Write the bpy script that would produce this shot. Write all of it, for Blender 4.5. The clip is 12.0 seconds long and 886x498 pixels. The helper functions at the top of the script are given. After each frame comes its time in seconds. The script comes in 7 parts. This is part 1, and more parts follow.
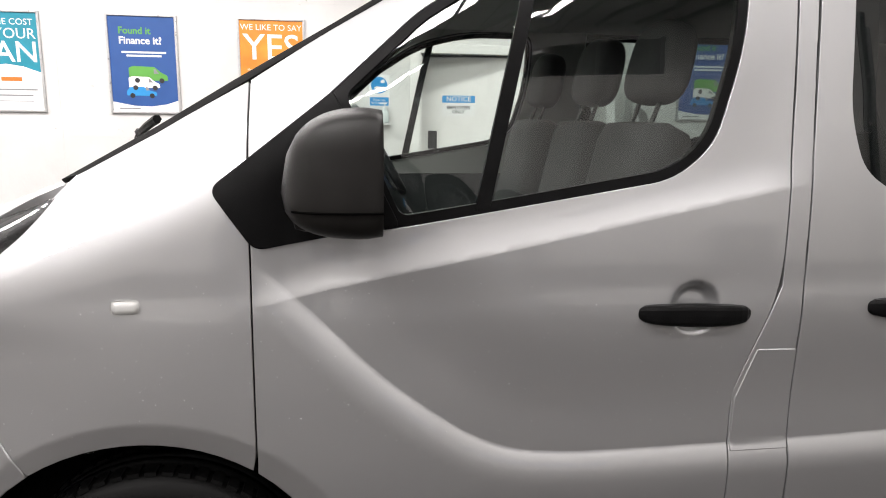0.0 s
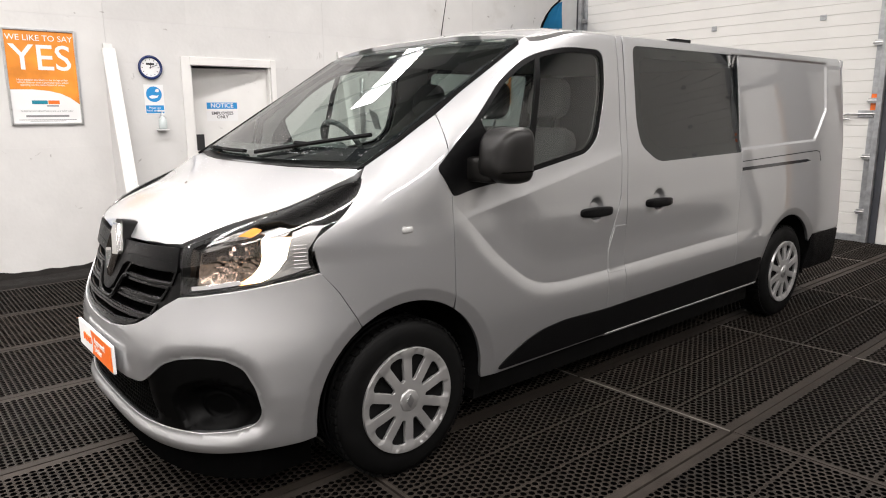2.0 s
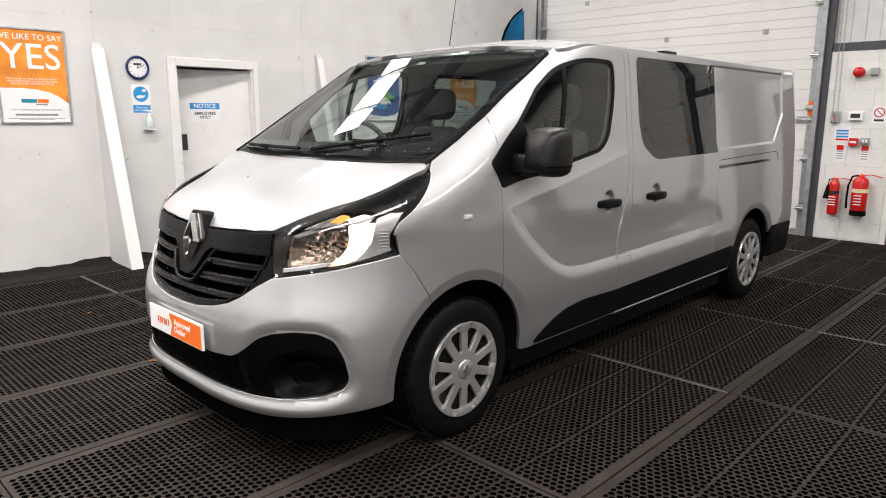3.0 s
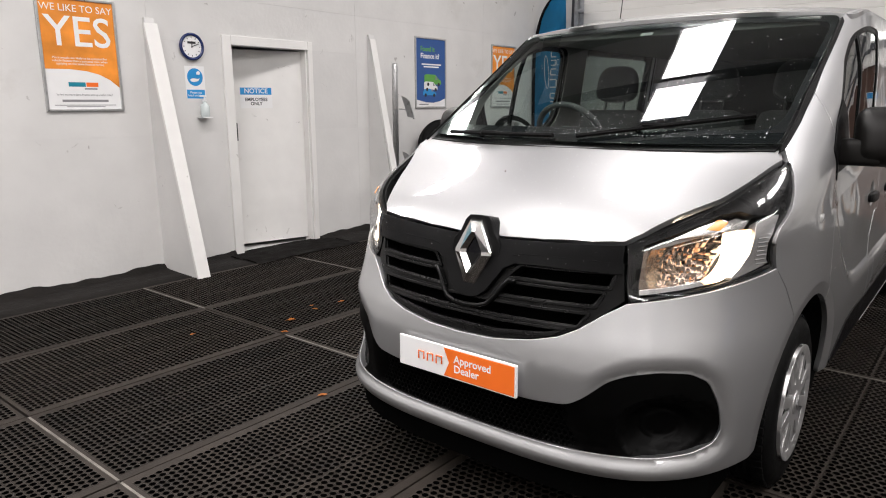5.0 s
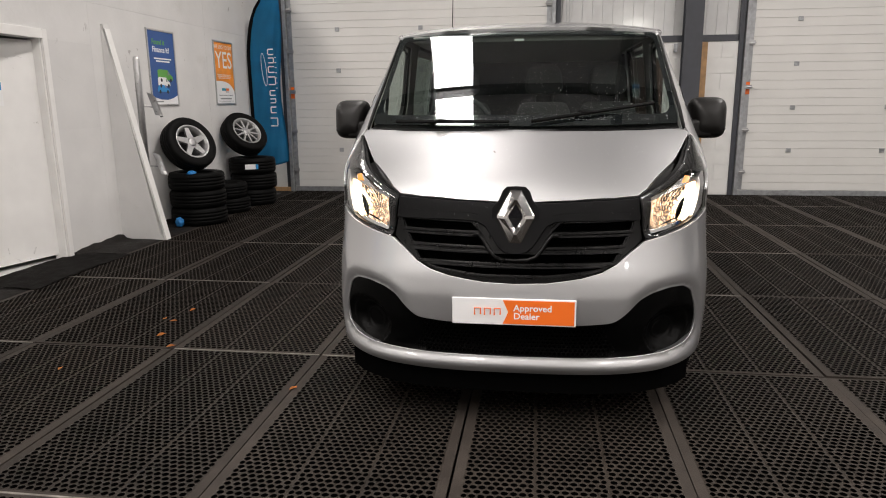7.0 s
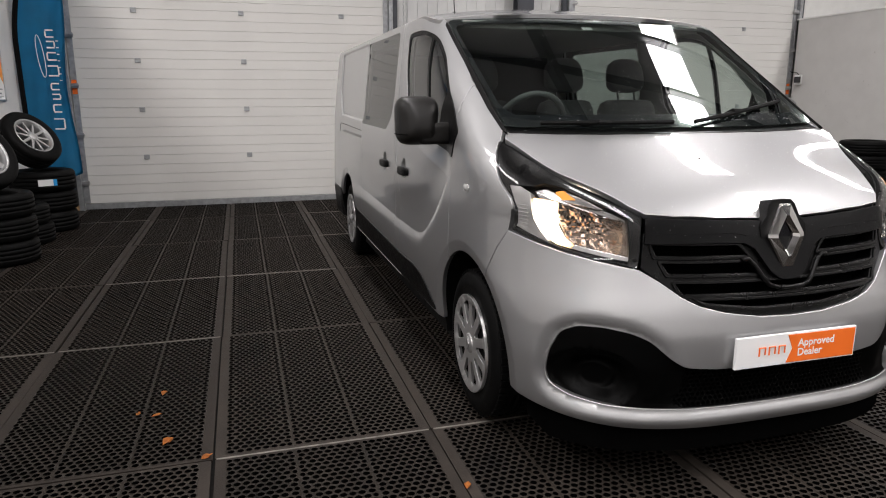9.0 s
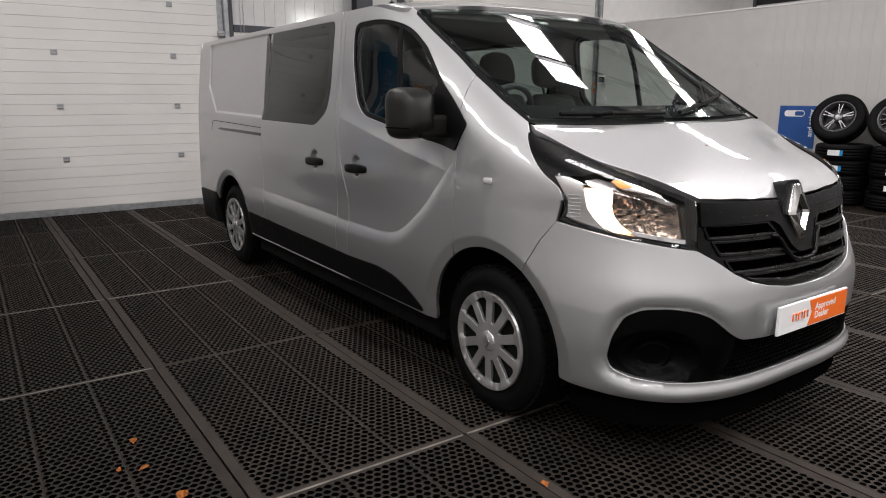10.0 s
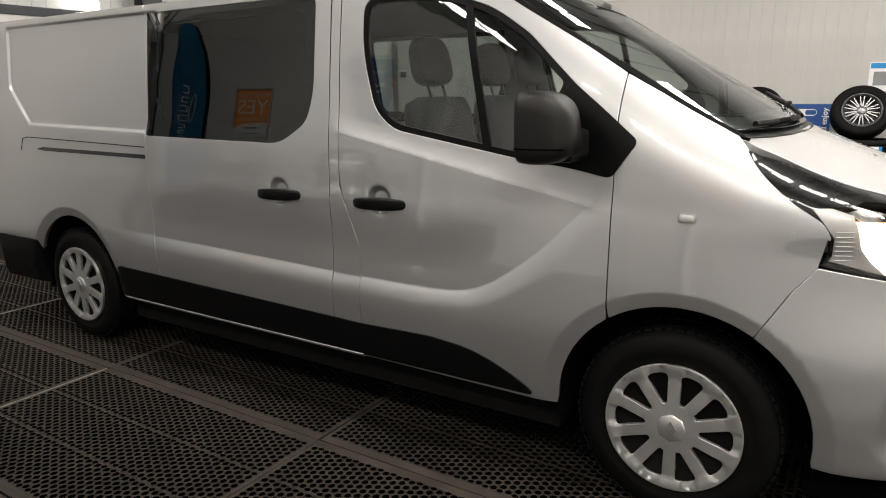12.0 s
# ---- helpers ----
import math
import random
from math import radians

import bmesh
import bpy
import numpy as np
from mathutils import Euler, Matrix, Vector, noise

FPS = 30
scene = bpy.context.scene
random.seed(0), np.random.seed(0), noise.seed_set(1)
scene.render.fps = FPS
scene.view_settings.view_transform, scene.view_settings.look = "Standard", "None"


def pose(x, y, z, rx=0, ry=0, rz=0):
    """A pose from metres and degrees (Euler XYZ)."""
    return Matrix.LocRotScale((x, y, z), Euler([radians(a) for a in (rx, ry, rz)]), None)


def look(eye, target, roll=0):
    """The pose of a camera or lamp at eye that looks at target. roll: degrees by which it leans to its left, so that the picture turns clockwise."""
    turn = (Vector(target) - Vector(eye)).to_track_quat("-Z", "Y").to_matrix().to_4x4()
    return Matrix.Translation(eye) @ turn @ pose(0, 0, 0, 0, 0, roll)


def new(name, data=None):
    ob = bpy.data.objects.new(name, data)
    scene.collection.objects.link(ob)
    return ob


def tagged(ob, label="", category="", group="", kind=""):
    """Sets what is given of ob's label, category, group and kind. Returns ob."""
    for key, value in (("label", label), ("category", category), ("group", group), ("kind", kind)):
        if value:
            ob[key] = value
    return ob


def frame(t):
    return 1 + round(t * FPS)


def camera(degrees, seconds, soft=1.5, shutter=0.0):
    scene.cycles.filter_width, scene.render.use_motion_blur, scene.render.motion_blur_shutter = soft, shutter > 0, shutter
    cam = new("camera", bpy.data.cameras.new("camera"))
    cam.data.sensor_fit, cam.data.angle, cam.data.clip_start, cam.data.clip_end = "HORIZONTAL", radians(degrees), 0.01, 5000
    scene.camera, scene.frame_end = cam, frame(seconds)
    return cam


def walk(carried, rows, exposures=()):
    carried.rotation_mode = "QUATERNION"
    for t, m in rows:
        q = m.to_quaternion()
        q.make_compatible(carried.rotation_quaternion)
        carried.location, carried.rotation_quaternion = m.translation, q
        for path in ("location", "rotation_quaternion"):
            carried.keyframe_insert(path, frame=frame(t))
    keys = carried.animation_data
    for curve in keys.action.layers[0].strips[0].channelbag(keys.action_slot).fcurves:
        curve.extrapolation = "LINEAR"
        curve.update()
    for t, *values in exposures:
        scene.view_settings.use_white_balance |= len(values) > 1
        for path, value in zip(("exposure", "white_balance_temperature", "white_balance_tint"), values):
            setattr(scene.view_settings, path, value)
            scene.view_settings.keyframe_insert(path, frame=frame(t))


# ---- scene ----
cam = camera(66.2, 12.0, 1.05)
PATH = [
    (0, (0.418, -2.302, 1.436), (0.707, -0.361, 1.051), 0.8),
    (0.5, (-0.083, -2.544, 1.448), (0.488, -0.667, 1.06), 0.5),
    (1, (-0.572, -2.745, 1.442), (0.392, -1.036, 1.055), -0.1),
    (1.5, (-1.114, -2.924, 1.458), (0.095, -1.38, 1.066), -0.3),
    (2, (-1.598, -3.034, 1.508), (-0.332, -1.537, 1.114), -0.4),
    (2.5, (-1.979, -3.087, 1.528), (-0.623, -1.673, 1.127), -0.3),
    (2.7, (-2.103, -3.063, 1.515), (-0.727, -1.666, 1.122), -0.1),
    (4.3, (-2.458, -1.874, 1.49), (-0.934, -0.646, 1.077), 0.0),
    (4.5, (-2.512, -1.714, 1.491), (-0.99, -0.484, 1.076), -0.1),
    (5, (-2.745, -1.409, 1.464), (-1.229, -0.173, 1.047), -0.2),
    (5.5, (-3.077, -1.196, 1.444), (-1.525, -0.003, 1.036), -0.2),
    (6, (-3.401, -0.911, 1.453), (-1.684, 0.028, 1.041), -0.3),
    (6.5, (-3.668, -0.569, 1.449), (-1.803, 0.017, 1.027), -0.4),
    (6.7, (-3.753, -0.388, 1.435), (-1.853, 0.069, 1.011), -0.5),
    (8.3, (-3.241, 1.254, 1.468), (-1.328, 0.862, 1.04), 0.0),
    (8.5, (-3.119, 1.44, 1.451), (-1.222, 0.979, 1.017), -0.1),
    (9, (-2.813, 1.873, 1.436), (-0.94, 1.322, 1.004), -0.1),
    (9.5, (-2.521, 2.29, 1.408), (-0.744, 1.481, 0.975), -0.1),
    (10, (-2.262, 2.734, 1.401), (-0.657, 1.621, 0.967), 0.0),
    (10.5, (-1.849, 3.061, 1.437), (-0.384, 1.77, 1.001), -0.2),
    (11, (-1.411, 3.293, 1.45), (-0.004, 1.938, 1.023), -0.1),
    (11.5, (-0.953, 3.252, 1.478), (0.3, 1.756, 1.038), -0.4),
    (12, (-0.478, 3.09, 1.452), (0.566, 1.446, 0.998), -0.7),
]
EXPOSURES = [(0.0, 0.97, 6600, 9), (1.0, 0.74, 6600, 9), (2.5, 0.67, 6640, 8), (4.5, 0.34, 6540, 9), (5.5, 0.22, 6560, 9), (6.5, 0.14, 6800, 9), (8.5, 0.22, 6560, 9), (9.5, 0.06, 6500, 10), (10.5, 0.15, 6400, 10), (11.0, 0.26, 6260, 10), (11.5, 0.32, 6380, 9), (12.0, 0.38, 6980, 6)]
walk(cam, [(t, look(eye, target, roll)) for t, eye, target, roll in PATH], EXPOSURES)

# ---- light ----
world = bpy.data.worlds.new("world")
scene.world = world
world.use_nodes = True
wn = world.node_tree.nodes
sky = wn.new("ShaderNodeTexSky")
sky.sky_type, sky.sun_disc, sky.sun_elevation, sky.sun_rotation = "NISHITA", False, radians(35), radians(200)
world.node_tree.links.new(sky.outputs[0], wn["Background"].inputs[0])
wn["Background"].inputs[1].default_value = 0.1


def area_lamp(name, m, w, h, watts, color):
    lamp = bpy.data.lights.new(name, "AREA")
    lamp.shape, lamp.size, lamp.size_y, lamp.energy, lamp.color = "RECTANGLE", w, h, watts, color
    ob = new(name, lamp)
    ob.matrix_world = m
    return ob


ROOF_Z = 5.6
# daylight in the openings of the roof lights: rows across the roof, broken along their length
ROOF_ROWS = [(5.85, 0.80), (1.23, 0.70), (-3.80, 0.74), (-8.25, 0.70)]
ROOF_RUNS = [(2.12, 5.5), (-8.7, 0.3)]
ROOFLIGHTS = [((xa + xb) / 2, ly, xb - xa, lw) for ly, lw in ROOF_ROWS for xa, xb in ROOF_RUNS]
DAYLIGHT = 74.0
for lx, ly, ll, lw in ROOFLIGHTS:
    area_lamp("rooflight_daylight", pose(lx, ly, ROOF_Z + 0.02), ll - 0.06, lw - 0.04, DAYLIGHT * (ll - 0.06) * (lw - 0.04), (0.995, 0.945, 0.938))

# ---- materials ----
def material(name, color, rough=0.5, metal=0.0, vary=0.08, scale=8.0, bump=0.0, bump_scale=60.0, coat=0.0, spec=0.5, stain=None, stain_scale=1.5, stain_at=0.6, per_object=0.0, scuffs=0.0):
    """Colour with two scales of variation, an optional stain colour and fine relief."""
    m = bpy.data.materials.new(name)
    m.use_nodes = True
    n, l = m.node_tree.nodes, m.node_tree.links
    b = n["Principled BSDF"]
    b.inputs["Metallic"].default_value = metal
    b.inputs["Coat Weight"].default_value = coat
    b.inputs["Coat Roughness"].default_value = 0.03
    b.inputs["Coat IOR"].default_value = 1.75
    b.inputs["Specular IOR Level"].default_value = spec
    pos = n.new("ShaderNodeTexCoord").outputs["Object"]
    fine = n.new("ShaderNodeTexNoise")
    fine.inputs["Scale"].default_value, fine.inputs["Detail"].default_value = scale, 6
    l.new(pos, fine.inputs["Vector"])
    ramp = n.new("ShaderNodeMapRange")
    ramp.inputs[1].default_value, ramp.inputs[2].default_value = 0.3, 0.7
    ramp.inputs[3].default_value, ramp.inputs[4].default_value = 1 - vary, 1 + vary
    l.new(fine.outputs[0], ramp.inputs[0])
    mul = n.new("ShaderNodeMix")
    mul.data_type, mul.blend_type = "RGBA", "MULTIPLY"
    mul.inputs["Factor"].default_value = 1
    mul.inputs["A"].default_value = (*color, 1)
    l.new(ramp.outputs[0], mul.inputs["B"])
    out = mul.outputs["Result"]
    if per_object:
        info = n.new("ShaderNodeObjectInfo")
        mr = n.new("ShaderNodeMapRange")
        mr.inputs[3].default_value, mr.inputs[4].default_value = 1 - per_object, 1 + per_object
        l.new(info.outputs["Random"], mr.inputs[0])
        mo = n.new("ShaderNodeMix")
        mo.data_type, mo.blend_type = "RGBA", "MULTIPLY"
        mo.inputs["Factor"].default_value = 1
        l.new(out, mo.inputs["A"]), l.new(mr.outputs[0], mo.inputs["B"])
        out = mo.outputs["Result"]
    if stain:
        big = n.new("ShaderNodeTexNoise")
        big.inputs["Scale"].default_value, big.inputs["Detail"].default_value, big.inputs["Roughness"].default_value = stain_scale, 8, 0.65
        l.new(pos, big.inputs["Vector"])
        sr = n.new("ShaderNodeMapRange")
        sr.inputs[1].default_value, sr.inputs[2].default_value = stain_at, stain_at + 0.15
        sr.inputs[4].default_value = 0.8
        l.new(big.outputs[0], sr.inputs[0])
        ms = n.new("ShaderNodeMix")
        ms.data_type = "RGBA"
        l.new(sr.outputs[0], ms.inputs["Factor"]), l.new(out, ms.inputs["A"])
        ms.inputs["B"].default_value = (*stain, 1)
        out = ms.outputs["Result"]
    if scuffs:
        mark = n.new("ShaderNodeTexNoise")
        mark.inputs["Scale"].default_value, mark.inputs["Detail"].default_value, mark.inputs["Distortion"].default_value = 7, 5, 1.2
        l.new(pos, mark.inputs["Vector"])
        mk = n.new("ShaderNodeMapRange")
        mk.inputs[1].default_value, mk.inputs[2].default_value, mk.inputs[4].default_value = 0.70, 0.745, scuffs
        l.new(mark.outputs[0], mk.inputs[0])
        mm = n.new("ShaderNodeMix")
        mm.data_type = "RGBA"
        l.new(mk.outputs[0], mm.inputs["Factor"]), l.new(out, mm.inputs["A"])
        mm.inputs["B"].default_value = (0.22, 0.20, 0.18, 1)
        out = mm.outputs["Result"]
    l.new(out, b.inputs["Base Color"])
    rr = n.new("ShaderNodeMapRange")
    rr.inputs[1].default_value, rr.inputs[2].default_value = 0.3, 0.7
    rr.inputs[3].default_value, rr.inputs[4].default_value = max(0.02, rough * 0.85), min(1, rough * 1.15)
    l.new(fine.outputs[0], rr.inputs[0]), l.new(rr.outputs[0], b.inputs["Roughness"])
    if bump:
        bn = n.new("ShaderNodeTexNoise")
        bn.inputs["Scale"].default_value, bn.inputs["Detail"].default_value = bump_scale, 4
        l.new(pos, bn.inputs["Vector"])
        bp = n.new("ShaderNodeBump")
        bp.inputs["Strength"].default_value, bp.inputs["Distance"].default_value = bump, 0.01
        l.new(bn.outputs[0], bp.inputs["Height"]), l.new(bp.outputs[0], b.inputs["Normal"])
    return m


def glass(name, tint, rough=0.0, gloss=0.075):
    """Thin tinted pane: clear transmission with mirror reflection at grazing angles."""
    m = bpy.data.materials.new(name)
    m.use_nodes = True
    n, l = m.node_tree.nodes, m.node_tree.links
    n.remove(n["Principled BSDF"])
    tr, gl, mix, fr = n.new("ShaderNodeBsdfTransparent"), n.new("ShaderNodeBsdfGlossy"), n.new("ShaderNodeMixShader"), n.new("ShaderNodeLayerWeight")
    tr.inputs[0].default_value = (*tint, 1)
    gl.inputs["Roughness"].default_value = rough
    fr.inputs["Blend"].default_value = 0.5
    pw, ad = n.new("ShaderNodeMath"), n.new("ShaderNodeMath")
    pw.operation, ad.operation = "POWER", "MULTIPLY_ADD"
    pw.inputs[1].default_value, ad.inputs[1].default_value, ad.inputs[2].default_value = 4.5, 0.9, gloss
    l.new(fr.outputs["Facing"], pw.inputs[0]), l.new(pw.outputs[0], ad.inputs[0])
    l.new(ad.outputs[0], mix.inputs[0]), l.new(tr.outputs[0], mix.inputs[1]), l.new(gl.outputs[0], mix.inputs[2])
    l.new(mix.outputs[0], n["Material Output"].inputs[0])
    return m


def glow(name, color, strength):
    m = bpy.data.materials.new(name)
    m.use_nodes = True
    b = m.node_tree.nodes["Principled BSDF"]
    b.inputs["Base Color"].default_value = (*color, 1)
    b.inputs["Emission Color"].default_value = (*color, 1)
    b.inputs["Emission Strength"].default_value = strength
    return m


SILVER = material("silver_metallic_paint", (0.448, 0.45, 0.455), 0.45, 0.86, vary=0.03, scale=900, coat=1.0)
BLACK = material("black_textured_plastic", (0.003, 0.003, 0.0032), 0.38, spec=0.10, vary=0.15, scale=30, bump=0.15, bump_scale=700)
GLOSSBLACK = material("gloss_black", (0.012, 0.012, 0.014), 0.08, vary=0.05)
MIRRORPLASTIC = material("dark_grained_plastic", (0.009, 0.0085, 0.008), 0.36, spec=0.24, vary=0.1, scale=20, bump=0.12, bump_scale=900)
RUBBER = material("black_rubber", (0.004, 0.004, 0.004), 0.55, spec=0.07, vary=0.2, scale=14, bump=0.1, bump_scale=200)
CHROME = material("chrome", (0.78, 0.78, 0.78), 0.07, 1.0, vary=0.03)
BADGECHROME = material("badge_chrome", (0.64, 0.63, 0.62), 0.10, 1.0, vary=0.03)
DARKCHROME = material("smoked_chrome", (0.42, 0.41, 0.40), 0.24, 1.0, vary=0.1, scale=40)
POCKET = material("black_pocket_plastic", (0.0012, 0.0012, 0.0012), 0.42, spec=0.055, vary=0.1, scale=20)
# Flat black for shade painted into mat holes, grille depths and under the bumper.
SHADEBLACK = material("painted_recess_shade", (0.002, 0.002, 0.002), 0.9, spec=0.0)
# Lighter than the cabin plastic: the dash's reflection in the glass is painted in.
DASH = material("grey_green_dash_reflection", (0.075, 0.082, 0.082), 0.55, vary=0.1, bump=0.1, bump_scale=400)
STEEL = material("dull_steel", (0.42, 0.42, 0.42), 0.42, 0.9, vary=0.15, scale=12)
CAPSILVER = material("wheel_cover_silver", (0.50, 0.495, 0.49), 0.36, 0.75, vary=0.06, scale=10, stain=(0.35, 0.3, 0.25), stain_scale=7, stain_at=0.68)
DARKSTEEL = material("dark_steel_rim", (0.012, 0.012, 0.013), 0.5, 0.1, vary=0.2)
CABIN = material("dark_grey_cabin_plastic", (0.036, 0.038, 0.04), 0.6, vary=0.12, bump=0.1, bump_scale=400)
LINING = material("pale_roof_lining", (0.21, 0.207, 0.20), 0.85, vary=0.06)
FABRIC = material("charcoal_seat_fabric", (0.024, 0.024, 0.025), 0.9, vary=0.25, scale=120, bump=0.3, bump_scale=500)
CLEAR = glass("windscreen_glass", (0.76, 0.84, 0.80))
DOORGLASS = glass("door_glass", (0.84, 0.89, 0.865))
PRIVACY = glass("tinted_glass", (0.27, 0.315, 0.30))
LENS = glass("headlamp_lens", (0.95, 0.95, 0.95), gloss=0.045)
HALOGEN = glow("painted_halogen_glow", (1.0, 0.50, 0.18), 1.0)
# Painted glow: white at the crescent's centre, fading to orange at its ends.
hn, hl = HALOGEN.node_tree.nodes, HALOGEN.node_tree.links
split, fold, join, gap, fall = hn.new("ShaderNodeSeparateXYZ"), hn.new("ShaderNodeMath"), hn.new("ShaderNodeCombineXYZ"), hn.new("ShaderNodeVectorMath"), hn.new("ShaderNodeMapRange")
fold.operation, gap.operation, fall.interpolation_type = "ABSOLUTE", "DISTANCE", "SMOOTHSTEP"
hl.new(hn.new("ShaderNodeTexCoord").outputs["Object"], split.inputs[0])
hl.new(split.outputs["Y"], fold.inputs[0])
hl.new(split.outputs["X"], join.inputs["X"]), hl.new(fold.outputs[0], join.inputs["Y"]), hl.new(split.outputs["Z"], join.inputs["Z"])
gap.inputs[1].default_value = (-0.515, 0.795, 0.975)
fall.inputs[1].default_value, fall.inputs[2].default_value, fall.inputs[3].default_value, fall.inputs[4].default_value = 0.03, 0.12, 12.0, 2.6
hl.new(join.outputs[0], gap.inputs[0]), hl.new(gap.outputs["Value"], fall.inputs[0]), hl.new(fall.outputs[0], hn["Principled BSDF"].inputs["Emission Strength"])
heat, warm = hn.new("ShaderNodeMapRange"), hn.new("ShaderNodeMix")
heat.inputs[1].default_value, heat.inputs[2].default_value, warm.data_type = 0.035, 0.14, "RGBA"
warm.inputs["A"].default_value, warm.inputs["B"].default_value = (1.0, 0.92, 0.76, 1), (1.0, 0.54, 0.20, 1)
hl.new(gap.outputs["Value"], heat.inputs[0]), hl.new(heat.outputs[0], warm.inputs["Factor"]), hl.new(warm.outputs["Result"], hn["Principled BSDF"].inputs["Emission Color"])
REPEATER = material("clear_lens_plastic", (0.42, 0.42, 0.41), 0.15, vary=0.05)
AMBER = material("amber_lens", (0.75, 0.30, 0.06), 0.2, vary=0.05)
WHITEWALL = material("white_painted_board", (0.665, 0.657, 0.645), 0.55, vary=0.045, scale=3, bump=0.15, bump_scale=25, stain=(0.56, 0.545, 0.52), stain_scale=1.3, stain_at=0.60, per_object=0.025, scuffs=0.55)
PARTITION = material("white_panel_paint", (0.54, 0.53, 0.515), 0.45, vary=0.04, scale=4, stain=(0.5, 0.48, 0.45), stain_scale=2, stain_at=0.64, per_object=0.02, scuffs=0.3)
BLOCKWALL = material("white_painted_block", (0.73, 0.725, 0.70), 0.6, vary=0.04, scale=6, bump=0.3, bump_scale=90)
DOORPANEL = material("white_sectional_door", (0.69, 0.68, 0.65), 0.42, vary=0.03, scale=2, bump=0.12, bump_scale=140, stain=(0.62, 0.60, 0.56), stain_scale=0.9, stain_at=0.64)
WHITEPAINT = material("white_gloss_paint", (0.80, 0.79, 0.77), 0.4, vary=0.03, scale=5, stain=(0.62, 0.59, 0.55), stain_scale=3, stain_at=0.66, scuffs=0.4)
CLADDING = material("grey_white_cladding", (0.62, 0.62, 0.61), 0.45, vary=0.04)
ROOFGREY = material("grey_roof_sheet", (0.52, 0.52, 0.525), 0.6, vary=0.08, scale=2)
DARKFRAME = material("dark_grey_steel_paint", (0.055, 0.058, 0.068), 0.45, vary=0.1, scale=9)
GALV = material("galvanised_steel", (0.40, 0.41, 0.42), 0.45, 0.7, vary=0.2, scale=18)
WOOD = material("bare_timber", (0.45, 0.27, 0.13), 0.7, vary=0.2, scale=12)
BROWNDOOR = material("dark_brown_door", (0.085, 0.040, 0.026), 0.5, vary=0.12, scale=5)
# Slab colour darkened to paint in shade seen through the mat holes.
CONCRETE = material("hole_shade_concrete", (0.006, 0.0055, 0.005), 0.7, spec=0.08, vary=0.3, scale=5, bump=0.3, bump_scale=60)
MATRUBBER = material("rubber_mat", (0.0222, 0.0178, 0.0145), 0.5, spec=0.14, vary=0.3, scale=5, bump=0.25, bump_scale=180, stain=(0.0065, 0.006, 0.0055), stain_scale=1.9, stain_at=0.54, per_object=0.2)
MATRIM = material("dusty_mat_rim", (0.033, 0.0275, 0.0235), 0.65, spec=0.12, vary=0.3, scale=7, bump=0.2, bump_scale=150, stain=(0.015, 0.0135, 0.012), stain_scale=3, stain_at=0.55, per_object=0.15)
JOINT = material("dirty_joint_strip", (0.20, 0.185, 0.165), 0.5, 0.5, vary=0.4, scale=9, stain=(0.03, 0.025, 0.02), stain_scale=4, stain_at=0.5)
SATINBLACK = material("satin_black_plastic", (0.0022, 0.0022, 0.0022), 0.30, spec=0.17, vary=0.1, scale=20, bump=0.05, bump_scale=800)
RED = material("red_enamel", (0.55, 0.015, 0.012), 0.25, vary=0.05)
ORANGE = material("orange_sticker", (0.9, 0.17, 0.02), 0.4, vary=0.04)
PAPER = material("white_print", (0.82, 0.82, 0.82), 0.5, vary=0.02)
BLUEPRINT = material("royal_blue_print", (0.022, 0.085, 0.29), 0.4, vary=0.05)
SKYBLUE = material("sky_blue_print", (0.02, 0.27, 0.62), 0.4, vary=0.03)
ORANGEPRINT = material("orange_print", (0.82, 0.28, 0.03), 0.4, vary=0.22, scale=5)
TEAL = material("teal_print", (0.01, 0.24, 0.33), 0.4, vary=0.1)
GREENPRINT = material("green_print", (0.11, 0.36, 0.06), 0.4)
GREYPRINT = material("grey_print", (0.25, 0.25, 0.26), 0.5)
BLACKPRINT = material("black_print", (0.02, 0.02, 0.022), 0.5)
FLAGBLUE = material("blue_flag_cloth", (0.014, 0.235, 0.46), 0.65, vary=0.12, scale=4, bump=0.1, bump_scale=300)
ALU = material("brushed_aluminium", (0.58, 0.58, 0.58), 0.32, 0.9, vary=0.08, scale=30)
NAVY = material("navy_plastic", (0.012, 0.025, 0.11), 0.25, vary=0.05)
LEAF = material("fallen_orange_leaf", (0.50, 0.17, 0.03), 0.7, vary=0.3, scale=60)


# ---- mesh tools ----
from mathutils.geometry import delaunay_2d_cdt


def mesh_of(bm, mat, smooth=False):
    me = bpy.data.meshes.new("m")
    bmesh.ops.recalc_face_normals(bm, faces=bm.faces)
    bm.to_mesh(me)
    bm.free()
    for p in me.polygons:
        p.use_smooth = smooth
    me.materials.append(mat)
    return me


def part(name, bm, mat, parent=None, label="", smooth=False):
    """Links a bmesh, or a finished mesh, as one object under a thing or a part."""
    me = mesh_of(bm, mat, smooth) if isinstance(bm, bmesh.types.BMesh) else bm
    ob = new(name, me)
    if parent:
        ob.parent = parent
    if label:
        tagged(ob, label)
    return ob


def thing(name, label, category, group="", at=None, kind=""):
    ob = new(name)
    tagged(ob, label, category, group, kind)
    if at is not None:
        ob.matrix_world = at
    return ob


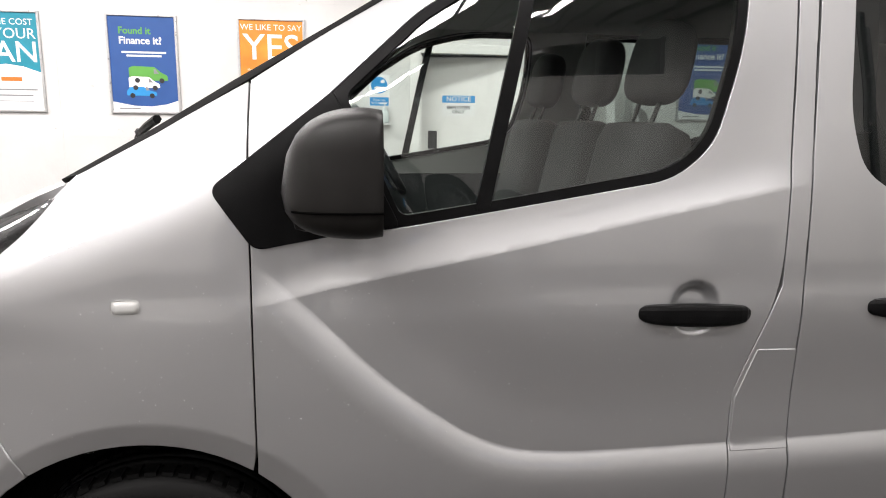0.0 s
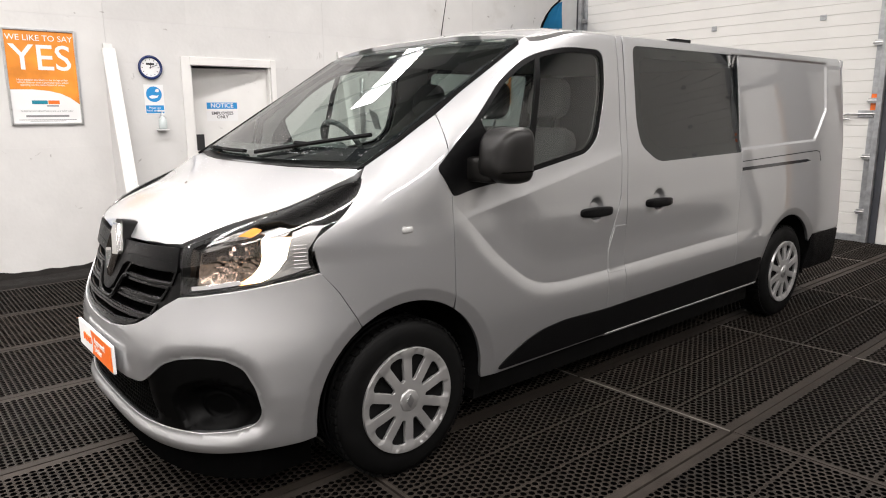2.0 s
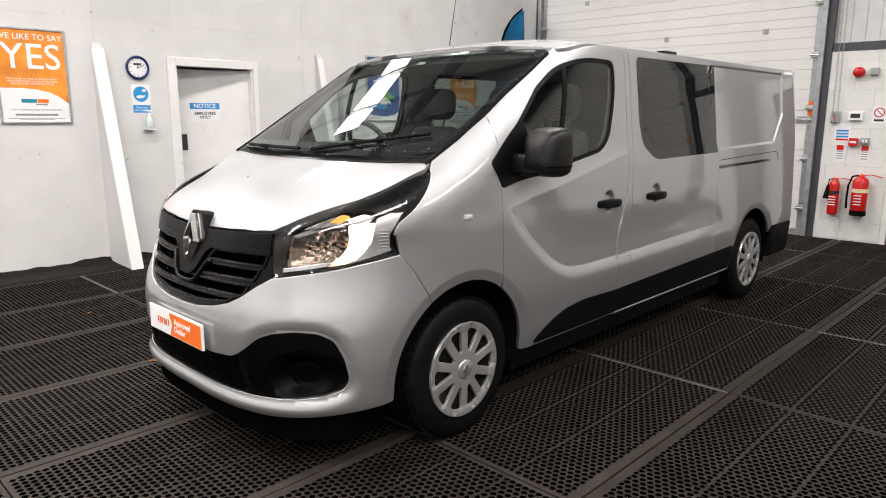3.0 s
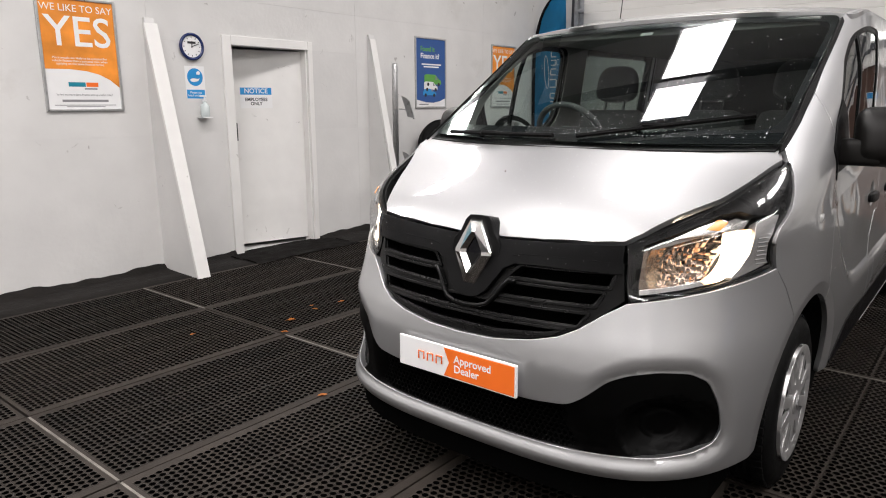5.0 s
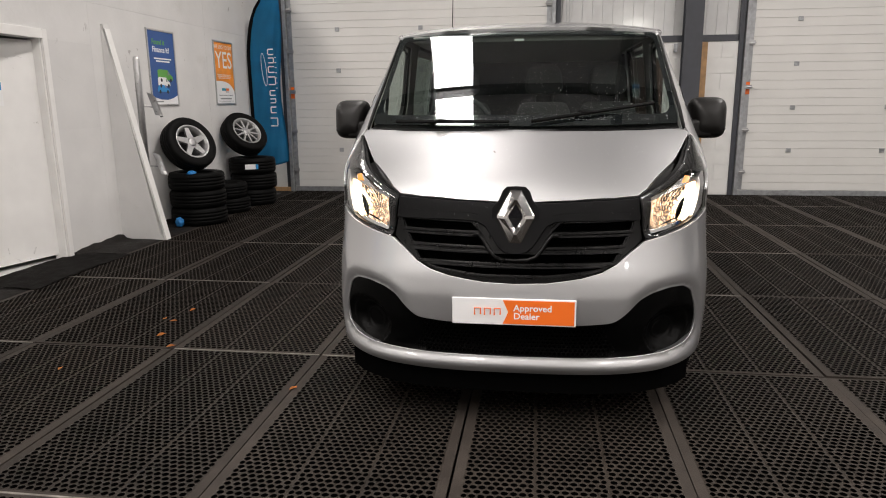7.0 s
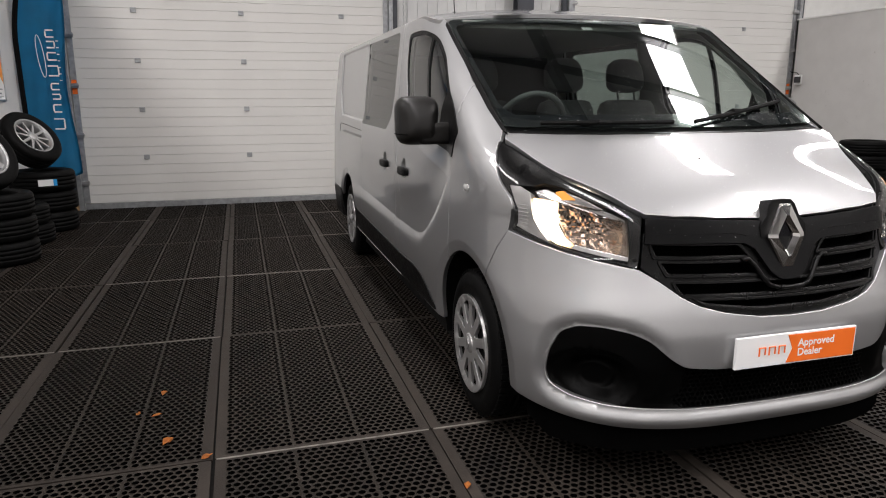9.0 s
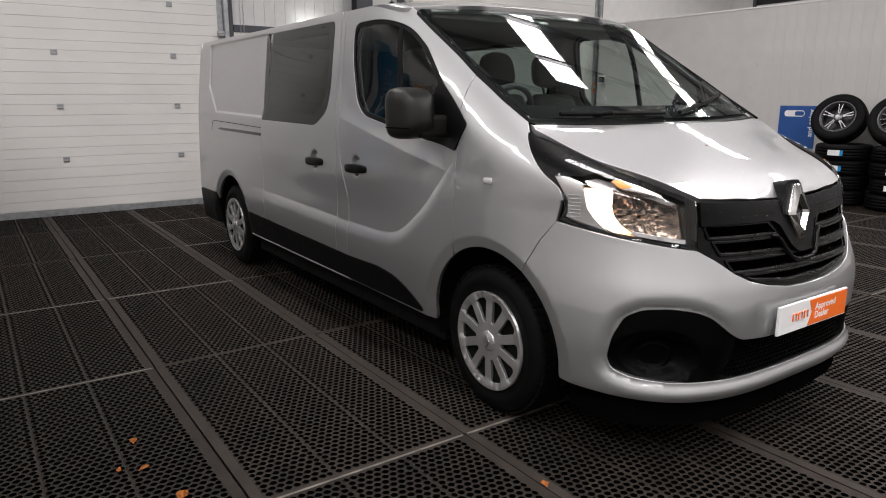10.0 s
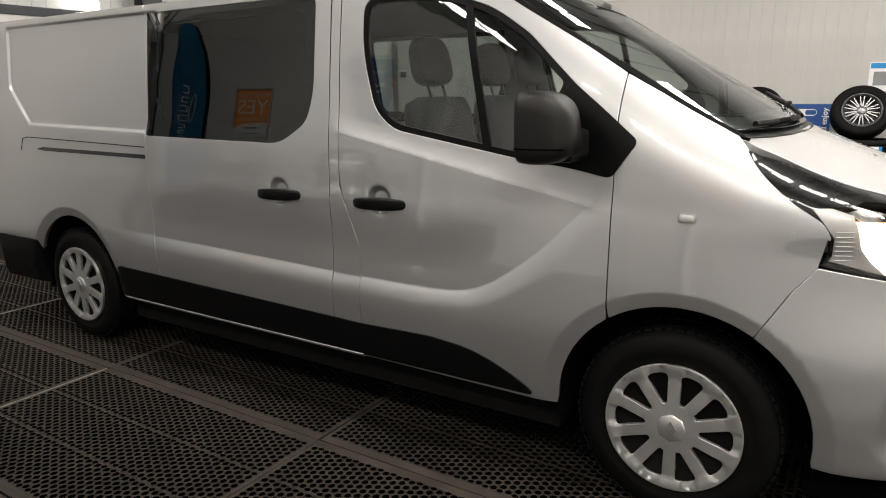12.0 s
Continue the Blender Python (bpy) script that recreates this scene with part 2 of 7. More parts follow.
def add_box(bm, x0, x1, y0, y1, z0, z1, bevel=0.0, m=None):
    r = bmesh.ops.create_cube(bm, size=1)
    vs = r["verts"]
    for v in vs:
        v.co = Vector(((x0 + x1) / 2 + v.co.x * (x1 - x0), (y0 + y1) / 2 + v.co.y * (y1 - y0), (z0 + z1) / 2 + v.co.z * (z1 - z0)))
    if bevel:
        es = list({e for v in vs for e in v.link_edges})
        out = bmesh.ops.bevel(bm, geom=es, offset=bevel, segments=2, affect="EDGES", profile=0.6)
        vs = list({v for f in out["faces"] for v in f.verts} | {v for v in vs if v.is_valid})
    if m is not None:
        bmesh.ops.transform(bm, matrix=m, verts=[v for v in vs if v.is_valid])
    return bm


def box(x0, x1, y0, y1, z0, z1, bevel=0.0):
    return add_box(bmesh.new(), x0, x1, y0, y1, z0, z1, bevel)


def add_lathe(bm, profile, seg=48, axis="y", m=None):
    """Turns a profile of (radius, along) round an axis."""
    rings = []
    for r, a in profile:
        ring = []
        for i in range(seg):
            t = 2 * math.pi * i / seg
            c, s = r * math.cos(t), r * math.sin(t)
            co = {"y": (c, a, s), "z": (c, s, a), "x": (a, c, s)}[axis]
            ring.append(bm.verts.new(m @ Vector(co) if m is not None else co))
        rings.append(ring)
    for a, b in zip(rings, rings[1:]):
        for i in range(seg):
            bm.faces.new((a[i], a[(i + 1) % seg], b[(i + 1) % seg], b[i]))
    for ring, (r, _) in ((rings[0], profile[0]), (rings[-1], profile[-1])):
        if r > 1e-4:
            bm.faces.new(ring)
    bmesh.ops.remove_doubles(bm, verts=bm.verts, dist=1e-5)
    return bm


def lathe(profile, seg=48, axis="y"):
    return add_lathe(bmesh.new(), profile, seg, axis)


def add_tube(bm, points, r, seg=8, closed=False, flat=1.0):
    """A round bar along points."""
    pts = [Vector(p) for p in points]
    rings = []
    for i, p in enumerate(pts):
        a = pts[i - 1] if i or closed else p
        b = pts[(i + 1) % len(pts)] if i < len(pts) - 1 or closed else p
        d = (b - a).normalized()
        u = d.cross(Vector((0, 0, 1)) if abs(d.z) < 0.95 else Vector((1, 0, 0))).normalized()
        v = d.cross(u)
        rad = r[i] if isinstance(r, (list, tuple)) else r
        rings.append([bm.verts.new(p + rad * (math.cos(2 * math.pi * k / seg) * u + flat * math.sin(2 * math.pi * k / seg) * v)) for k in range(seg)])
    n = len(rings)
    for i in range(n if closed else n - 1):
        a, b = rings[i], rings[(i + 1) % n]
        for k in range(seg):
            bm.faces.new((a[k], a[(k + 1) % seg], b[(k + 1) % seg], b[k]))
    if not closed:
        bm.faces.new(rings[0]), bm.faces.new(rings[-1])
    return bm


def tube(points, r, seg=8, closed=False, flat=1.0):
    return add_tube(bmesh.new(), points, r, seg, closed, flat)


def fillet(points, r=0.0, seg=6):
    """Outline with rounded corners; a point may carry its own radius as a third number."""
    out, n = [], len(points)
    for i, p in enumerate(points):
        rad = p[2] if len(p) > 2 else r
        b, a, c = Vector(p[:2]), Vector(points[i - 1][:2]), Vector(points[(i + 1) % n][:2])
        la, lc = (a - b).length, (c - b).length
        k = min(rad, la * 0.48, lc * 0.48)
        if k < 1e-4:
            out.append(tuple(b))
            continue
        s, e = b + (a - b) / la * k, b + (c - b) / lc * k
        out += [tuple((1 - t) ** 2 * s + 2 * t * (1 - t) * b + t * t * e) for t in [j / seg for j in range(seg + 1)]]
    return out


def add_prism(bm, outline, depth, m):
    """A plate with an outline in its own x, y, from z 0 to depth, placed by m."""
    lo = [bm.verts.new(m @ Vector((x, y, 0))) for x, y in outline]
    hi = [bm.verts.new(m @ Vector((x, y, depth))) for x, y in outline]
    n = len(outline)
    bm.faces.new(lo), bm.faces.new(hi)
    for i in range(n):
        bm.faces.new((lo[i], lo[(i + 1) % n], hi[(i + 1) % n], hi[i]))
    return bm


def prism(outline, depth, m=None):
    return add_prism(bmesh.new(), outline, depth, m or Matrix())


def words(name, text, size, mat, m, parent, align="CENTER", thick=0.0006, bold=0.0):
    """Lettering as mesh, in the plane of m."""
    c = bpy.data.curves.new("text", "FONT")
    c.body, c.size, c.align_x, c.align_y, c.extrude, c.offset, c.space_line, c.resolution_u = text, size, align, "CENTER", thick, bold, 0.9, 3
    tmp = new("tmp", c)
    bpy.context.view_layer.update()
    me = bpy.data.meshes.new_from_object(tmp.evaluated_get(bpy.context.evaluated_depsgraph_get()))
    bpy.data.objects.remove(tmp)
    me.materials.clear()
    me.materials.append(mat)
    ob = new(name, me)
    ob.matrix_world = m
    if parent:
        ob.parent = parent
        ob.matrix_parent_inverse = parent.matrix_world.inverted()
    return ob


# body panels: an outline in two surface coordinates, laid on a surface, with rounded rims
def panel(outline, place, mat, holes=(), step=0.04, depth=0.02, lip=0.002, grid=None, inside=(1.6, 0, 0.9), creases=()):
    """place(u, v) gives a point on the surface. Normals follow the surface itself; creases are lines that the mesh keeps to."""
    su, sv = grid or (step, step)
    pts, edges = [], []
    for loop in (outline, *holes):
        dense = []
        for a, b in zip(loop, loop[1:] + loop[:1]):
            k = max(1, math.ceil(math.hypot((b[0] - a[0]) / su, (b[1] - a[1]) / sv)))
            dense += [(a[0] + (b[0] - a[0]) * i / k, a[1] + (b[1] - a[1]) * i / k) for i in range(k)]
        n0 = len(pts)
        pts += dense
        edges += [(n0 + i, n0 + (i + 1) % len(dense)) for i in range(len(dense))]
    rim_edges = list(edges)
    for line in creases:
        n0 = len(pts)
        pts += line
        edges += [(n0 + i, n0 + i + 1) for i in range(len(line) - 1)]
    rim = np.array(pts)
    us = np.arange(rim[:, 0].min() + su * 0.5, rim[:, 0].max(), su)
    vs = np.arange(rim[:, 1].min() + sv * 0.5, rim[:, 1].max(), sv)
    for k, v in enumerate(vs):
        for u in us + (su * 0.5 if k % 2 else 0.0):
            if np.min(((rim[:, 0] - u) / su) ** 2 + ((rim[:, 1] - v) / sv) ** 2) > 0.3:
                pts.append((u, v))
    verts2, _, tris, _, _, _ = delaunay_2d_cdt([Vector(p) for p in pts], edges, [], 0, 1e-6)
    ea, eb = rim[[a for a, _ in rim_edges]], rim[[b for _, b in rim_edges]]
    mids = np.array([[sum(verts2[i].x for i in f) / 3, sum(verts2[i].y for i in f) / 3] for f in tris])
    cross = np.zeros(len(mids), int)
    for (ax, ay), (bx, by) in zip(ea, eb):
        if ay != by:
            hit = (mids[:, 1] >= min(ay, by)) & (mids[:, 1] < max(ay, by))
            cross += hit & (mids[:, 0] < ax + (mids[:, 1] - ay) * (bx - ax) / (by - ay))
    tris = [f for f, c in zip(tris, cross) if c % 2]
    used = sorted({i for f in tris for i in f})
    index = {i: k for k, i in enumerate(used)}
    flat = [verts2[i] for i in used]
    faces = [[index[i] for i in f] for f in tris]
    e = 0.002

    def at(u, v):
        return Vector(place(u, v))
    pos = [at(c.x, c.y) for c in flat]
    nor = []
    for c in flat:
        du = at(c.x + e, c.y) - at(c.x - e, c.y)
        dv = at(c.x, c.y + e) - at(c.x, c.y - e)
        nor.append(du.cross(dv).normalized())
    if sum((p - Vector(inside)).dot(n) for p, n in zip(pos, nor)) < 0:
        nor = [-n for n in nor]
    verts, norms = list(pos), list(nor)
    out_dir = {}
    border = []
    count = {}
    for f in faces:
        for k in range(len(f)):
            key = (min(f[k], f[k - 1]), max(f[k], f[k - 1]))
            count.setdefault(key, []).append(f)
    for (a, b), fs in count.items():
        if len(fs) == 1:
            o = next(i for i in fs[0] if i not in (a, b))
            d = pos[b] - pos[a]
            if d.length < 1e-9:
                continue
            d.normalize()
            w = (pos[a] - pos[o]) - d * (pos[a] - pos[o]).dot(d)
            w = w.normalized() if w.length > 1e-9 else d.cross(nor[a])
            for i in (a, b):
                out_dir[i] = out_dir.get(i, Vector()) + w
            border.append((a, b))
    ring = {}
    for i, w in out_dir.items():
        w = w.normalized() if w.length > 1e-6 else w
        k = len(verts)
        n = nor[i]
        verts += [pos[i] + w * lip * 0.7 - n * lip * 0.3, pos[i] + w * lip - n * lip, pos[i] + w * lip - n * (lip + depth)]
        norms += [(n + w).normalized(), w, w]
        ring[i] = k
    for a, b in border:
        ra, rb = ring[a], ring[b]
        for q in ((a, b, rb, ra), (ra, rb, rb + 1, ra + 1), (ra + 1, rb + 1, rb + 2, ra + 2)):
            faces.append(list(q))
    me = bpy.data.meshes.new("panel")
    me.from_pydata([tuple(v) for v in verts], [], faces)
    me.update()
    for p in me.polygons:
        p.use_smooth = True
    # make windings agree with the surface normals
    flip = [p.index for p in me.polygons if p.normal.dot(norms[p.vertices[0]]) < 0]
    if flip:
        b2 = bmesh.new()
        b2.from_mesh(me)
        b2.faces.ensure_lookup_table()
        bmesh.ops.reverse_faces(b2, faces=[b2.faces[i] for i in flip])
        b2.to_mesh(me)
        b2.free()
    me.normals_split_custom_set_from_vertices([tuple(n) for n in norms])
    me.materials.append(mat)
    return me

# ---- the wash bay ----
WY, EX, PY, BX = 4.37, 7.16, -7.35, -9.0   # poster wall, end wall, partition wall, wall behind
TOP, WALL_TOP = ROOF_Z, 3.65
NY, SY = 9.2, -11.6   # outer walls of the hall beyond the two partitions
floor = tagged(part("floor", box(BX - 0.3, EX + 0.6, SY - 0.3, NY + 0.3, -0.16, -0.022), CONCRETE), "concrete slab under rubber mats, darkened for the shade in their holes", "floor", kind="structure")

# poster wall with the door recess
DX0, DX1, DZ = 1.165, 2.09, 2.02
bm = bmesh.new()
add_box(bm, BX, DX0, WY + 0.006, WY + 0.12, -0.03, WALL_TOP)
add_box(bm, DX1, EX, WY + 0.006, WY + 0.12, -0.03, WALL_TOP)
add_box(bm, DX0, DX1, WY + 0.006, WY + 0.12, DZ, WALL_TOP)
wall_posters = tagged(part("wall_posters", bm, WHITEWALL), "white painted board wall, scuffed towards the floor", "wall", kind="structure")
# painted boards with fine open joints
for x0, x1 in ((BX, -6.96), (-6.96, -4.52), (-4.52, -2.08), (-2.08, 0.36), (0.36, DX0), (DX0, DX1), (DX1, 2.80), (2.80, 5.24), (5.24, EX)):
    for z0, z1 in ((-0.03, 1.205), (1.205, DZ), (DZ, 2.43), (2.43, WALL_TOP)):
        if x0 == DX0 and z0 < DZ - 0.01:
            continue
        if x0 not in (DX0, 0.36, DX1) and z1 == DZ:
            continue
        lo = 1.205 if x0 not in (DX0, 0.36, DX1) and z0 == DZ else z0
        part("wall_panel", box(x0 + (0.0007 if x0 not in (DX0, DX1) else 0), x1 - (0.0007 if x1 not in (DX0, DX1) else 0), WY, WY + 0.006, lo + 0.0007, z1 - (0.0007 if z1 != DZ else 0)), WHITEWALL, wall_posters)
bm = bmesh.new()
add_box(bm, DX0 - 0.12, DX0, WY + 0.12, WY + 1.1, -0.03, 2.3)
add_box(bm, DX1 + 0.3, DX1 + 0.42, WY + 0.12, WY + 1.1, -0.03, 2.3)
add_box(bm, DX0 - 0.12, DX1 + 0.42, WY + 0.98, WY + 1.1, -0.03, 2.3)
add_box(bm, DX0, DX1 + 0.3, WY + 0.12, WY + 0.98, DZ + 0.06, 2.3)
tagged(part("wall_recess", bm, WHITEWALL), "white walls of the recess behind the staff door", "wall", kind="structure")

tagged(part("floor_recess", box(DX0 - 0.1, DX1 + 0.3, WY + 0.02, WY + 0.98, -0.021, -0.012), CLADDING), "pale floor of the recess", "floor", kind="structure")

# wall behind the camera, partition wall with ribbed upper cladding
tagged(part("wall_back", box(BX - 0.2, BX, SY, NY, -0.03, TOP), WHITEWALL), "white painted wall closing the bay", "wall", kind="structure")
part_h = 2.73
tagged(part("wall_partition", box(BX, EX - 0.03, PY - 0.1, PY, -0.03, part_h), PARTITION), "tall white panelled partition wall", "wall", kind="structure")
plank_mesh = mesh_of(box(0.0005, 0.1515, 0.0, 0.004, 0.0, part_h - 0.01, 0.0012), PARTITION)
wall_partition = bpy.data.objects["wall_partition"]
for i in range(46):
    ob = part("plank", plank_mesh, PARTITION, wall_partition)
    ob.location = (3.75 - (i + 1) * 0.152, PY + 0.0005, 0.0)
tagged(part("partition_cap", box(BX, EX - 0.03, PY - 0.11, PY + 0.012, part_h - 0.004, part_h + 0.02, 0.003), WHITEPAINT), "white capping along the partition", "trim", kind="structure")
bm = bmesh.new()
add_box(bm, BX, EX, SY - 0.1, SY, -0.03, TOP)
tagged(part("wall_upper", bm, CLADDING), "pale grey hall wall beyond the partition", "wall", kind="structure")
tagged(part("wall_far", box(BX, EX, NY, NY + 0.1, -0.03, TOP), CLADDING), "pale grey hall wall beyond the poster wall", "wall", kind="structure")

win = thing("window_1", "dark internal window high above the partition", "window", kind="structure")
part("pane", box(3.95, 6.55, SY + 0.001, SY + 0.015, 3.345, 4.78), GLOSSBLACK, win)
for x in (3.88, 5.25, 6.55):
    part("frame_bar", box(x, x + 0.07, SY + 0.002, SY + 0.05, 3.28, 4.85, 0.004), DARKFRAME, win)

# end wall: pier between the two big doors, wall above them
D1, D2, DOORTOP = (-0.25, 3.92), (-7.35, -3.1), 4.3
bm = bmesh.new()
add_box(bm, EX, EX + 0.25, D2[1], -1.98, -0.03, 2.27)
add_box(bm, EX, EX + 0.25, -1.12, D1[0], -0.03, 2.27)
add_box(bm, EX, EX + 0.25, -1.98, -1.12, 2.1, 2.27)
add_box(bm, EX, EX + 0.25, D1[1], NY, -0.03, TOP)
add_box(bm, EX, EX + 0.25, D1[0], D1[1], DOORTOP, TOP)
add_box(bm, EX, EX + 0.25, D2[0], D2[1], DOORTOP, TOP)
add_box(bm, EX, EX + 0.25, SY, D2[0], -0.03, TOP)
wall_end = tagged(part("wall_end", bm, BLOCKWALL), "white painted block wall between the big doors", "wall", kind="structure")
bm = bmesh.new()
for i in range(19):
    y0 = D2[1] + i * (D1[0] - D2[1]) / 19
    add_box(bm, EX + 0.06, EX + 0.2, y0 + 0.002, y0 + 0.148, 2.27, TOP)
tagged(part("wall_cladding", bm, CLADDING), "pale grey ribbed cladding above the block pier", "wall", kind="structure")

# roof with its roof lights and purlins
bm = bmesh.new()
ys = sorted({SY, NY} | {ly + s * lw / 2 for _, ly, _, lw in ROOFLIGHTS for s in (-1, 1)})
for ya, yb in zip(ys, ys[1:]):
    lights = sorted((lx - ll / 2, lx + ll / 2) for lx, ly, ll, lw in ROOFLIGHTS if ya < ly < yb)
    x = BX - 0.2
    for a, b in lights + [(EX + 0.25, None)]:
        if a > x + 0.01:
            add_box(bm, x, a, ya, yb, TOP, TOP + 0.12)
        x = b if b is not None else x
roof = tagged(part("ceiling", bm, ROOFGREY), "grey profiled roof sheeting with daylight strips", "ceiling", kind="structure")
bm = bmesh.new()
for i in range(19):
    x = BX + 0.47 + i * 0.855
    add_box(bm, x, x + 0.05, SY, NY, TOP - 0.16, TOP - 0.002)
for y in (-6.2, -1.4, 3.4):
    add_box(bm, BX, EX, y, y + 0.12, TOP - 0.5, TOP - 0.225)
tagged(part("roof_beams", bm, DARKFRAME), "dark steel purlins and beams under the roof", "beams", kind="structure")


def sectional_door(name, y0, y1, brackets):
    """A big white sectional door: panels, hinges, side tracks, grey bottom seal."""
    d = thing(name, "white sectional overhead door, closed, with steel hinges", "overhead door", kind="structure")
    z, i = 0.075, 0
    while z < DOORTOP - 0.05:
        h = 0.1285 if i % 5 else 0.112
        z1 = min(z + h, DOORTOP)
        bm = box(EX - 0.002, EX + 0.04, y0 + 0.005, y1 - 0.005, z + 0.0008, z1 - 0.0008, 0.0055)
        part("door_panel", bm, DOORPANEL, d)
        z, i = z1, i + 1
    part("backing", box(EX + 0.012, EX + 0.06, y0, y1, 0.0, DOORTOP), DOORPANEL, d)
    part("bottom_seal", box(EX - 0.012, EX + 0.03, y0 + 0.01, y1 - 0.01, -0.02, 0.07, 0.004), GALV, d, "grey rubber and steel bottom seal")
    for y in brackets:
        for j in range(7):
            bz = 0.675 + j * 0.628
            if bz < DOORTOP - 0.1:
                bm = bmesh.new()
                add_box(bm, EX - 0.012, EX - 0.004, y - 0.035, y + 0.035, bz - 0.032, bz + 0.032, 0.002)
                for s in (-0.018, 0.018):
                    add_box(bm, EX - 0.018, EX - 0.011, y - 0.03, y + 0.03, bz + s - 0.006, bz + s + 0.006, 0.002)
                part("hinge", bm, GALV, d, "small steel hinge plate")
    for y, s in ((y0, -1), (y1, 1)):
        part("track", box(EX - 0.075, EX + 0.02, min(y, y + s * 0.055), max(y, y + s * 0.055), -0.02, DOORTOP + 0.2, 0.004), GALV, d, "galvanised vertical track")
        part("angle", box(EX - 0.02, EX + 0.05, min(y + s * 0.06, y + s * 0.13), max(y + s * 0.06, y + s * 0.13), -0.02, DOORTOP + 0.2, 0.004), DARKFRAME, d, "dark steel jamb")
        for j in range(6):
            bz = 0.35 + j * 0.628
            bm = bmesh.new()
            add_box(bm, EX - 0.055, EX - 0.02, min(y, y - s * 0.09), max(y, y - s * 0.09), bz - 0.03, bz + 0.03, 0.004)
            add_tube(bm, [(EX - 0.05, y - s * 0.1, bz), (EX - 0.05, y + s * 0.02, bz)], 0.012)
            part("roller", bm, STEEL, d, "roller carrier")
        part("edge_plate", box(EX - 0.012, EX - 0.004, min(y - s * 0.005, y - s * 0.075), max(y - s * 0.005, y - s * 0.075), 0.08, DOORTOP - 0.02, 0.002), GALV, d, "galvanised edge stile")
        part("reflector", box(EX - 0.017, EX - 0.0125, min(y - s * 0.01, y - s * 0.07), max(y - s * 0.01, y - s * 0.07), 1.5, 1.68), ORANGE, d, "orange sticker")
    return d


sectional_door("door_1", D1[0], D1[1], (3.1, 1.765, 0.42))
sectional_door("door_2", D2[0], D2[1], (-3.8, -5.1, -6.3))

# block courses, joints recessed
for y0, y1 in ((D2[1] + 0.135, -1.995), (-1.105, D1[0] - 0.135)):
    for r in range(10):
        z0 = 0.004 + r * 0.225
        y = y0 - (0.22 if r % 2 else 0.0)
        while y < y1:
            a, b = max(y, y0), min(y + 0.44, y1)
            if b - a > 0.03:
                part("block", box(EX - 0.006, EX + 0.02, a + 0.0015, b - 0.0015, z0 + 0.0015, z0 + 0.2235, 0.002), BLOCKWALL, wall_end)
            y += 0.44

# steel column and beam on the pier
col = thing("steel_column", "dark grey painted steel column by the pier", "column", kind="structure")
part("web", box(EX - 0.16, EX - 0.02, -2.31, -2.27, -0.02, TOP - 0.5), DARKFRAME, col)
for x in (EX - 0.18, EX - 0.02):
    part("flange", box(x, x + 0.015, -2.42, -2.16, -0.02, TOP - 0.5, 0.003), DARKFRAME, col)
tagged(part("beam", box(EX - 0.012, EX + 0.1, D2[1] + 0.14, D1[0] - 0.14, 2.265, 2.36, 0.004), DARKFRAME), "dark steel rail across the pier", "rail", kind="structure")
tagged(part("timber_post", box(EX - 0.05, EX - 0.004, -2.53, -2.43, -0.02, 2.255, 0.004), WOOD), "bare timber batten beside the steel column", "batten", kind="structure")

# brown personnel door
pdoor = thing("door_3", "dark brown closed personnel door in a white frame", "door", kind="structure")
part("leaf", box(EX + 0.03, EX + 0.075, -1.93, -1.17, -0.015, 2.05, 0.003), BROWNDOOR, pdoor)
for a in ((-1.99, -1.93), (-1.17, -1.11)):
    part("jamb", box(EX - 0.015, EX + 0.09, a[0], a[1], -0.02, 2.05, 0.003), WHITEPAINT, pdoor, "white painted jamb")
part("head", box(EX - 0.015, EX + 0.09, -1.99, -1.11, 2.05, 2.13, 0.003), WHITEPAINT, pdoor, "white painted head")

# staff door in the recess, ajar
sdoor = thing("door_4", "white staff door standing a little way open", "door", kind="structure")
part("leaf", box(0.0, 0.91, -0.02, 0.022, 0.012, 1.985, 0.003), WHITEPAINT, sdoor)
part("lock_plate", box(0.725, 0.815, 0.0225, 0.034, 1.085, 1.265, 0.004), BLACKPRINT, sdoor, "black push-lock plate")
sdoor.matrix_world = pose(DX1 - 0.012, WY + 0.10, 0.02, 0, 0, 180 - 15)
for x0, x1 in ((DX0 - 0.095, DX0), (DX1, DX1 + 0.06)):
    tagged(part("door_casing", box(x0, x1, WY - 0.022, WY + 0.004, -0.02, DZ + 0.085, 0.004), WHITEPAINT), "white painted door casing", "trim", kind="structure")
tagged(part("door_casing", box(DX0, DX1, WY - 0.022, WY + 0.004, DZ, DZ + 0.085, 0.004), WHITEPAINT), "white painted door casing", "trim", kind="structure")
for x0, x1 in ((DX0 + 0.001, DX0 + 0.02), (DX1 - 0.02, DX1 - 0.001)):
    tagged(part("door_lining", box(x0, x1, WY + 0.004, WY + 0.12, -0.02, DZ, 0.002), WHITEPAINT), "white painted door lining", "trim", kind="structure")


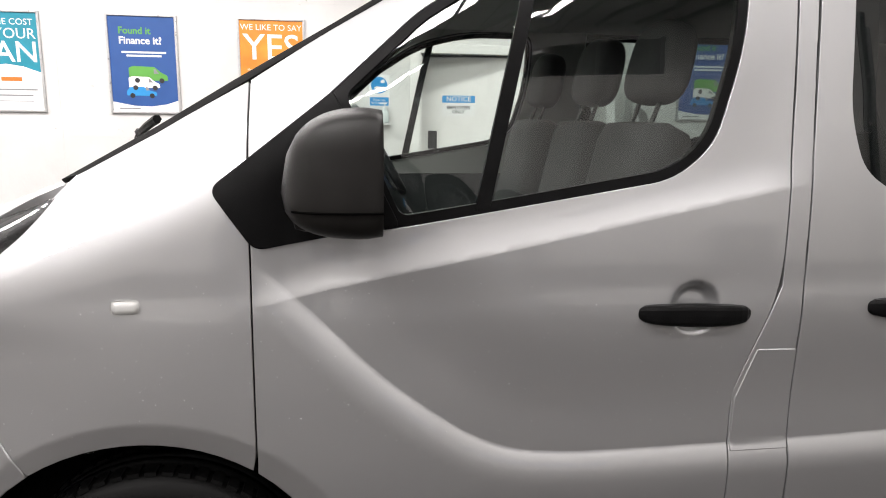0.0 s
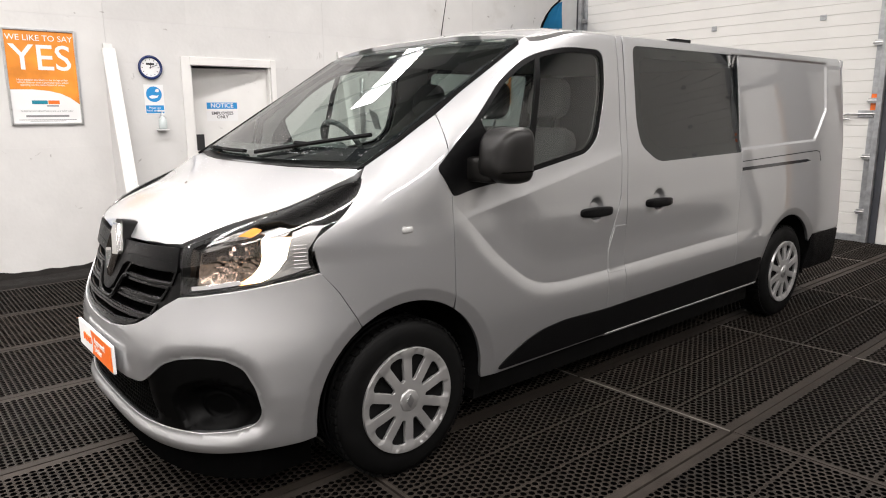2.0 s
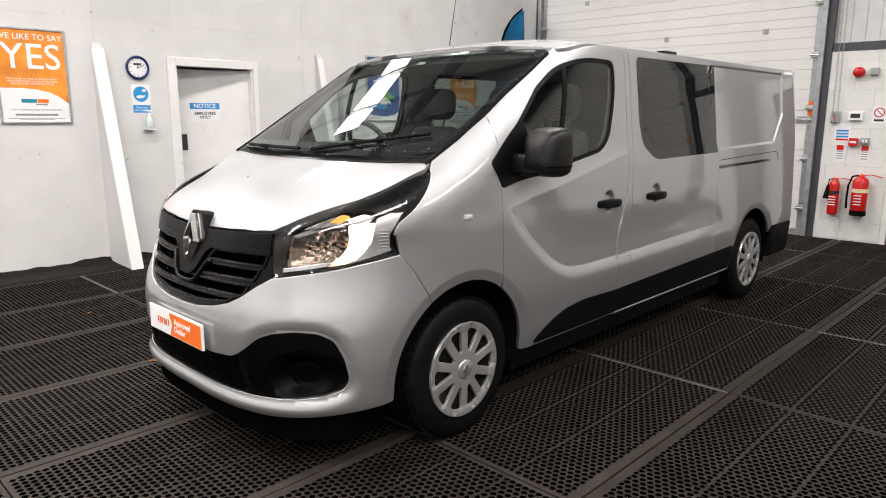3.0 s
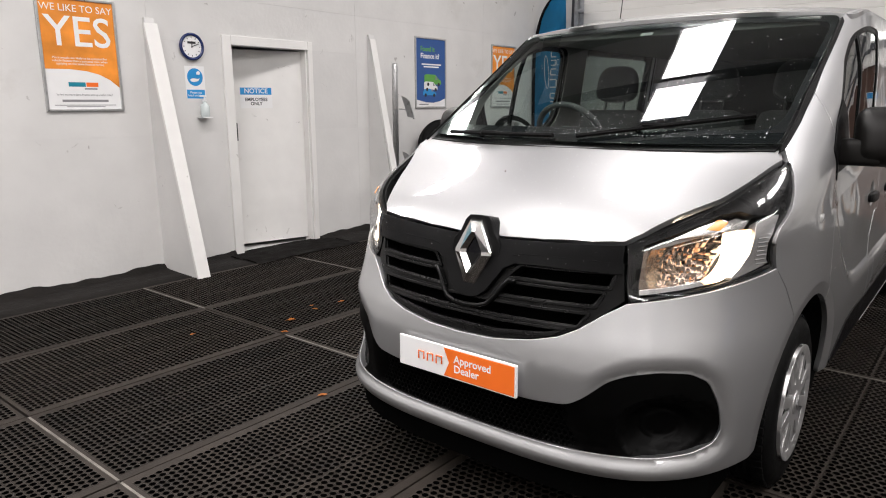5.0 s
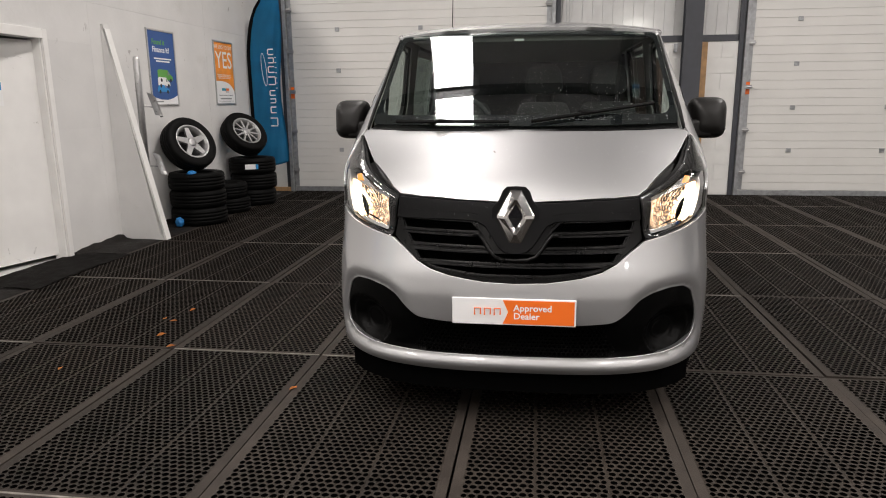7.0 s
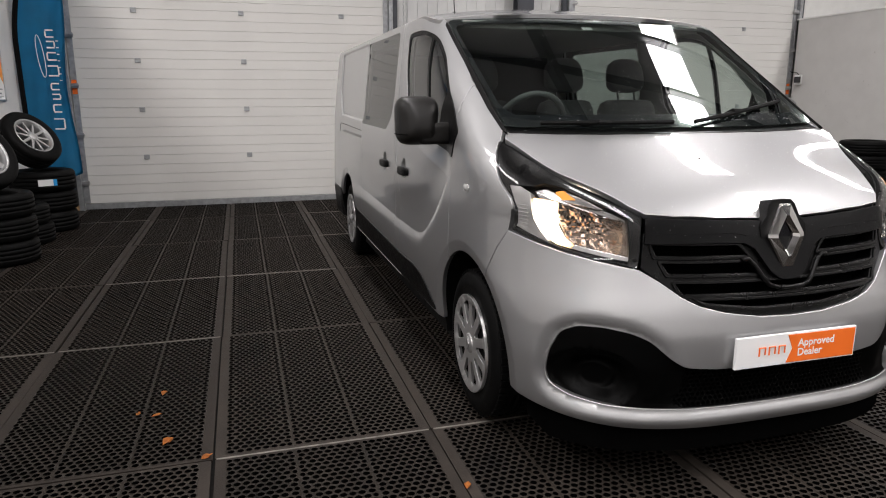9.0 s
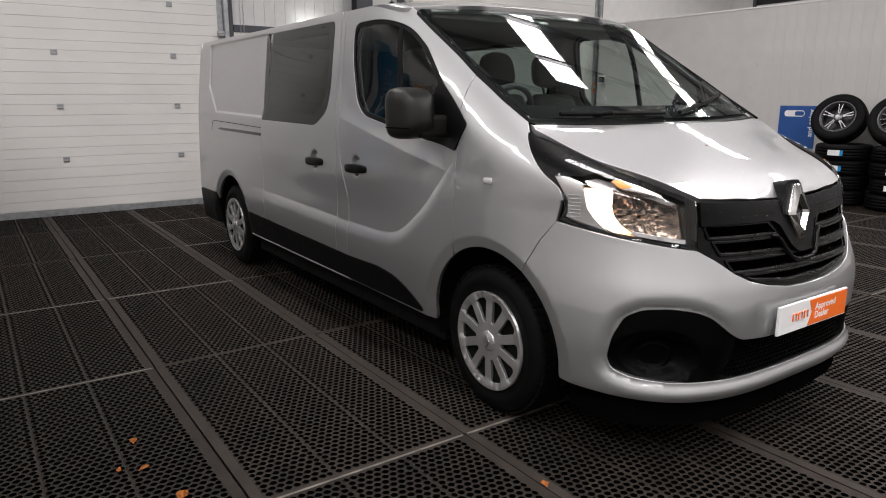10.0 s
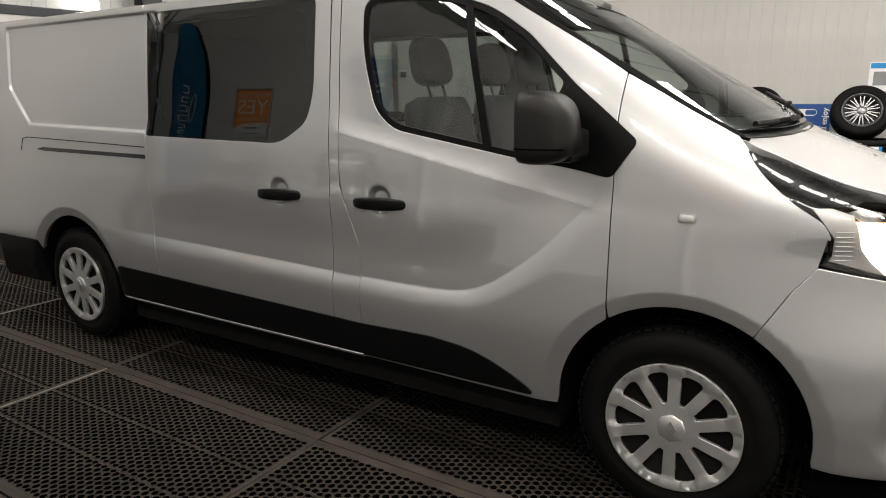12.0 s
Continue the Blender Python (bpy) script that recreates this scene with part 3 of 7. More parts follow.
def fin(x, tip, top, wide):
    """A white triangular buttress boxed in board."""
    d = thing("buttress", "white boarded triangular buttress against the wall", "buttress", "buttresses on the poster wall", kind="structure")
    m = pose(x - 0.05, WY, -0.02, 90, 0, 90)
    part("side_board", prism([(0.0, 0.0), (tip - WY, 0.0), (tip - WY + 0.06, 0.08), (-0.03, top + 0.02), (0.0, top + 0.02)], 0.085, m), WHITEWALL, d)
    run = Vector((tip - WY, 0.06)) - Vector((-0.03, top))
    bm = bmesh.new()
    a = math.degrees(math.atan2(WY - tip - 0.03, top))
    add_box(bm, -wide, wide - 0.01, -0.012, 0.012, 0, run.length + 0.03, 0.003, pose(x, tip, -0.02, -a, 0, 0))
    part("face_board", bm, WHITEPAINT, d, "white painted sloping face board")
    return d


fin(0.375, 3.80, 2.19, 0.065)
fin(3.03, 3.87, 2.24, 0.05)

# ---- rubber mats on the floor ----
MX, MY = 1.53, 0.92


def mat_mesh():
    """One perforated mat: solid rim, two ribs, staggered round holes backed by a shade-black bottom plate."""
    L, W, e, ex, th = MX - 0.010, MY - 0.008, 0.042, 0.017, 0.014
    v, f = [], []

    def quad(x0, x1, y0, y1):
        k = len(v)
        v.extend([(x0, y0, 0), (x1, y0, 0), (x1, y1, 0), (x0, y1, 0)])
        f.append((k, k + 1, k + 2, k + 3))
    quad(0, L, 0, e), quad(0, L, W - e, W), quad(0, ex, e, W - e), quad(L - ex, L, e, W - e)
    rib, cols, rows = 0.0035, 8, 48
    cw = (W - 2 * e - 2 * rib) / (3 * cols)
    ch = (L - 2 * ex) / rows
    for b in range(3):
        y0 = e + b * (cols * cw + rib)
        if b:
            quad(ex, L - ex, y0 - rib, y0)
        for r in range(rows):
            x0, x1 = ex + r * ch, ex + (r + 1) * ch
            shift = cw * 0.25 if r % 2 else -cw * 0.25
            for c in range(cols):
                ya = y0 + c * cw + (shift if c else 0)
                yb = y0 + (c + 1) * cw + (shift if c < cols - 1 else 0)
                cx, cy, rx, ry = (x0 + x1) / 2, (ya + yb) / 2, ch * 0.43, min(cw, yb - ya) * 0.42
                k = len(v)
                v.extend([(x0, ya, 0), (x1, ya, 0), (x1, yb, 0), (x0, yb, 0)])
                ring = [(cx + rx * math.cos(a), cy + ry * math.sin(a)) for a in [math.pi * (0.5 + i / 4) for i in range(8)]]
                v.extend([(x, y, 0.0028) for x, y in ring])
                v.extend([(x, y, -th) for x, y in ring])
                t = k + 4
                f.append((k + 3, k, t + 4, t + 3, t + 2, t + 1, t))
                f.append((k + 1, k + 2, t, t + 7, t + 6, t + 5, t + 4))
                f.append((k, k + 1, t + 4))
                f.append((k + 2, k + 3, t))
                for i in range(8):
                    f.append((t + i, t + (i + 1) % 8, t + 8 + (i + 1) % 8, t + 8 + i))
    k = len(v)
    v.extend([(0, 0, 0), (L, 0, 0), (L, W, 0), (0, W, 0), (0, 0, -th), (L, 0, -th), (L, W, -th), (0, W, -th)])
    for i in range(4):
        f.append((k + i, k + (i + 1) % 4, k + 4 + (i + 1) % 4, k + 4 + i))
    f.append((k + 4, k + 5, k + 6, k + 7))
    base = len(f) - 1
    me = bpy.data.meshes.new("mat")
    me.from_pydata(v, [], f)
    me.materials.append(MATRUBBER)
    me.materials.append(MATRIM)
    me.materials.append(SHADEBLACK)
    # Hole walls and underside take the painted shade black.
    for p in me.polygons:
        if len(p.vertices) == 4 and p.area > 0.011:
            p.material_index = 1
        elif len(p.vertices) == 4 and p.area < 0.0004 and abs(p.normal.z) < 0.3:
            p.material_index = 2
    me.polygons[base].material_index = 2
    return me


mats = thing("rubber_matting", "black perforated rubber drainage mats laid edge to edge", "rubber mats", kind="structure")
MAT = mat_mesh()
rng = random.Random(5)
for i in range(-4, 5):
    for j in range(-9, 4):
        x, y = -0.13 + (i) * MX, 1.14 + (j - 1) * MY
        short = min(1.0, (EX - 0.04 - x) / MX)
        ob = part("mat", MAT, MATRUBBER, mats)
        ob.matrix_world = pose(x + 0.006 + rng.uniform(-0.004, 0.004), y + 0.004 + rng.uniform(-0.004, 0.004), rng.uniform(-0.002, 0.001), rng.uniform(-0.1, 0.1), rng.uniform(-0.06, 0.06), rng.uniform(-0.22, 0.22)) @ Matrix.Diagonal((short, 1, 1, 1))
strip = mesh_of(box(-0.006, 0.006, 0.01, MY - 0.01, -0.02, 0.0005, 0.001), JOINT)
for i in range(-3, 5):
    for j in range(-6, 4):
        if (i * 7 + j * 3) % 4 < 2 or (i, j) in ((0, 1), (1, -2)):
            ob = part("joint_strip", strip, JOINT, mats, "thin bright metal joint strip")
            ob.location = (-0.13 + i * MX + 0.001, 1.14 + (j - 1) * MY, 0)


def crumple(u, v, k=0.0):
    """Uneven sag and ripple of old rubber sheet."""
    return 0.5 * math.sin(5.1 * u + k) + 0.3 * math.sin(13.7 * u + 2.1 * v + k) + 0.2 * math.sin(31.0 * u + 9 * v)


def edging(x0, x1, y0, label):
    """Rubber sheet along the wall foot, its back edge turned up against the wall."""
    bm = bmesh.new()
    n, rows = int((x1 - x0) / 0.04), []
    for i in range(n + 1):
        x = x0 + (x1 - x0) * i / n
        up = 0.045 + 0.022 * crumple(x, 0)
        front_y = y0 + 0.012 * crumple(x, 1, 2)
        prof = [(front_y, -0.018), (front_y + 0.006, -0.002 + 0.003 * crumple(x, 2)), (y0 + 0.16, 0.004 + 0.006 * crumple(x, 3)), (WY - 0.10, 0.006 + 0.008 * crumple(x, 4, 1)), (WY - 0.045, 0.014 + 0.010 * crumple(x, 5)), (WY - 0.012 - 0.006 * abs(crumple(x, 6)), up), (WY - 0.003, up + 0.004), (WY - 0.003, -0.018)]
        rows.append([bm.verts.new((x, y, z)) for y, z in prof])
    for a, b in zip(rows, rows[1:]):
        for j in range(len(a) - 1):
            bm.faces.new((a[j], a[j + 1], b[j + 1], b[j]))
    return tagged(part("floor_edging", bm, EDGING, None, "", True), label, "floor", kind="structure")


EDGING = material("old_rubber_sheet", (0.012, 0.0105, 0.0095), 0.7, spec=0.15, vary=0.35, scale=9, bump=0.5, bump_scale=45, stain=(0.03, 0.027, 0.024), stain_scale=5, stain_at=0.6)
edging(-8.9, 1.07, 3.905, "crumpled black rubber edging turned up at the wall foot")
edging(2.16, EX - 0.1, 3.905, "crumpled black rubber edging turned up at the wall foot")
bm = bmesh.new()
rows = []
for i in range(41):
    x = 0.98 + 1.28 * i / 40
    rows.append([bm.verts.new((x, y, 0.004 + 0.007 * (1 + crumple(x, j)))) for j, y in enumerate([3.83 + 0.02 * crumple(x, 8), 3.845, 3.95, 4.06, 4.17, 4.28, 4.40, 4.415])])
for a, b in zip(rows, rows[1:]):
    for j in range(len(a) - 1):
        bm.faces.new((a[j], a[j + 1], b[j + 1], b[j]))
bmesh.ops.solidify(bm, geom=bm.faces[:], thickness=-0.006)
tagged(part("door_mat", bm, EDGING, None, "", True), "smooth dark rubber sheet lying crumpled before the staff door", "rubber sheet")

# ---- the van: surfaces ----
def curve(v, *knots):
    """Smooth interpolation through (v, value) knots (monotone-tangent cubic)."""
    k = knots
    if v <= k[0][0]:
        return k[0][1]
    for i in range(len(k) - 1):
        if v <= k[i + 1][0]:
            break
    else:
        return k[-1][1]
    def slope(j):
        if j == 0:
            return (k[1][1] - k[0][1]) / (k[1][0] - k[0][0])
        if j == len(k) - 1:
            return (k[j][1] - k[j - 1][1]) / (k[j][0] - k[j - 1][0])
        a = (k[j][1] - k[j - 1][1]) / (k[j][0] - k[j - 1][0])
        b = (k[j + 1][1] - k[j][1]) / (k[j + 1][0] - k[j][0])
        return 0.0 if a * b <= 0 else 2 * a * b / (a + b)
    h = k[i + 1][0] - k[i][0]
    t = (v - k[i][0]) / h
    return (k[i][1] * (1 + 2 * t) * (1 - t) ** 2 + slope(i) * h * t * (1 - t) ** 2 + k[i + 1][1] * t * t * (3 - 2 * t) + slope(i + 1) * h * t * t * (t - 1))
def step(a, b, v):
    t = min(1.0, max(0.0, (v - a) / (b - a)))
    return t * t * (3 - 2 * t)
HALF = ((0.2, 0.905), (0.3, 0.93), (0.45, 0.948), (0.62, 0.957), (0.8, 0.952), (1.0, 0.945), (1.08, 0.940), (1.15, 0.938), (1.25, 0.933), (1.5, 0.908), (1.7, 0.884), (1.86, 0.862), (1.93, 0.835))
NOSE = ((0.2, -0.80), (0.26, -0.90), (0.31, -0.925), (0.40, -0.915), (0.5, -0.93), (0.6, -0.935), (0.68, -0.925), (0.78, -0.893), (0.86, -0.865), (0.95, -0.835), (1.03, -0.80), (1.1, -0.72), (1.2, -0.47))
POWER = ((0.2, 3.4), (0.41, 3.3), (0.6, 3.0), (0.85, 2.8), (0.95, 2.85), (1.05, 3.12), (1.2, 3.5))
XS = 0.15
def a_line(z): return -0.125 + 1.67 * (z - 1.305)
def swoosh_z(x): return curve(x, (0.15, 1.20), (0.307, 1.056), (0.406, 0.957), (0.47, 0.892), (0.54, 0.832), (0.622, 0.772), (0.69, 0.728), (0.76, 0.698), (0.83, 0.683), (0.97, 0.674), (1.3, 0.676), (1.97, 0.69), (2.65, 0.705), (2.95, 0.71))
def tuck(x, z):
    """Depth by which the body turns in towards the edge of a wheel arch."""
    r = min(math.hypot(x - hx, z - 0.335) for hx in (0.0, 3.475))
    return 0.20 * max(0.0, 0.478 - r) if z < 1 else 0.0


def side(x, z):
    """Half width of the body side at x, z."""
    w = curve(z, *HALF)
    t = step(1.0, 1.32, z)
    y = w
    if x < XS + 1.2:
        lo = up = w
        if t < 1 and x < XS:
            a = XS - curve(z, *NOSE); n = curve(z, *POWER)
            lo = w * max(0.0, 1 - min(1, (XS - x) / a) ** n) ** (1 / n)
        if t > 0:
            d = (a_line(z) + 0.45 - x) / 0.45
            if d > 0: up = w - curve(z, (1.1, 0.12), (1.305, 0.11), (1.853, 0.062)) * d ** 2.4
        y = lo + (up - lo) * t
    y *= 1 - 0.006 * step(2.0, 4.5, x)
    if 0.1 < x < 3.1:
        d = (z - 0.012 - swoosh_z(x)) / (1 + ((swoosh_z(x + 0.02) - swoosh_z(x - 0.02)) / 0.04) ** 2) ** 0.5
        if d > -0.07:
            y -= 0.016 * min(1.0, max(0.0, (d + 0.07) / 0.076)) ** 2 * (1 - step(0.08, 0.36, d)) * step(0.18, 0.4, x) * (1 - step(2.3, 3.1, x))
    if 0.15 < x < 1.5 and 1.0 < z < 1.7:
        # shoulder under the front door window
        d = z - (1.085 + 0.165 * (x - 0.4) / 0.8)
        y -= 0.013 * (1 - (1 - min(1.0, max(0.0, d / 0.09))) ** 2) * (1 - step(0.10, 0.45, d)) * step(0.15, 0.4, x) * (1 - step(1.3, 1.5, x))
    for hx in (1.19, 1.75):
        r = ((x - hx) ** 2 + (z - 1.025) ** 2) ** 0.5
        if r < 0.08:
            y -= 0.024 * (1 - step(0.036, 0.066, r))
    if x > 2.6 and z > 1.2:
        # pressed blank panel behind the sliding door
        d = min(4.03 - x + 0.06 * (z - 1.5), z - 1.262 - 0.02 * (x - 2.7), 1.852 - z, (4.03 - x + z - 1.50) * 0.7)
        y -= 0.015 * step(-0.006, 0.014, d)
    y -= tuck(x, z)
    return y
def front(y, z):
    """x of the front face at y, z (below the bonnet)."""
    w = curve(z, *HALF); a = XS - curve(z, *NOSE); n = curve(z, *POWER)
    return XS - a * max(0.0, 1 - min(1, abs(y) / w) ** n) ** (1 / n)
def bonnet(x, y):
    hc = curve(x, (-0.84, 0.90), (-0.80, 1.0), (-0.77, 1.045), (-0.70, 1.10), (-0.6, 1.152), (-0.45, 1.213), (-0.3, 1.270), (-0.22, 1.299), (-0.1, 1.332), (0.1, 1.38))
    return hc - curve(x, (-0.8, 0.09), (-0.45, 0.088), (-0.15, 0.035)) * (y / 0.85) ** 2
def screen(y, z):
    q = (z - 1.32) / 0.53
    return a_line(z) - (0.108 - 0.050 * q) * (1 - (abs(y) / 0.80) ** 2.17)

def base_z(y): return 1.312 + 0.010 * (y / 0.8) ** 2
def base_x(y): return screen(y, base_z(y))


def on_side(s, off=0.0):
    return lambda x, z: (x, s * (side(x, z) - off), z)


def on_front(off=0.0):
    """phi is the bearing from a point behind the nose; z the height."""
    def place(phi, z):
        w, a, n = curve(z, *HALF), XS - curve(z, *NOSE), curve(z, *POWER)
        c, s = abs(math.cos(phi)), abs(math.sin(phi))
        r = ((c / a) ** n + (s / w) ** n) ** (-1 / n) - off
        x, y = XS - r * c, r * s
        t = step(1.0, 1.32, z)
        if t > 0:
            d = max(0, (a_line(z) + 0.45 - x) / 0.45)
            y += (w - curve(z, (1.1, 0.12), (1.305, 0.11), (1.853, 0.062)) * d ** 2.4 - off - y) * t
        return x, math.copysign(y - (tuck(x, z) if y > 0.7 else 0.0), phi), z
    return place


def fy(y, z):
    """Front coordinates of the point at half-width y, height z."""
    return math.atan2(y, XS - front(y, z)), z


def fx(x, z):
    """Front coordinates of the point at length x, height z."""
    w, a, n = curve(z, *HALF), XS - curve(z, *NOSE), curve(z, *POWER)
    return math.atan2(w * max(0.0, 1 - ((XS - x) / a) ** n) ** (1 / n), XS - x), z


def both(half):
    """Closes an outline, given from the middle round one side, with its mirror image."""
    return half + [(-p, z) for p, z in reversed(half) if abs(p) > 1e-4]


van = thing("van", "silver crew panel van with lit headlamps on rubber mats", "van")


def arch(cx, r=0.405, a0=180, a1=0, n=22):
    return [(cx + r * math.cos(radians(a0 + (a1 - a0) * i / n)), 0.36 + r * 0.99 * math.sin(radians(a0 + (a1 - a0) * i / n))) for i in range(n + 1)]


ARCH_F, ARCH_R = -0.008, 3.465
FWIN = [(0.403, 1.487), (0.57, 1.642), (0.74, 1.755, 0.1), (0.98, 1.812, 0.12), (1.285, 1.808, 0.07), (1.285, 1.6, 0.1), (1.225, 1.385, 0.05), (1.135, 1.306, 0.06), (0.725, 1.237, 0.2), (0.5, 1.2)]
FHOLE = fillet([(0.25, 1.345), *FWIN, (0.25, 1.18)], 0.03)
FGLASS = fillet([(0.425, 1.475), (0.585, 1.625), (0.755, 1.735, 0.1), (0.98, 1.788, 0.1), (1.262, 1.785, 0.05), (1.262, 1.6, 0.1), (1.205, 1.395, 0.05), (1.125, 1.328, 0.05), (0.725, 1.26, 0.2), (0.535, 1.23)], 0.02)
SWIN = fillet([(1.535, 1.845, 0.05), (1.535, 1.45, 0.1), (1.575, 1.325, 0.05), (1.735, 1.232, 0.07), (2.683, 1.244, 0.012), (2.69, 1.848, 0.012)], 0.05)
SCLEAR = fillet([(1.60, 1.785, 0.06), (1.60, 1.46, 0.1), (1.65, 1.37, 0.05), (1.775, 1.30, 0.06), (2.56, 1.31, 0.05), (2.60, 1.79, 0.05)], 0.05)
fdoor = fillet([(0.236, 0.722), (0.236, 1.502), (0.40, 1.608), (0.60, 1.727), (0.785, 1.850, 0.06), (0.95, 1.880, 0.08), (1.392, 1.884, 0.01), (1.399, 1.5, 0.2), (1.392, 1.07, 0.08), (1.338, 0.93, 0.06), (1.298, 0.813, 0.05), (1.292, 0.331, 0.02)]) \
    + [(0.41, 0.331)] + arch(ARCH_F, 0.412, 0, 54, 9)
fender = arch(ARCH_F, 0.412, 56, 121.7, 12) + [(-0.309, 0.854), (-0.372, 0.932)] + fillet([(-0.404, 1.006), (-0.382, 1.06), (-0.285, 1.122), (-0.192, 1.205), (-0.135, 1.285)], 0.05)[1:-1] + [(-0.118, 1.307), (0.05, 1.398), (0.229, 1.498), (0.229, 0.74)]
bpillar = [(1.402, 1.884), (1.446, 1.886), (1.447, 0.331), (1.299, 0.331), (1.304, 0.815), (1.345, 0.93), (1.399, 1.07), (1.406, 1.5)]
sdoor_o = fillet([(1.455, 0.331), (1.454, 1.37), (1.458, 1.886, 0.02), (2.70, 1.886, 0.01), (2.686, 1.2), (2.682, 0.77, 0.1), (2.634, 0.331)])
rear_q = fillet([(2.64, 0.331), (2.688, 0.77, 0.1), (2.692, 1.2), (2.706, 1.886), (4.30, 1.89, 0.03), (4.33, 1.5), (4.33, 0.58), (3.87, 0.58)]) + arch(ARCH_R, 0.41, 24, 180, 20) + [(3.05, 0.331)]
CLAD = [(0.485, 0.345), (0.56, 0.395), (0.667, 0.446), (0.78, 0.48), (0.95, 0.496), (1.295, 0.487), (1.455, 0.491), (2.15, 0.504), (3.05, 0.52), (3.055, 0.345)]
CREASES = [[(0.2 + 0.03 * i, swoosh_z(0.2 + 0.03 * i) + 0.012 + d * (1 + ((swoosh_z(0.22 + 0.03 * i) - swoosh_z(0.18 + 0.03 * i)) / 0.04) ** 2) ** 0.5) for i in range(95)] for d in (-0.05, -0.03, -0.012, 0.0, 0.006, 0.010)] \
    + [[(0.2 + 0.04 * i, 1.085 + 0.165 * (0.04 * i - 0.2) / 0.8 + d) for i in range(32)] for d in (-0.004, 0.0, 0.012, 0.03, 0.06)] \
    + [[(hx + r * math.cos(math.pi * i / 12), 1.025 + r * math.sin(math.pi * i / 12)) for i in range(25)] for hx in (1.19, 1.75) for r in (0.03, 0.042, 0.054, 0.066)] \
    + [[(r * math.cos(radians(a)), 0.335 + r * math.sin(radians(a))) for a in range(4, 128, 4)] for r in (0.455, 0.471, 0.478, 0.485)]
FLARE = [[(3.475 + r * math.cos(radians(a)), 0.335 + r * math.sin(radians(a))) for a in range(30, 177, 4)] for r in (0.455, 0.471, 0.478, 0.485)]
def pressed(d):
    """Outline of the pressed panel at depth d of its shoulder."""
    x1, x2 = (3.738 - 0.4286 * d) / 0.98, (3.7882 - 0.9143 * d) / 0.94
    top = 1.852 - d
    line = [(2.715, 1.262 + 0.02 * 0.015 + d), (x1, x1 - 2.53 + d / 0.7), (x2, x2 - 2.53 + d / 0.7), (4.03 + 0.06 * (top - 1.5) - d, top), (2.72, top)]
    out = []
    for a, b in zip(line, line[1:]):
        k = max(1, int(math.hypot(b[0] - a[0], b[1] - a[1]) / 0.03))
        out += [(a[0] + (b[0] - a[0]) * i / k, a[1] + (b[1] - a[1]) * i / k) for i in range(k)]
    return out + [line[-1]]


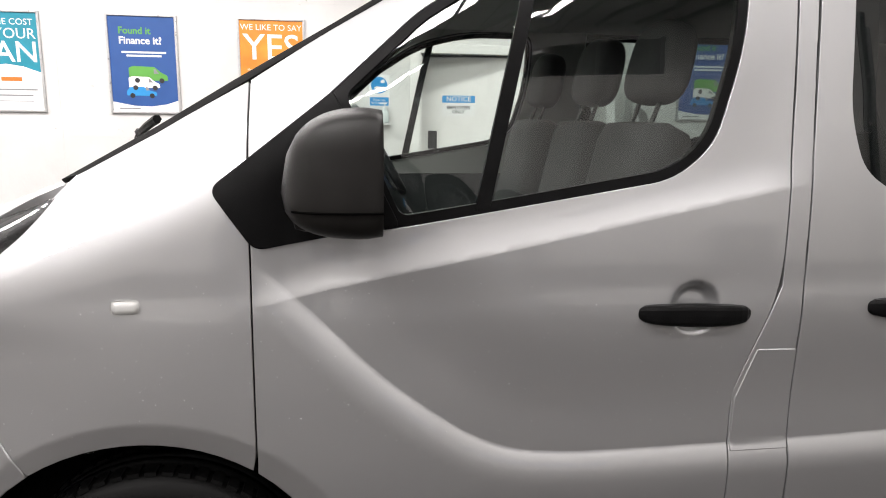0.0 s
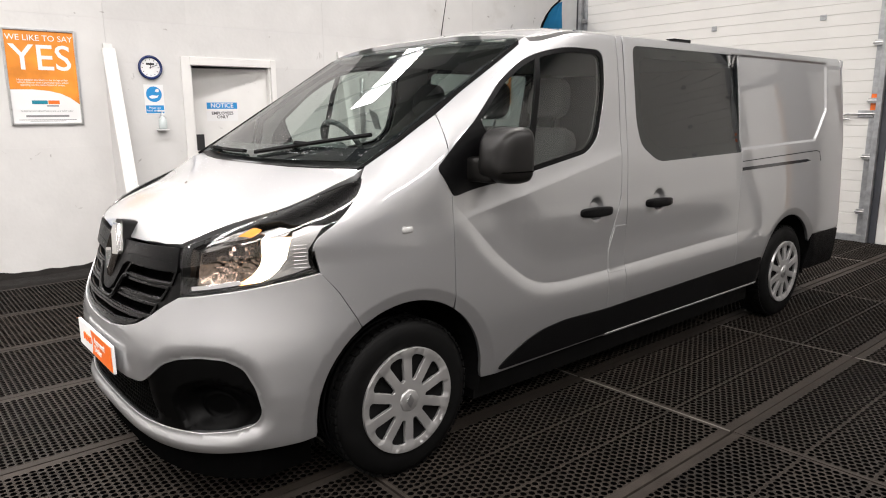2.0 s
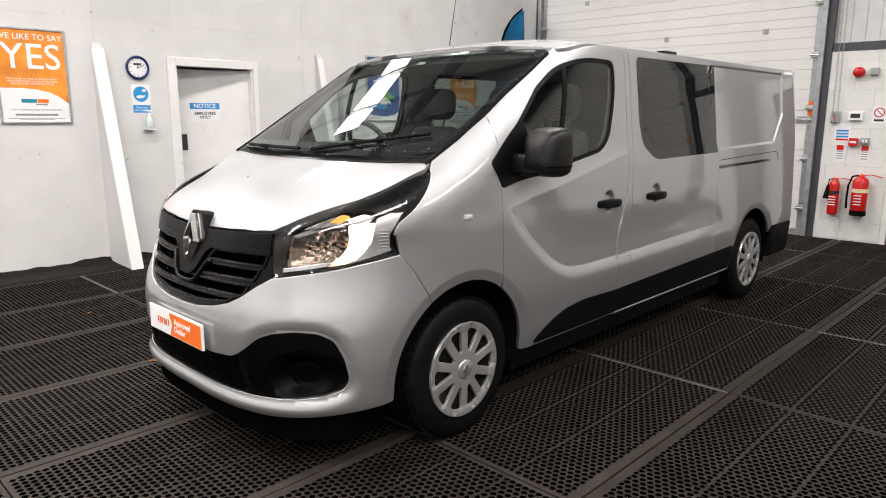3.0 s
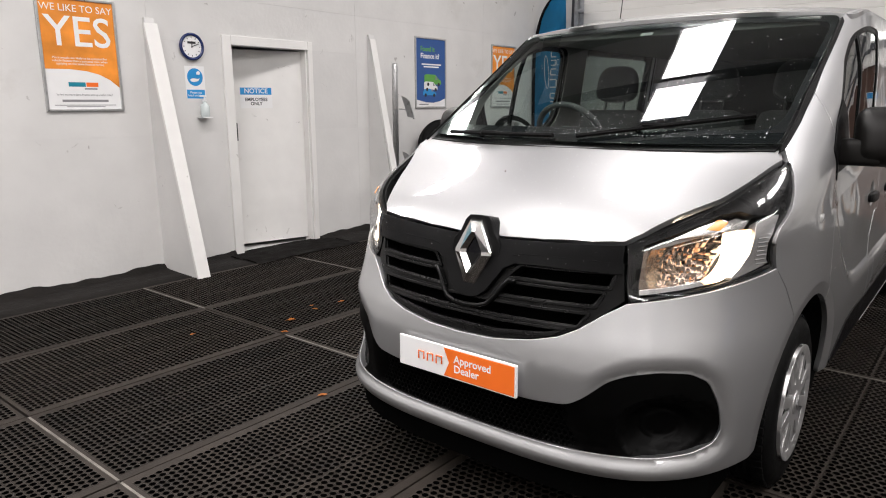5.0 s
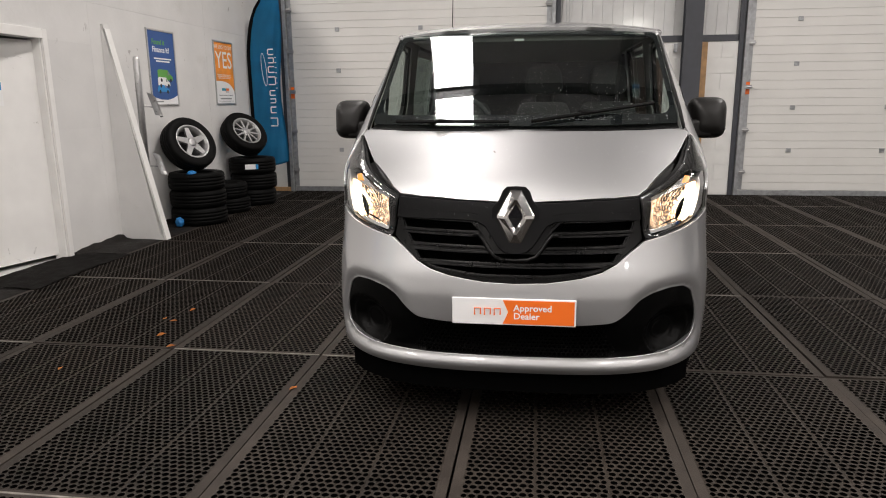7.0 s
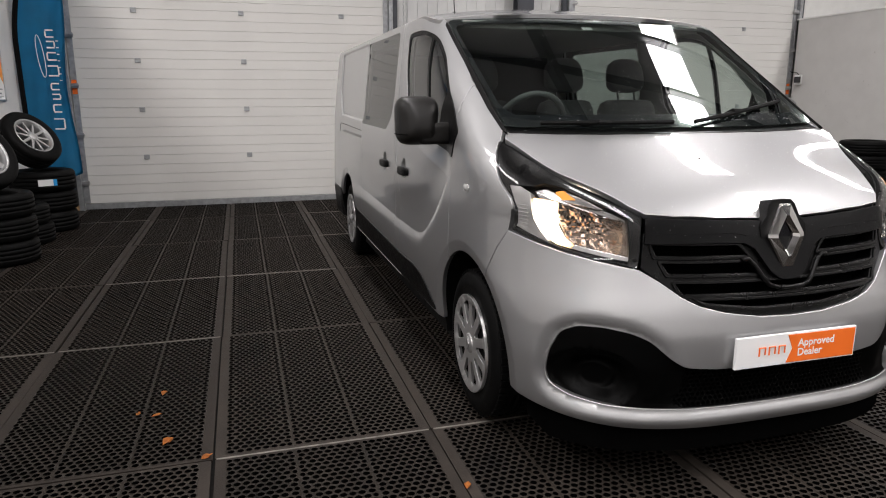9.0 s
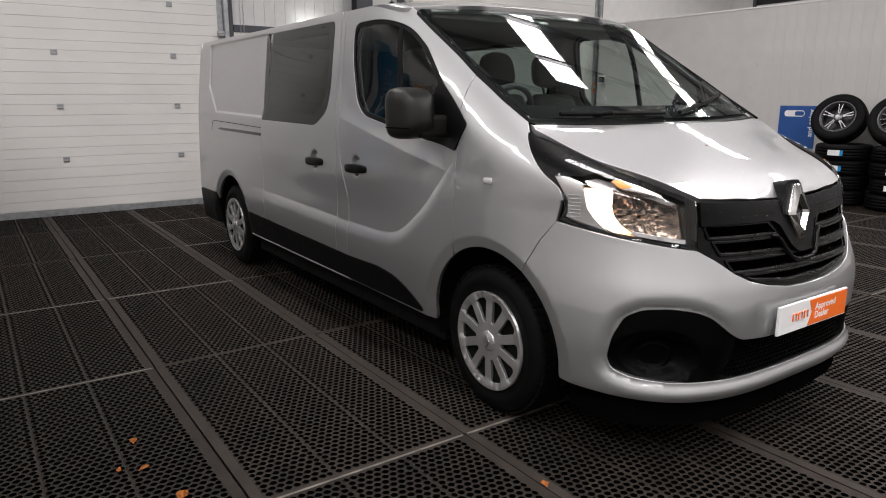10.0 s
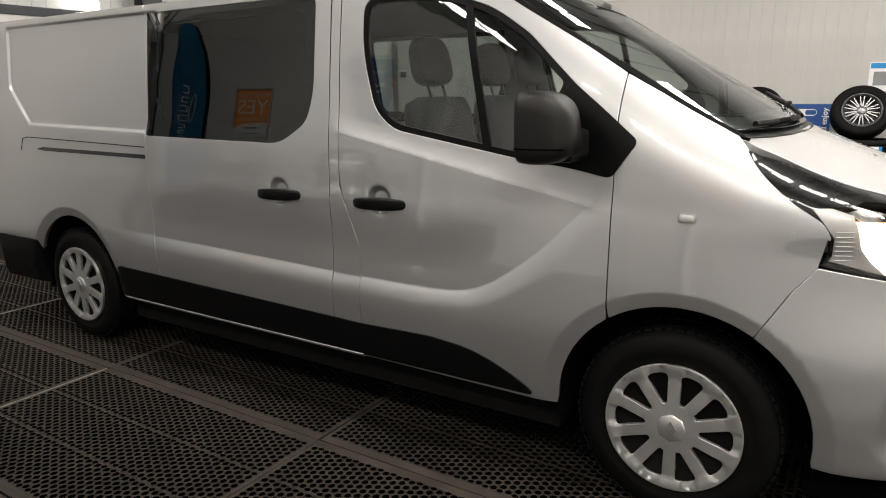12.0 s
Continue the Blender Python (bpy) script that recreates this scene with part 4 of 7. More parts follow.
PRESSED = [pressed(d) for d in (-0.006, 0.0, 0.007, 0.014)]
INNER = [(0.26, 1.17), (0.26, 1.46), (0.42, 1.58), (0.80, 1.80), (0.95, 1.85), (4.25, 1.86), (4.25, 1.17)]
for s in (1, -1):
    d = part("front_door", panel(fdoor, on_side(s), SILVER, [FHOLE], step=0.02, creases=CREASES), SILVER, van)
    part("window_seal", panel(fillet([(0.25, 1.345), *FWIN, (0.25, 1.18)], 0.03), on_side(s, 0.004), BLACK, [FGLASS], lip=0.001), BLACK, d, "black rubber window seal")
    part("window_pane", panel(FGLASS, on_side(s, 0.008), DOORGLASS, depth=0.004, lip=0.001, step=0.08), DOORGLASS, d, "clear door glass")
    part("window_bar", panel([(0.80, 1.75), (0.828, 1.755), (0.722, 1.246), (0.692, 1.243)], on_side(s, 0.002), BLACK, depth=0.012, lip=0.001), BLACK, d, "black quarter-light bar")
    part("fender", panel(fender, on_side(s), SILVER, step=0.018, creases=CREASES), SILVER, van)
    part("door_pillar", panel(bpillar, on_side(s), SILVER, step=0.012), SILVER, van)
    d2 = part("sliding_door", panel(sdoor_o, on_side(s), SILVER, [SWIN], step=0.02, creases=CREASES), SILVER, van)
    part("window_border", panel(SWIN, on_side(s, 0.007), GLOSSBLACK, [SCLEAR], depth=0.004, lip=0.001), GLOSSBLACK, d2, "black printed glass border")
    part("window_pane", panel(SWIN, on_side(s, 0.002), PRIVACY, depth=0.002, lip=0.001, step=0.08), PRIVACY, d2, "dark tinted fixed pane")
    part("rear_quarter", panel(rear_q, on_side(s), SILVER, step=0.02, creases=PRESSED + FLARE), SILVER, van)
    part("sill_cladding", panel(fillet(CLAD, 0.05), on_side(s, -0.006), BLACK, depth=0.012), BLACK, van, "black plastic sill cladding")
    part("sill_edge", tube([(1.30 + 0.17 * i, s * (side(1.30 + 0.17 * i, 0.35) + 0.003), 0.343) for i in range(11)], 0.0045, 6), SILVER, van, "silver lower sill edge")
    part("mirror_base", panel(fillet([(0.16, 1.289), (0.40, 1.48, 0.01), (0.53, 1.213, 0.01), (0.243, 1.168)], 0.022), on_side(s, -0.005), BLACK, depth=0.012), BLACK, van, "black triangular mirror base")
    part("pillar_trim", panel([(-0.15, 1.298), (0.04, 1.405), (0.20, 1.503), (0.40, 1.619), (0.60, 1.74), (0.745, 1.828), (0.738, 1.810), (0.60, 1.726), (0.40, 1.609), (0.215, 1.496), (0.045, 1.395), (-0.115, 1.309)], on_side(s, -0.001), RUBBER, depth=0.01), RUBBER, van, "black windscreen edge strip")
    # Black sheet behind the door gaps paints their shade as dark lines.
    part("gap_shade_sheet", panel([(0.222, 0.80), (0.222, 1.47), (0.40, 1.59), (0.80, 1.825), (0.95, 1.865), (2.73, 1.87), (2.73, 0.36), (0.46, 0.36), (0.43, 0.55), (0.33, 0.72)], on_side(s, 0.014), RUBBER, [FHOLE, SWIN], depth=0.003, step=0.06, lip=0.001), RUBBER, van, "black sheet painting in the shade of the door gaps")
    part("inner_lining", panel(INNER, on_side(s, 0.045), LINING, [fillet([(0.33, 1.38), *FWIN, (0.33, 1.2)], 0.03), SWIN], depth=0.004, step=0.15, lip=0.001), LINING, van, "pale grey interior lining")
    part("door_card", panel([(0.45, 0.80), (0.45, 1.165), (4.25, 1.165), (4.25, 0.80)], on_side(s, 0.045), CABIN, depth=0.004, step=0.15, lip=0.001), CABIN, van, "dark grey inner door trim")
    for hx, own in ((1.19, d), (1.75, d2)):
        bm = bmesh.new()
        yy = side(hx, 1.075) + 0.002
        rings = []
        for i in range(17):
            u = i / 8 - 1
            end = max(0.0, 1 - abs(u) ** 9) ** 0.5
            hh, dd, zc = (0.019 + 0.007 * (1 - u * u)) * (0.55 + 0.45 * end), 0.009 + 0.006 * end, 1.011 - 0.004 * u
            out = 0.004 + 0.020 * (1 - u ** 4)
            rings.append([bm.verts.new((hx + 0.136 * u, s * (yy + out + dd * math.copysign(abs(math.cos(a)) ** 0.6, math.cos(a))), zc + hh * math.copysign(abs(math.sin(a)) ** 0.6, math.sin(a)))) for a in [math.pi * k / 8 for k in range(16)]])
        for r0, r1 in zip(rings, rings[1:]):
            for k in range(16):
                bm.faces.new((r0[k], r0[(k + 1) % 16], r1[(k + 1) % 16], r1[k]))
        bm.faces.new(rings[0]), bm.faces.new(rings[-1])
        part("handle", bm, BLACK, own, "black pull handle")
    iy = side(-0.008, 1.057)
    bm = box(-0.036, 0.02, -0.006, 0.009, 1.041, 1.073, 0.0125)
    bmesh.ops.transform(bm, matrix=pose(0, s * iy, 0), verts=bm.verts)
    part("side_repeater", bm, REPEATER, van, "clear side indicator lens", smooth=True)
    # sliding-door rail
    part("door_rail", panel(fillet([(2.70, 1.128), (3.66, 1.135), (3.75, 1.142), (3.68, 1.155), (2.70, 1.148)], 0.003), on_side(s, -0.001), GLOSSBLACK, depth=0.004, lip=0.001), GLOSSBLACK, van, "black sliding-door rail slot")
    part("rail_seam", tube([(2.70, s * side(2.7, 1.187), 1.187), (3.3, s * side(3.3, 1.2), 1.2), (3.84, s * side(3.84, 1.21), 1.21), (3.90, s * side(3.9, 1.2), 1.2), (3.93, s * side(3.93, 1.13), 1.13)], 0.0028, 6), RUBBER, van, "dark seam of the rail cover")
    part("rear_bumper_side", panel(fillet([(3.86, 0.574), (4.34, 0.574), (4.34, 0.30), (3.84, 0.30), (3.872, 0.46)], 0.02), on_side(s, -0.004), BLACK), BLACK, van, "black rear bumper corner")
    part("rear_corner", panel([(0.0, 0.58), (0.0, 1.885), (1.5, 1.885), (1.5, 0.58)], lambda p, z, s=s: (4.332 + 0.09 * math.sin(p), s * (side(4.33, z) - 0.10 * (1 - math.cos(p))), z), SILVER, grid=(0.1, 0.1)), SILVER, van)
    part("tail_lamp", panel(fillet([(0.8, 0.95), (0.8, 1.62), (1.4, 1.62), (1.4, 0.95)], 0.05), lambda p, z, s=s: (4.336 + 0.094 * math.sin(p), s * (side(4.33, z) + 0.003 - 0.10 * (1 - math.cos(p))), z), RED, grid=(0.1, 0.1), depth=0.004), RED, van, "red tail lamp")
part("fuel_flap", panel([(1.352, 0.92), (1.446, 0.918), (1.447, 0.678), (1.306, 0.678), (1.31, 0.80)], on_side(-1, -0.0025), SILVER, step=0.012, depth=0.006), SILVER, van, "silver fuel flap")
bm = bmesh.new()
add_box(bm, 4.40, 4.425, -0.84, 0.84, 0.58, 1.885, 0.01)
part("rear_doors", bm, SILVER, van)
part("rear_bumper", box(4.30, 4.46, -0.90, 0.90, 0.30, 0.574, 0.03), BLACK, van, "black rear bumper")

# roof, bonnet, windscreen


def roof_top(x, y):
    w = 0.852 if x > 1.0 else 0.852 - 0.06 * ((1.0 - x) / 0.3) ** 2
    q = min(1, abs(y) / max(w, 0.3))
    rise = (0.030 * step(0.6, 0.95, x) + 0.057 * step(0.7, 1.4, x)) * (1 - 0.35 * step(3.2, 4.5, x))
    droop = 0.030 * (min(1.0, abs(y) / 0.82)) ** 3 * (1 - step(0.76, 1.05, x))
    return 1.873 - droop + 0.012 * step(0.78, 1.1, x) + rise * (1 - q ** 2.6)


rh = [(0.750, 0.0), (0.755, 0.35), (0.764, 0.55), (0.773, 0.70), (0.775, 0.785), (0.80, 0.822), (0.86, 0.838), (0.95, 0.845), (1.1, 0.848), (2.7, 0.848), (4.28, 0.846), (4.38, 0.76), (4.40, 0.5)]
part("roof", panel(rh + [(4.40, -0.5)] + [(x, -y) for x, y in reversed(rh[1:-1])], lambda x, y: (x, y, roof_top(x, y)), SILVER, step=0.06), SILVER, van)
part("roof_lining", box(0.74, 4.2, -0.72, 0.72, 1.80, 1.84, 0.01), LINING, van, "pale grey roof lining")
bh = [(-0.795, 0.0), (-0.793, 0.10), (-0.785, 0.25), (-0.765, 0.42), (-0.742, 0.52), (-0.70, 0.56), (-0.44, 0.709), (-0.175, 0.826)] + [(base_x(y) - 0.014, y) for y in (0.80, 0.65, 0.5, 0.35, 0.2, 0.1, 0.0)]
part("bonnet", panel(bh + [(x, -y) for x, y in reversed(bh[1:-1])], lambda x, y: (x, y, bonnet(x, y)), SILVER, step=0.03, inside=(0, 0, 0)), SILVER, van)
GLASS_FOOT = [(y, base_z(y), 0.0) for y in (-0.6, -0.4, -0.2, 0.0, 0.2, 0.4, 0.6)]
WS = fillet([(0.795, 1.322, 0.03), (0.795, 1.840, 0.04), (0.4, 1.862, 0.3), (-0.4, 1.862, 0.3), (-0.795, 1.840, 0.04), (-0.795, 1.322, 0.03), *GLASS_FOOT])
WSIN = fillet([(0.772, 1.366, 0.07), (0.772, 1.812, 0.04), (0.4, 1.834, 0.3), (-0.4, 1.834, 0.3), (-0.772, 1.812, 0.04), (-0.772, 1.366, 0.07)])
ws = part("windscreen", panel(WS, lambda y, z: (screen(y, z), y, z), CLEAR, depth=0.004, lip=0.001), CLEAR, van, "clear windscreen with raindrops")
part("windscreen_border", panel(WS, lambda y, z: (screen(y, z) + 0.008, y, z), GLOSSBLACK, [WSIN], depth=0.003, lip=0.001), GLOSSBLACK, ws, "black printed border")
RIDGE = (0.0, 0.2, 0.4, 0.6, 0.79)
part("cowl", panel([(base_x(y) - 0.03, y) for y in (*[-y for y in reversed(RIDGE[1:])], *RIDGE)] + [(base_x(y) + 0.06, y) for y in (*reversed(RIDGE), *[-y for y in RIDGE[1:]])], lambda x, y: (x, y, base_z(y) - 0.016 + 0.25 * (x - base_x(y))), BLACK, inside=(0, 0, 0)), BLACK, van, "black scuttle panel")
for (y0, y1, z1) in ((0.66, 0.06, 1.335), (-0.05, -0.68, 1.42)):
    bm = bmesh.new()
    pts = [(screen(y0 + (y1 - y0) * i / 8, 1.335 + (z1 - 1.335) * i / 8) - 0.028, y0 + (y1 - y0) * i / 8, 1.335 + (z1 - 1.335) * i / 8) for i in range(9)]
    add_tube(bm, pts, 0.010, 6)
    mid = pts[4]
    add_tube(bm, [(-0.10, y0 * 0.85 + y1 * 0.15 - 0.05, 1.315), (mid[0] - 0.02, mid[1] + 0.06, mid[2] + 0.004), mid], 0.011, 6)
    part("wiper", bm, RUBBER, van, "black windscreen wiper")
bm = bmesh.new()
add_lathe(bm, [(0.022, 0), (0.02, 0.012), (0.008, 0.02), (0.0, 0.02)], 12, "z", pose(1.42, 0.55, roof_top(1.42, 0.55) - 0.002))
add_tube(bm, [(1.42, 0.55, roof_top(1.42, 0.55) + 0.015), (1.50, 0.55, 2.36)], [0.0035, 0.0018], 6)
part("aerial", bm, RUBBER, van, "thin black roof aerial")

part("roof_bracket", box(2.14, 2.32, -0.74, -0.68, roof_top(2.2, -0.71) - 0.012, roof_top(2.2, -0.71) + 0.009, 0.004), BLACK, van, "small black roof bracket")

# bumper, grille and plate
bump = [fy(0, 0.672), fy(0.14, 0.677), fy(0.28, 0.698), fy(0.37, 0.722), fy(0.43, 0.752), fy(0.50, 0.805), fy(0.558, 0.842), fy(0.66, 0.860), fy(0.77, 0.884), fx(-0.376, 0.930), fx(-0.316, 0.852)] \
    + [fx(*p) for p in arch(ARCH_F, 0.412, 122.6, 186, 9)] + [fx(-0.42, 0.30), fy(0.80, 0.285), fy(0.62, 0.272), fy(0.3, 0.266), fy(0, 0.264)]
mouth = [fy(0.0, 0.497), fy(0.30, 0.50), fy(0.42, 0.51), fy(0.47, 0.54), fy(0.54, 0.60), fy(0.60, 0.626), fy(0.68, 0.639), fy(0.755, 0.633), fy(0.80, 0.60), fy(0.828, 0.52), fy(0.838, 0.43), fy(0.825, 0.385), fy(0.78, 0.36), fy(0.68, 0.346), fy(0.4, 0.339), fy(0, 0.336)]
MOUTH = fillet(both(mouth), 0.022, 4)


def sunk(y, z):
    """How far the edge of the mouth lies behind the bumper's face: most along the lower lip and round the fog lamps."""
    low = 1 - step(0.36, 0.43, z)
    return max(step(0.42, 0.58, abs(y)), low) * (0.017 + 0.003 * low)


def on_bumper(phi, z):
    best = 1.0
    for (pa, za), (pb, zb) in zip(MOUTH, MOUTH[1:] + MOUTH[:1]):
        dp, dz = pb - pa, zb - za
        f = min(1.0, max(0.0, ((phi - pa) * dp + (z - za) * dz) / (dp * dp + dz * dz + 1e-12)))
        best = min(best, (phi - pa - f * dp) ** 2 + (z - za - f * dz) ** 2)
    d = best ** 0.5
    x, y, _ = on_front()(phi, z)
    return on_front(sunk(y, z) * max(0.0, 1 - d / 0.058) ** 1.7)(phi, z)


part("front_bumper", panel(both(bump), on_bumper, SILVER, [MOUTH], step=0.014, lip=0.0035), SILVER, van, "silver front bumper")


def pocket(phi, z):
    x, y, _ = on_front(0.006)(phi, z)
    ay = abs(y)
    r = (((ay - 0.70) / 0.135) ** 2 + ((z - 0.440) / 0.115) ** 2) ** 0.5
    b = (((ay - 0.708) / 0.052) ** 2 + ((z - 0.430) / 0.046) ** 2) ** 0.5
    dip = 0.020 * (1 - step(0.86, 1.0, r)) + 0.050 * (1 - step(0.40, 0.86, r)) - 0.004 * max(0.0, 1 - abs(b - 1) / 0.16)
    dip += 0.045 * (1 - step(0.36, 0.50, ay)) * step(0.335, 0.36, z)
    return on_front(0.006 + sunk(y, z) + dip)(phi, z)


RINGS = [[(s * fy(cy + ry * r * math.cos(math.pi * i / 20), cz + rz * r * math.sin(math.pi * i / 20))[0], cz + rz * r * math.sin(math.pi * i / 20)) for i in range(41)] for s in (1, -1) for cy, cz, ry, rz, r in ((0.70, 0.440, 0.135, 0.115, 0.86), (0.70, 0.440, 0.135, 0.115, 1.0), (0.708, 0.430, 0.052, 0.046, 0.84), (0.708, 0.430, 0.052, 0.046, 1.0), (0.708, 0.430, 0.052, 0.046, 1.16))]
part("lower_grille", panel(MOUTH, pocket, POCKET, step=0.014, depth=0.03, creases=RINGS), POCKET, van, "black lower grille with fog lamp pockets")
hv, hf = [], []
cell = 0.0115
for r in range(9):
    for c in range(-22, 23):
        cy, cz = (c + (0.5 if r % 2 else 0.0)) * cell * 1.732, 0.352 + r * cell * 1.5
        k = len(hv)
        for rad, off in ((cell, 0.034), (cell * 0.74, 0.034), (cell * 0.74, 0.05)):
            for i in range(6):
                a = math.pi * (i / 3 + 1 / 6)
                y, z = cy + rad * math.cos(a), cz + rad * math.sin(a)
                hv.append((front(y, z) + off, y, z))
        for i in range(6):
            j = (i + 1) % 6
            hf += [(k + i, k + j, k + 6 + j, k + 6 + i), (k + 6 + i, k + 6 + j, k + 12 + j, k + 12 + i)]
me = bpy.data.meshes.new("honeycomb")
me.from_pydata(hv, [], hf)
me.materials.append(POCKET)
tagged(part("grille_mesh", me, POCKET, van, "black honeycomb mesh of the lower grille"), kind="stuff")
gr = [fy(0, 1.004), fy(0.1, 1.006), fy(0.25, 1.012), fy(0.42, 1.020), fy(0.522, 1.024), fy(0.548, 0.85), fy(0.50, 0.811), fy(0.43, 0.758), fy(0.37, 0.728), fy(0.28, 0.704), fy(0.14, 0.683), fy(0, 0.678)]
# Backing panel carries the painted shade behind the slots.
grille = part("grille", panel(both(gr), on_front(0.08), SHADEBLACK, depth=0.02), SHADEBLACK, van, "black front grille")
band = [fy(0, 1.002), fy(0.1, 1.004), fy(0.25, 1.010), fy(0.42, 1.018), fy(0.520, 1.022), fy(0.53, 0.935), fy(0.42, 0.936), fy(0.25, 0.936), fy(0.17, 0.932), fy(0.13, 0.912), fy(0.105, 0.875), fy(0.075, 0.83), fy(0.045, 0.806), fy(0.02, 0.80), fy(0, 0.799)]
part("grille_band", panel(both(band), on_front(-0.002), BLACK, depth=0.05), BLACK, grille, "black upper grille band")
for s in (1, -1):
    part("band_crease", tube([on_front(-0.0012)(s * fy(y, z)[0], z) for y, z in ((0.16, 0.957), (0.19, 0.964), (0.24, 0.967), (0.34, 0.969), (0.44, 0.970), (0.50, 0.966))], 0.0022, 6), RUBBER, grille, "dark pressed line along the band")
RIDGE_HALF = [(0.185, 0.872), (0.160, 0.874), (0.138, 0.852), (0.112, 0.812), (0.088, 0.784), (0.055, 0.772), (0.0, 0.769)]
part("badge_ridge", tube([on_front(0.004)(math.copysign(fy(abs(y), z)[0], y), z) for y, z in RIDGE_HALF + [(-y, z) for y, z in reversed(RIDGE_HALF[:-1])]], 0.009, 8), SATINBLACK, grille, "raised black ridge below the badge", smooth=True)
SLOTS = [[(0.152, 0.884), (0.194, 0.924), (0.512, 0.930), (0.500, 0.888)], [(0.112, 0.822), (0.154, 0.864), (0.486, 0.868), (0.464, 0.828)]]


def slot_loop(pts, grow=0.0):
    """Slot outline in front coordinates, filleted and grown outwards."""
    cy, cz = sum(p[0] for p in pts) / len(pts), sum(p[1] for p in pts) / len(pts)
    out = fillet([(y + math.copysign(grow * 1.3, y - cy), z + math.copysign(grow, z - cz)) for y, z in pts], 0.008, 3)
    dense = []
    for (ya, za), (yb, zb) in zip(out, out[1:] + out[:1]):
        n = max(1, int(abs(yb - ya) / 0.05))
        dense += [(ya + (yb - ya) * i / n, za + (zb - za) * i / n) for i in range(n)]
    return [(math.copysign(fy(abs(y), z)[0], y), z) for y, z in dense]


WIDE = [(-0.425, 0.760), (-0.448, 0.800), (-0.12, 0.796), (0.12, 0.796), (0.448, 0.800), (0.425, 0.760), (0.12, 0.756), (-0.12, 0.756)]
LOW = [(-0.335, 0.728), (-0.385, 0.744), (-0.12, 0.738), (0.12, 0.738), (0.385, 0.744), (0.335, 0.728), (0.14, 0.706), (-0.14, 0.706)]
slots = [pts for pts in SLOTS] + [[(-y, z) for y, z in pts] for pts in SLOTS] + [WIDE, LOW]
shell = [fy(0, 0.960), fy(0.25, 0.962), fy(0.42, 0.964), fy(0.530, 0.966)] + gr[5:]
part("grille_shell", panel(both(shell), on_front(0.016), SATINBLACK, [slot_loop(p) for p in slots], step=0.03, depth=0.05, lip=0.004), SATINBLACK, grille, "satin black slotted grille")
for p in slots:
    part("slot_rim", panel(slot_loop(p, 0.0065), on_front(0.008), SATINBLACK, [slot_loop(p, 0.0005)], step=0.03, depth=0.012, lip=0.0022), SATINBLACK, grille, "raised black slot rim")
boss = both([fy(0, 1.076), fy(0.036, 1.074), fy(0.052, 1.058), fy(0.068, 1.02), fy(0.098, 0.985), fy(0.10, 0.945), fy(0.062, 0.862), fy(0.028, 0.82), fy(0, 0.812)])
part("badge_mount", panel(boss, lambda p, z: (max(-0.828 - 0.2 * (1.0 - z), -0.9), 0.97 * math.tan(p), z), BLACK, depth=0.06, lip=0.004), BLACK, grille, "black badge mount")
bm = bmesh.new()
ring = []
for hw, hh, flat, dx in ((0.080, 0.113, 0.024, 0.006), (0.079, 0.112, 0.024, -0.008), (0.074, 0.106, 0.021, -0.012), (0.047, 0.072, 0.006, -0.022), (0.030, 0.050, 0.002, -0.006), (0.029, 0.049, 0.002, 0.006)):
    ring.append([bm.verts.new((-0.842 + dx + 0.2 * z, y, 0.952 + z)) for y, z in ((-flat, hh), (flat, hh), (hw, 0.006), (hw, -0.006), (flat, -hh), (-flat, -hh), (-hw, -0.006), (-hw, 0.006))])
for a, b in zip(ring, ring[1:]):
    for i in range(8):
        bm.faces.new((a[i], a[(i + 1) % 8], b[(i + 1) % 8], b[i]))
part("badge", bm, BADGECHROME, grille, "chrome diamond-shaped badge")
part("badge_core", prism([(0, 0.046), (0.031, 0), (0, -0.046), (-0.031, 0)], 0.003, Matrix(((0, 0, -1, -0.836), (1, 0, 0, 0), (0, 1, 0, 0.952), (0, 0, 0, 1)))), GLOSSBLACK, grille, "dark badge centre")
plate = part("number_plate", box(-0.957, -0.945, -0.262, 0.262, 0.502, 0.618, 0.003), PAPER, van, "white and orange dealer show plate")
part("orange_field", prism([(-0.255, -0.052), (0.045, -0.052), (0.022, 0.0), (0.045, 0.052), (-0.255, 0.052)], 0.002, Matrix(((0, 0, -1, -0.957), (1, 0, 0, 0), (0, 1, 0, 0.56), (0, 0, 0, 1)))), ORANGE, plate, "orange printed field")
PLATE_M = Matrix(((0, 0, -1, -0.9592), (-1, 0, 0, 0), (0, 1, 0, 0.56), (0, 0, 0, 1)))
words("lettering", "Approved\nDealer", 0.040, PAPER, PLATE_M @ pose(0.0, 0.0, 0.0), plate, "LEFT", bold=0.0006)
for k in range(3):
    part("logo_bar", tube([(-0.959, 0.165 - k * 0.042, 0.545), (-0.959, 0.165 - k * 0.042, 0.575), (-0.959, 0.14 - k * 0.042, 0.575), (-0.959, 0.14 - k * 0.042, 0.548)], 0.003, 6), ORANGE, plate, "orange logo stroke")

# headlamps
LAMP_EDGE = [fy(0.532, 1.026), fy(0.60, 1.056), fy(0.68, 1.098), fy(0.75, 1.145), fx(-0.33, 1.20), fx(-0.20, 1.245), fx(-0.16, 1.262), fx(-0.17, 1.235), fx(-0.203, 1.19), fx(-0.293, 1.11), fx(-0.37, 1.058), fx(-0.404, 1.02), fx(-0.402, 0.975), fx(-0.387, 0.94), fy(0.77, 0.892), fy(0.66, 0.868), fy(0.562, 0.850), fy(0.552, 0.9)]
mid_p, mid_z = sum(p for p, _ in LAMP_EDGE) / len(LAMP_EDGE), sum(z for _, z in LAMP_EDGE) / len(LAMP_EDGE)
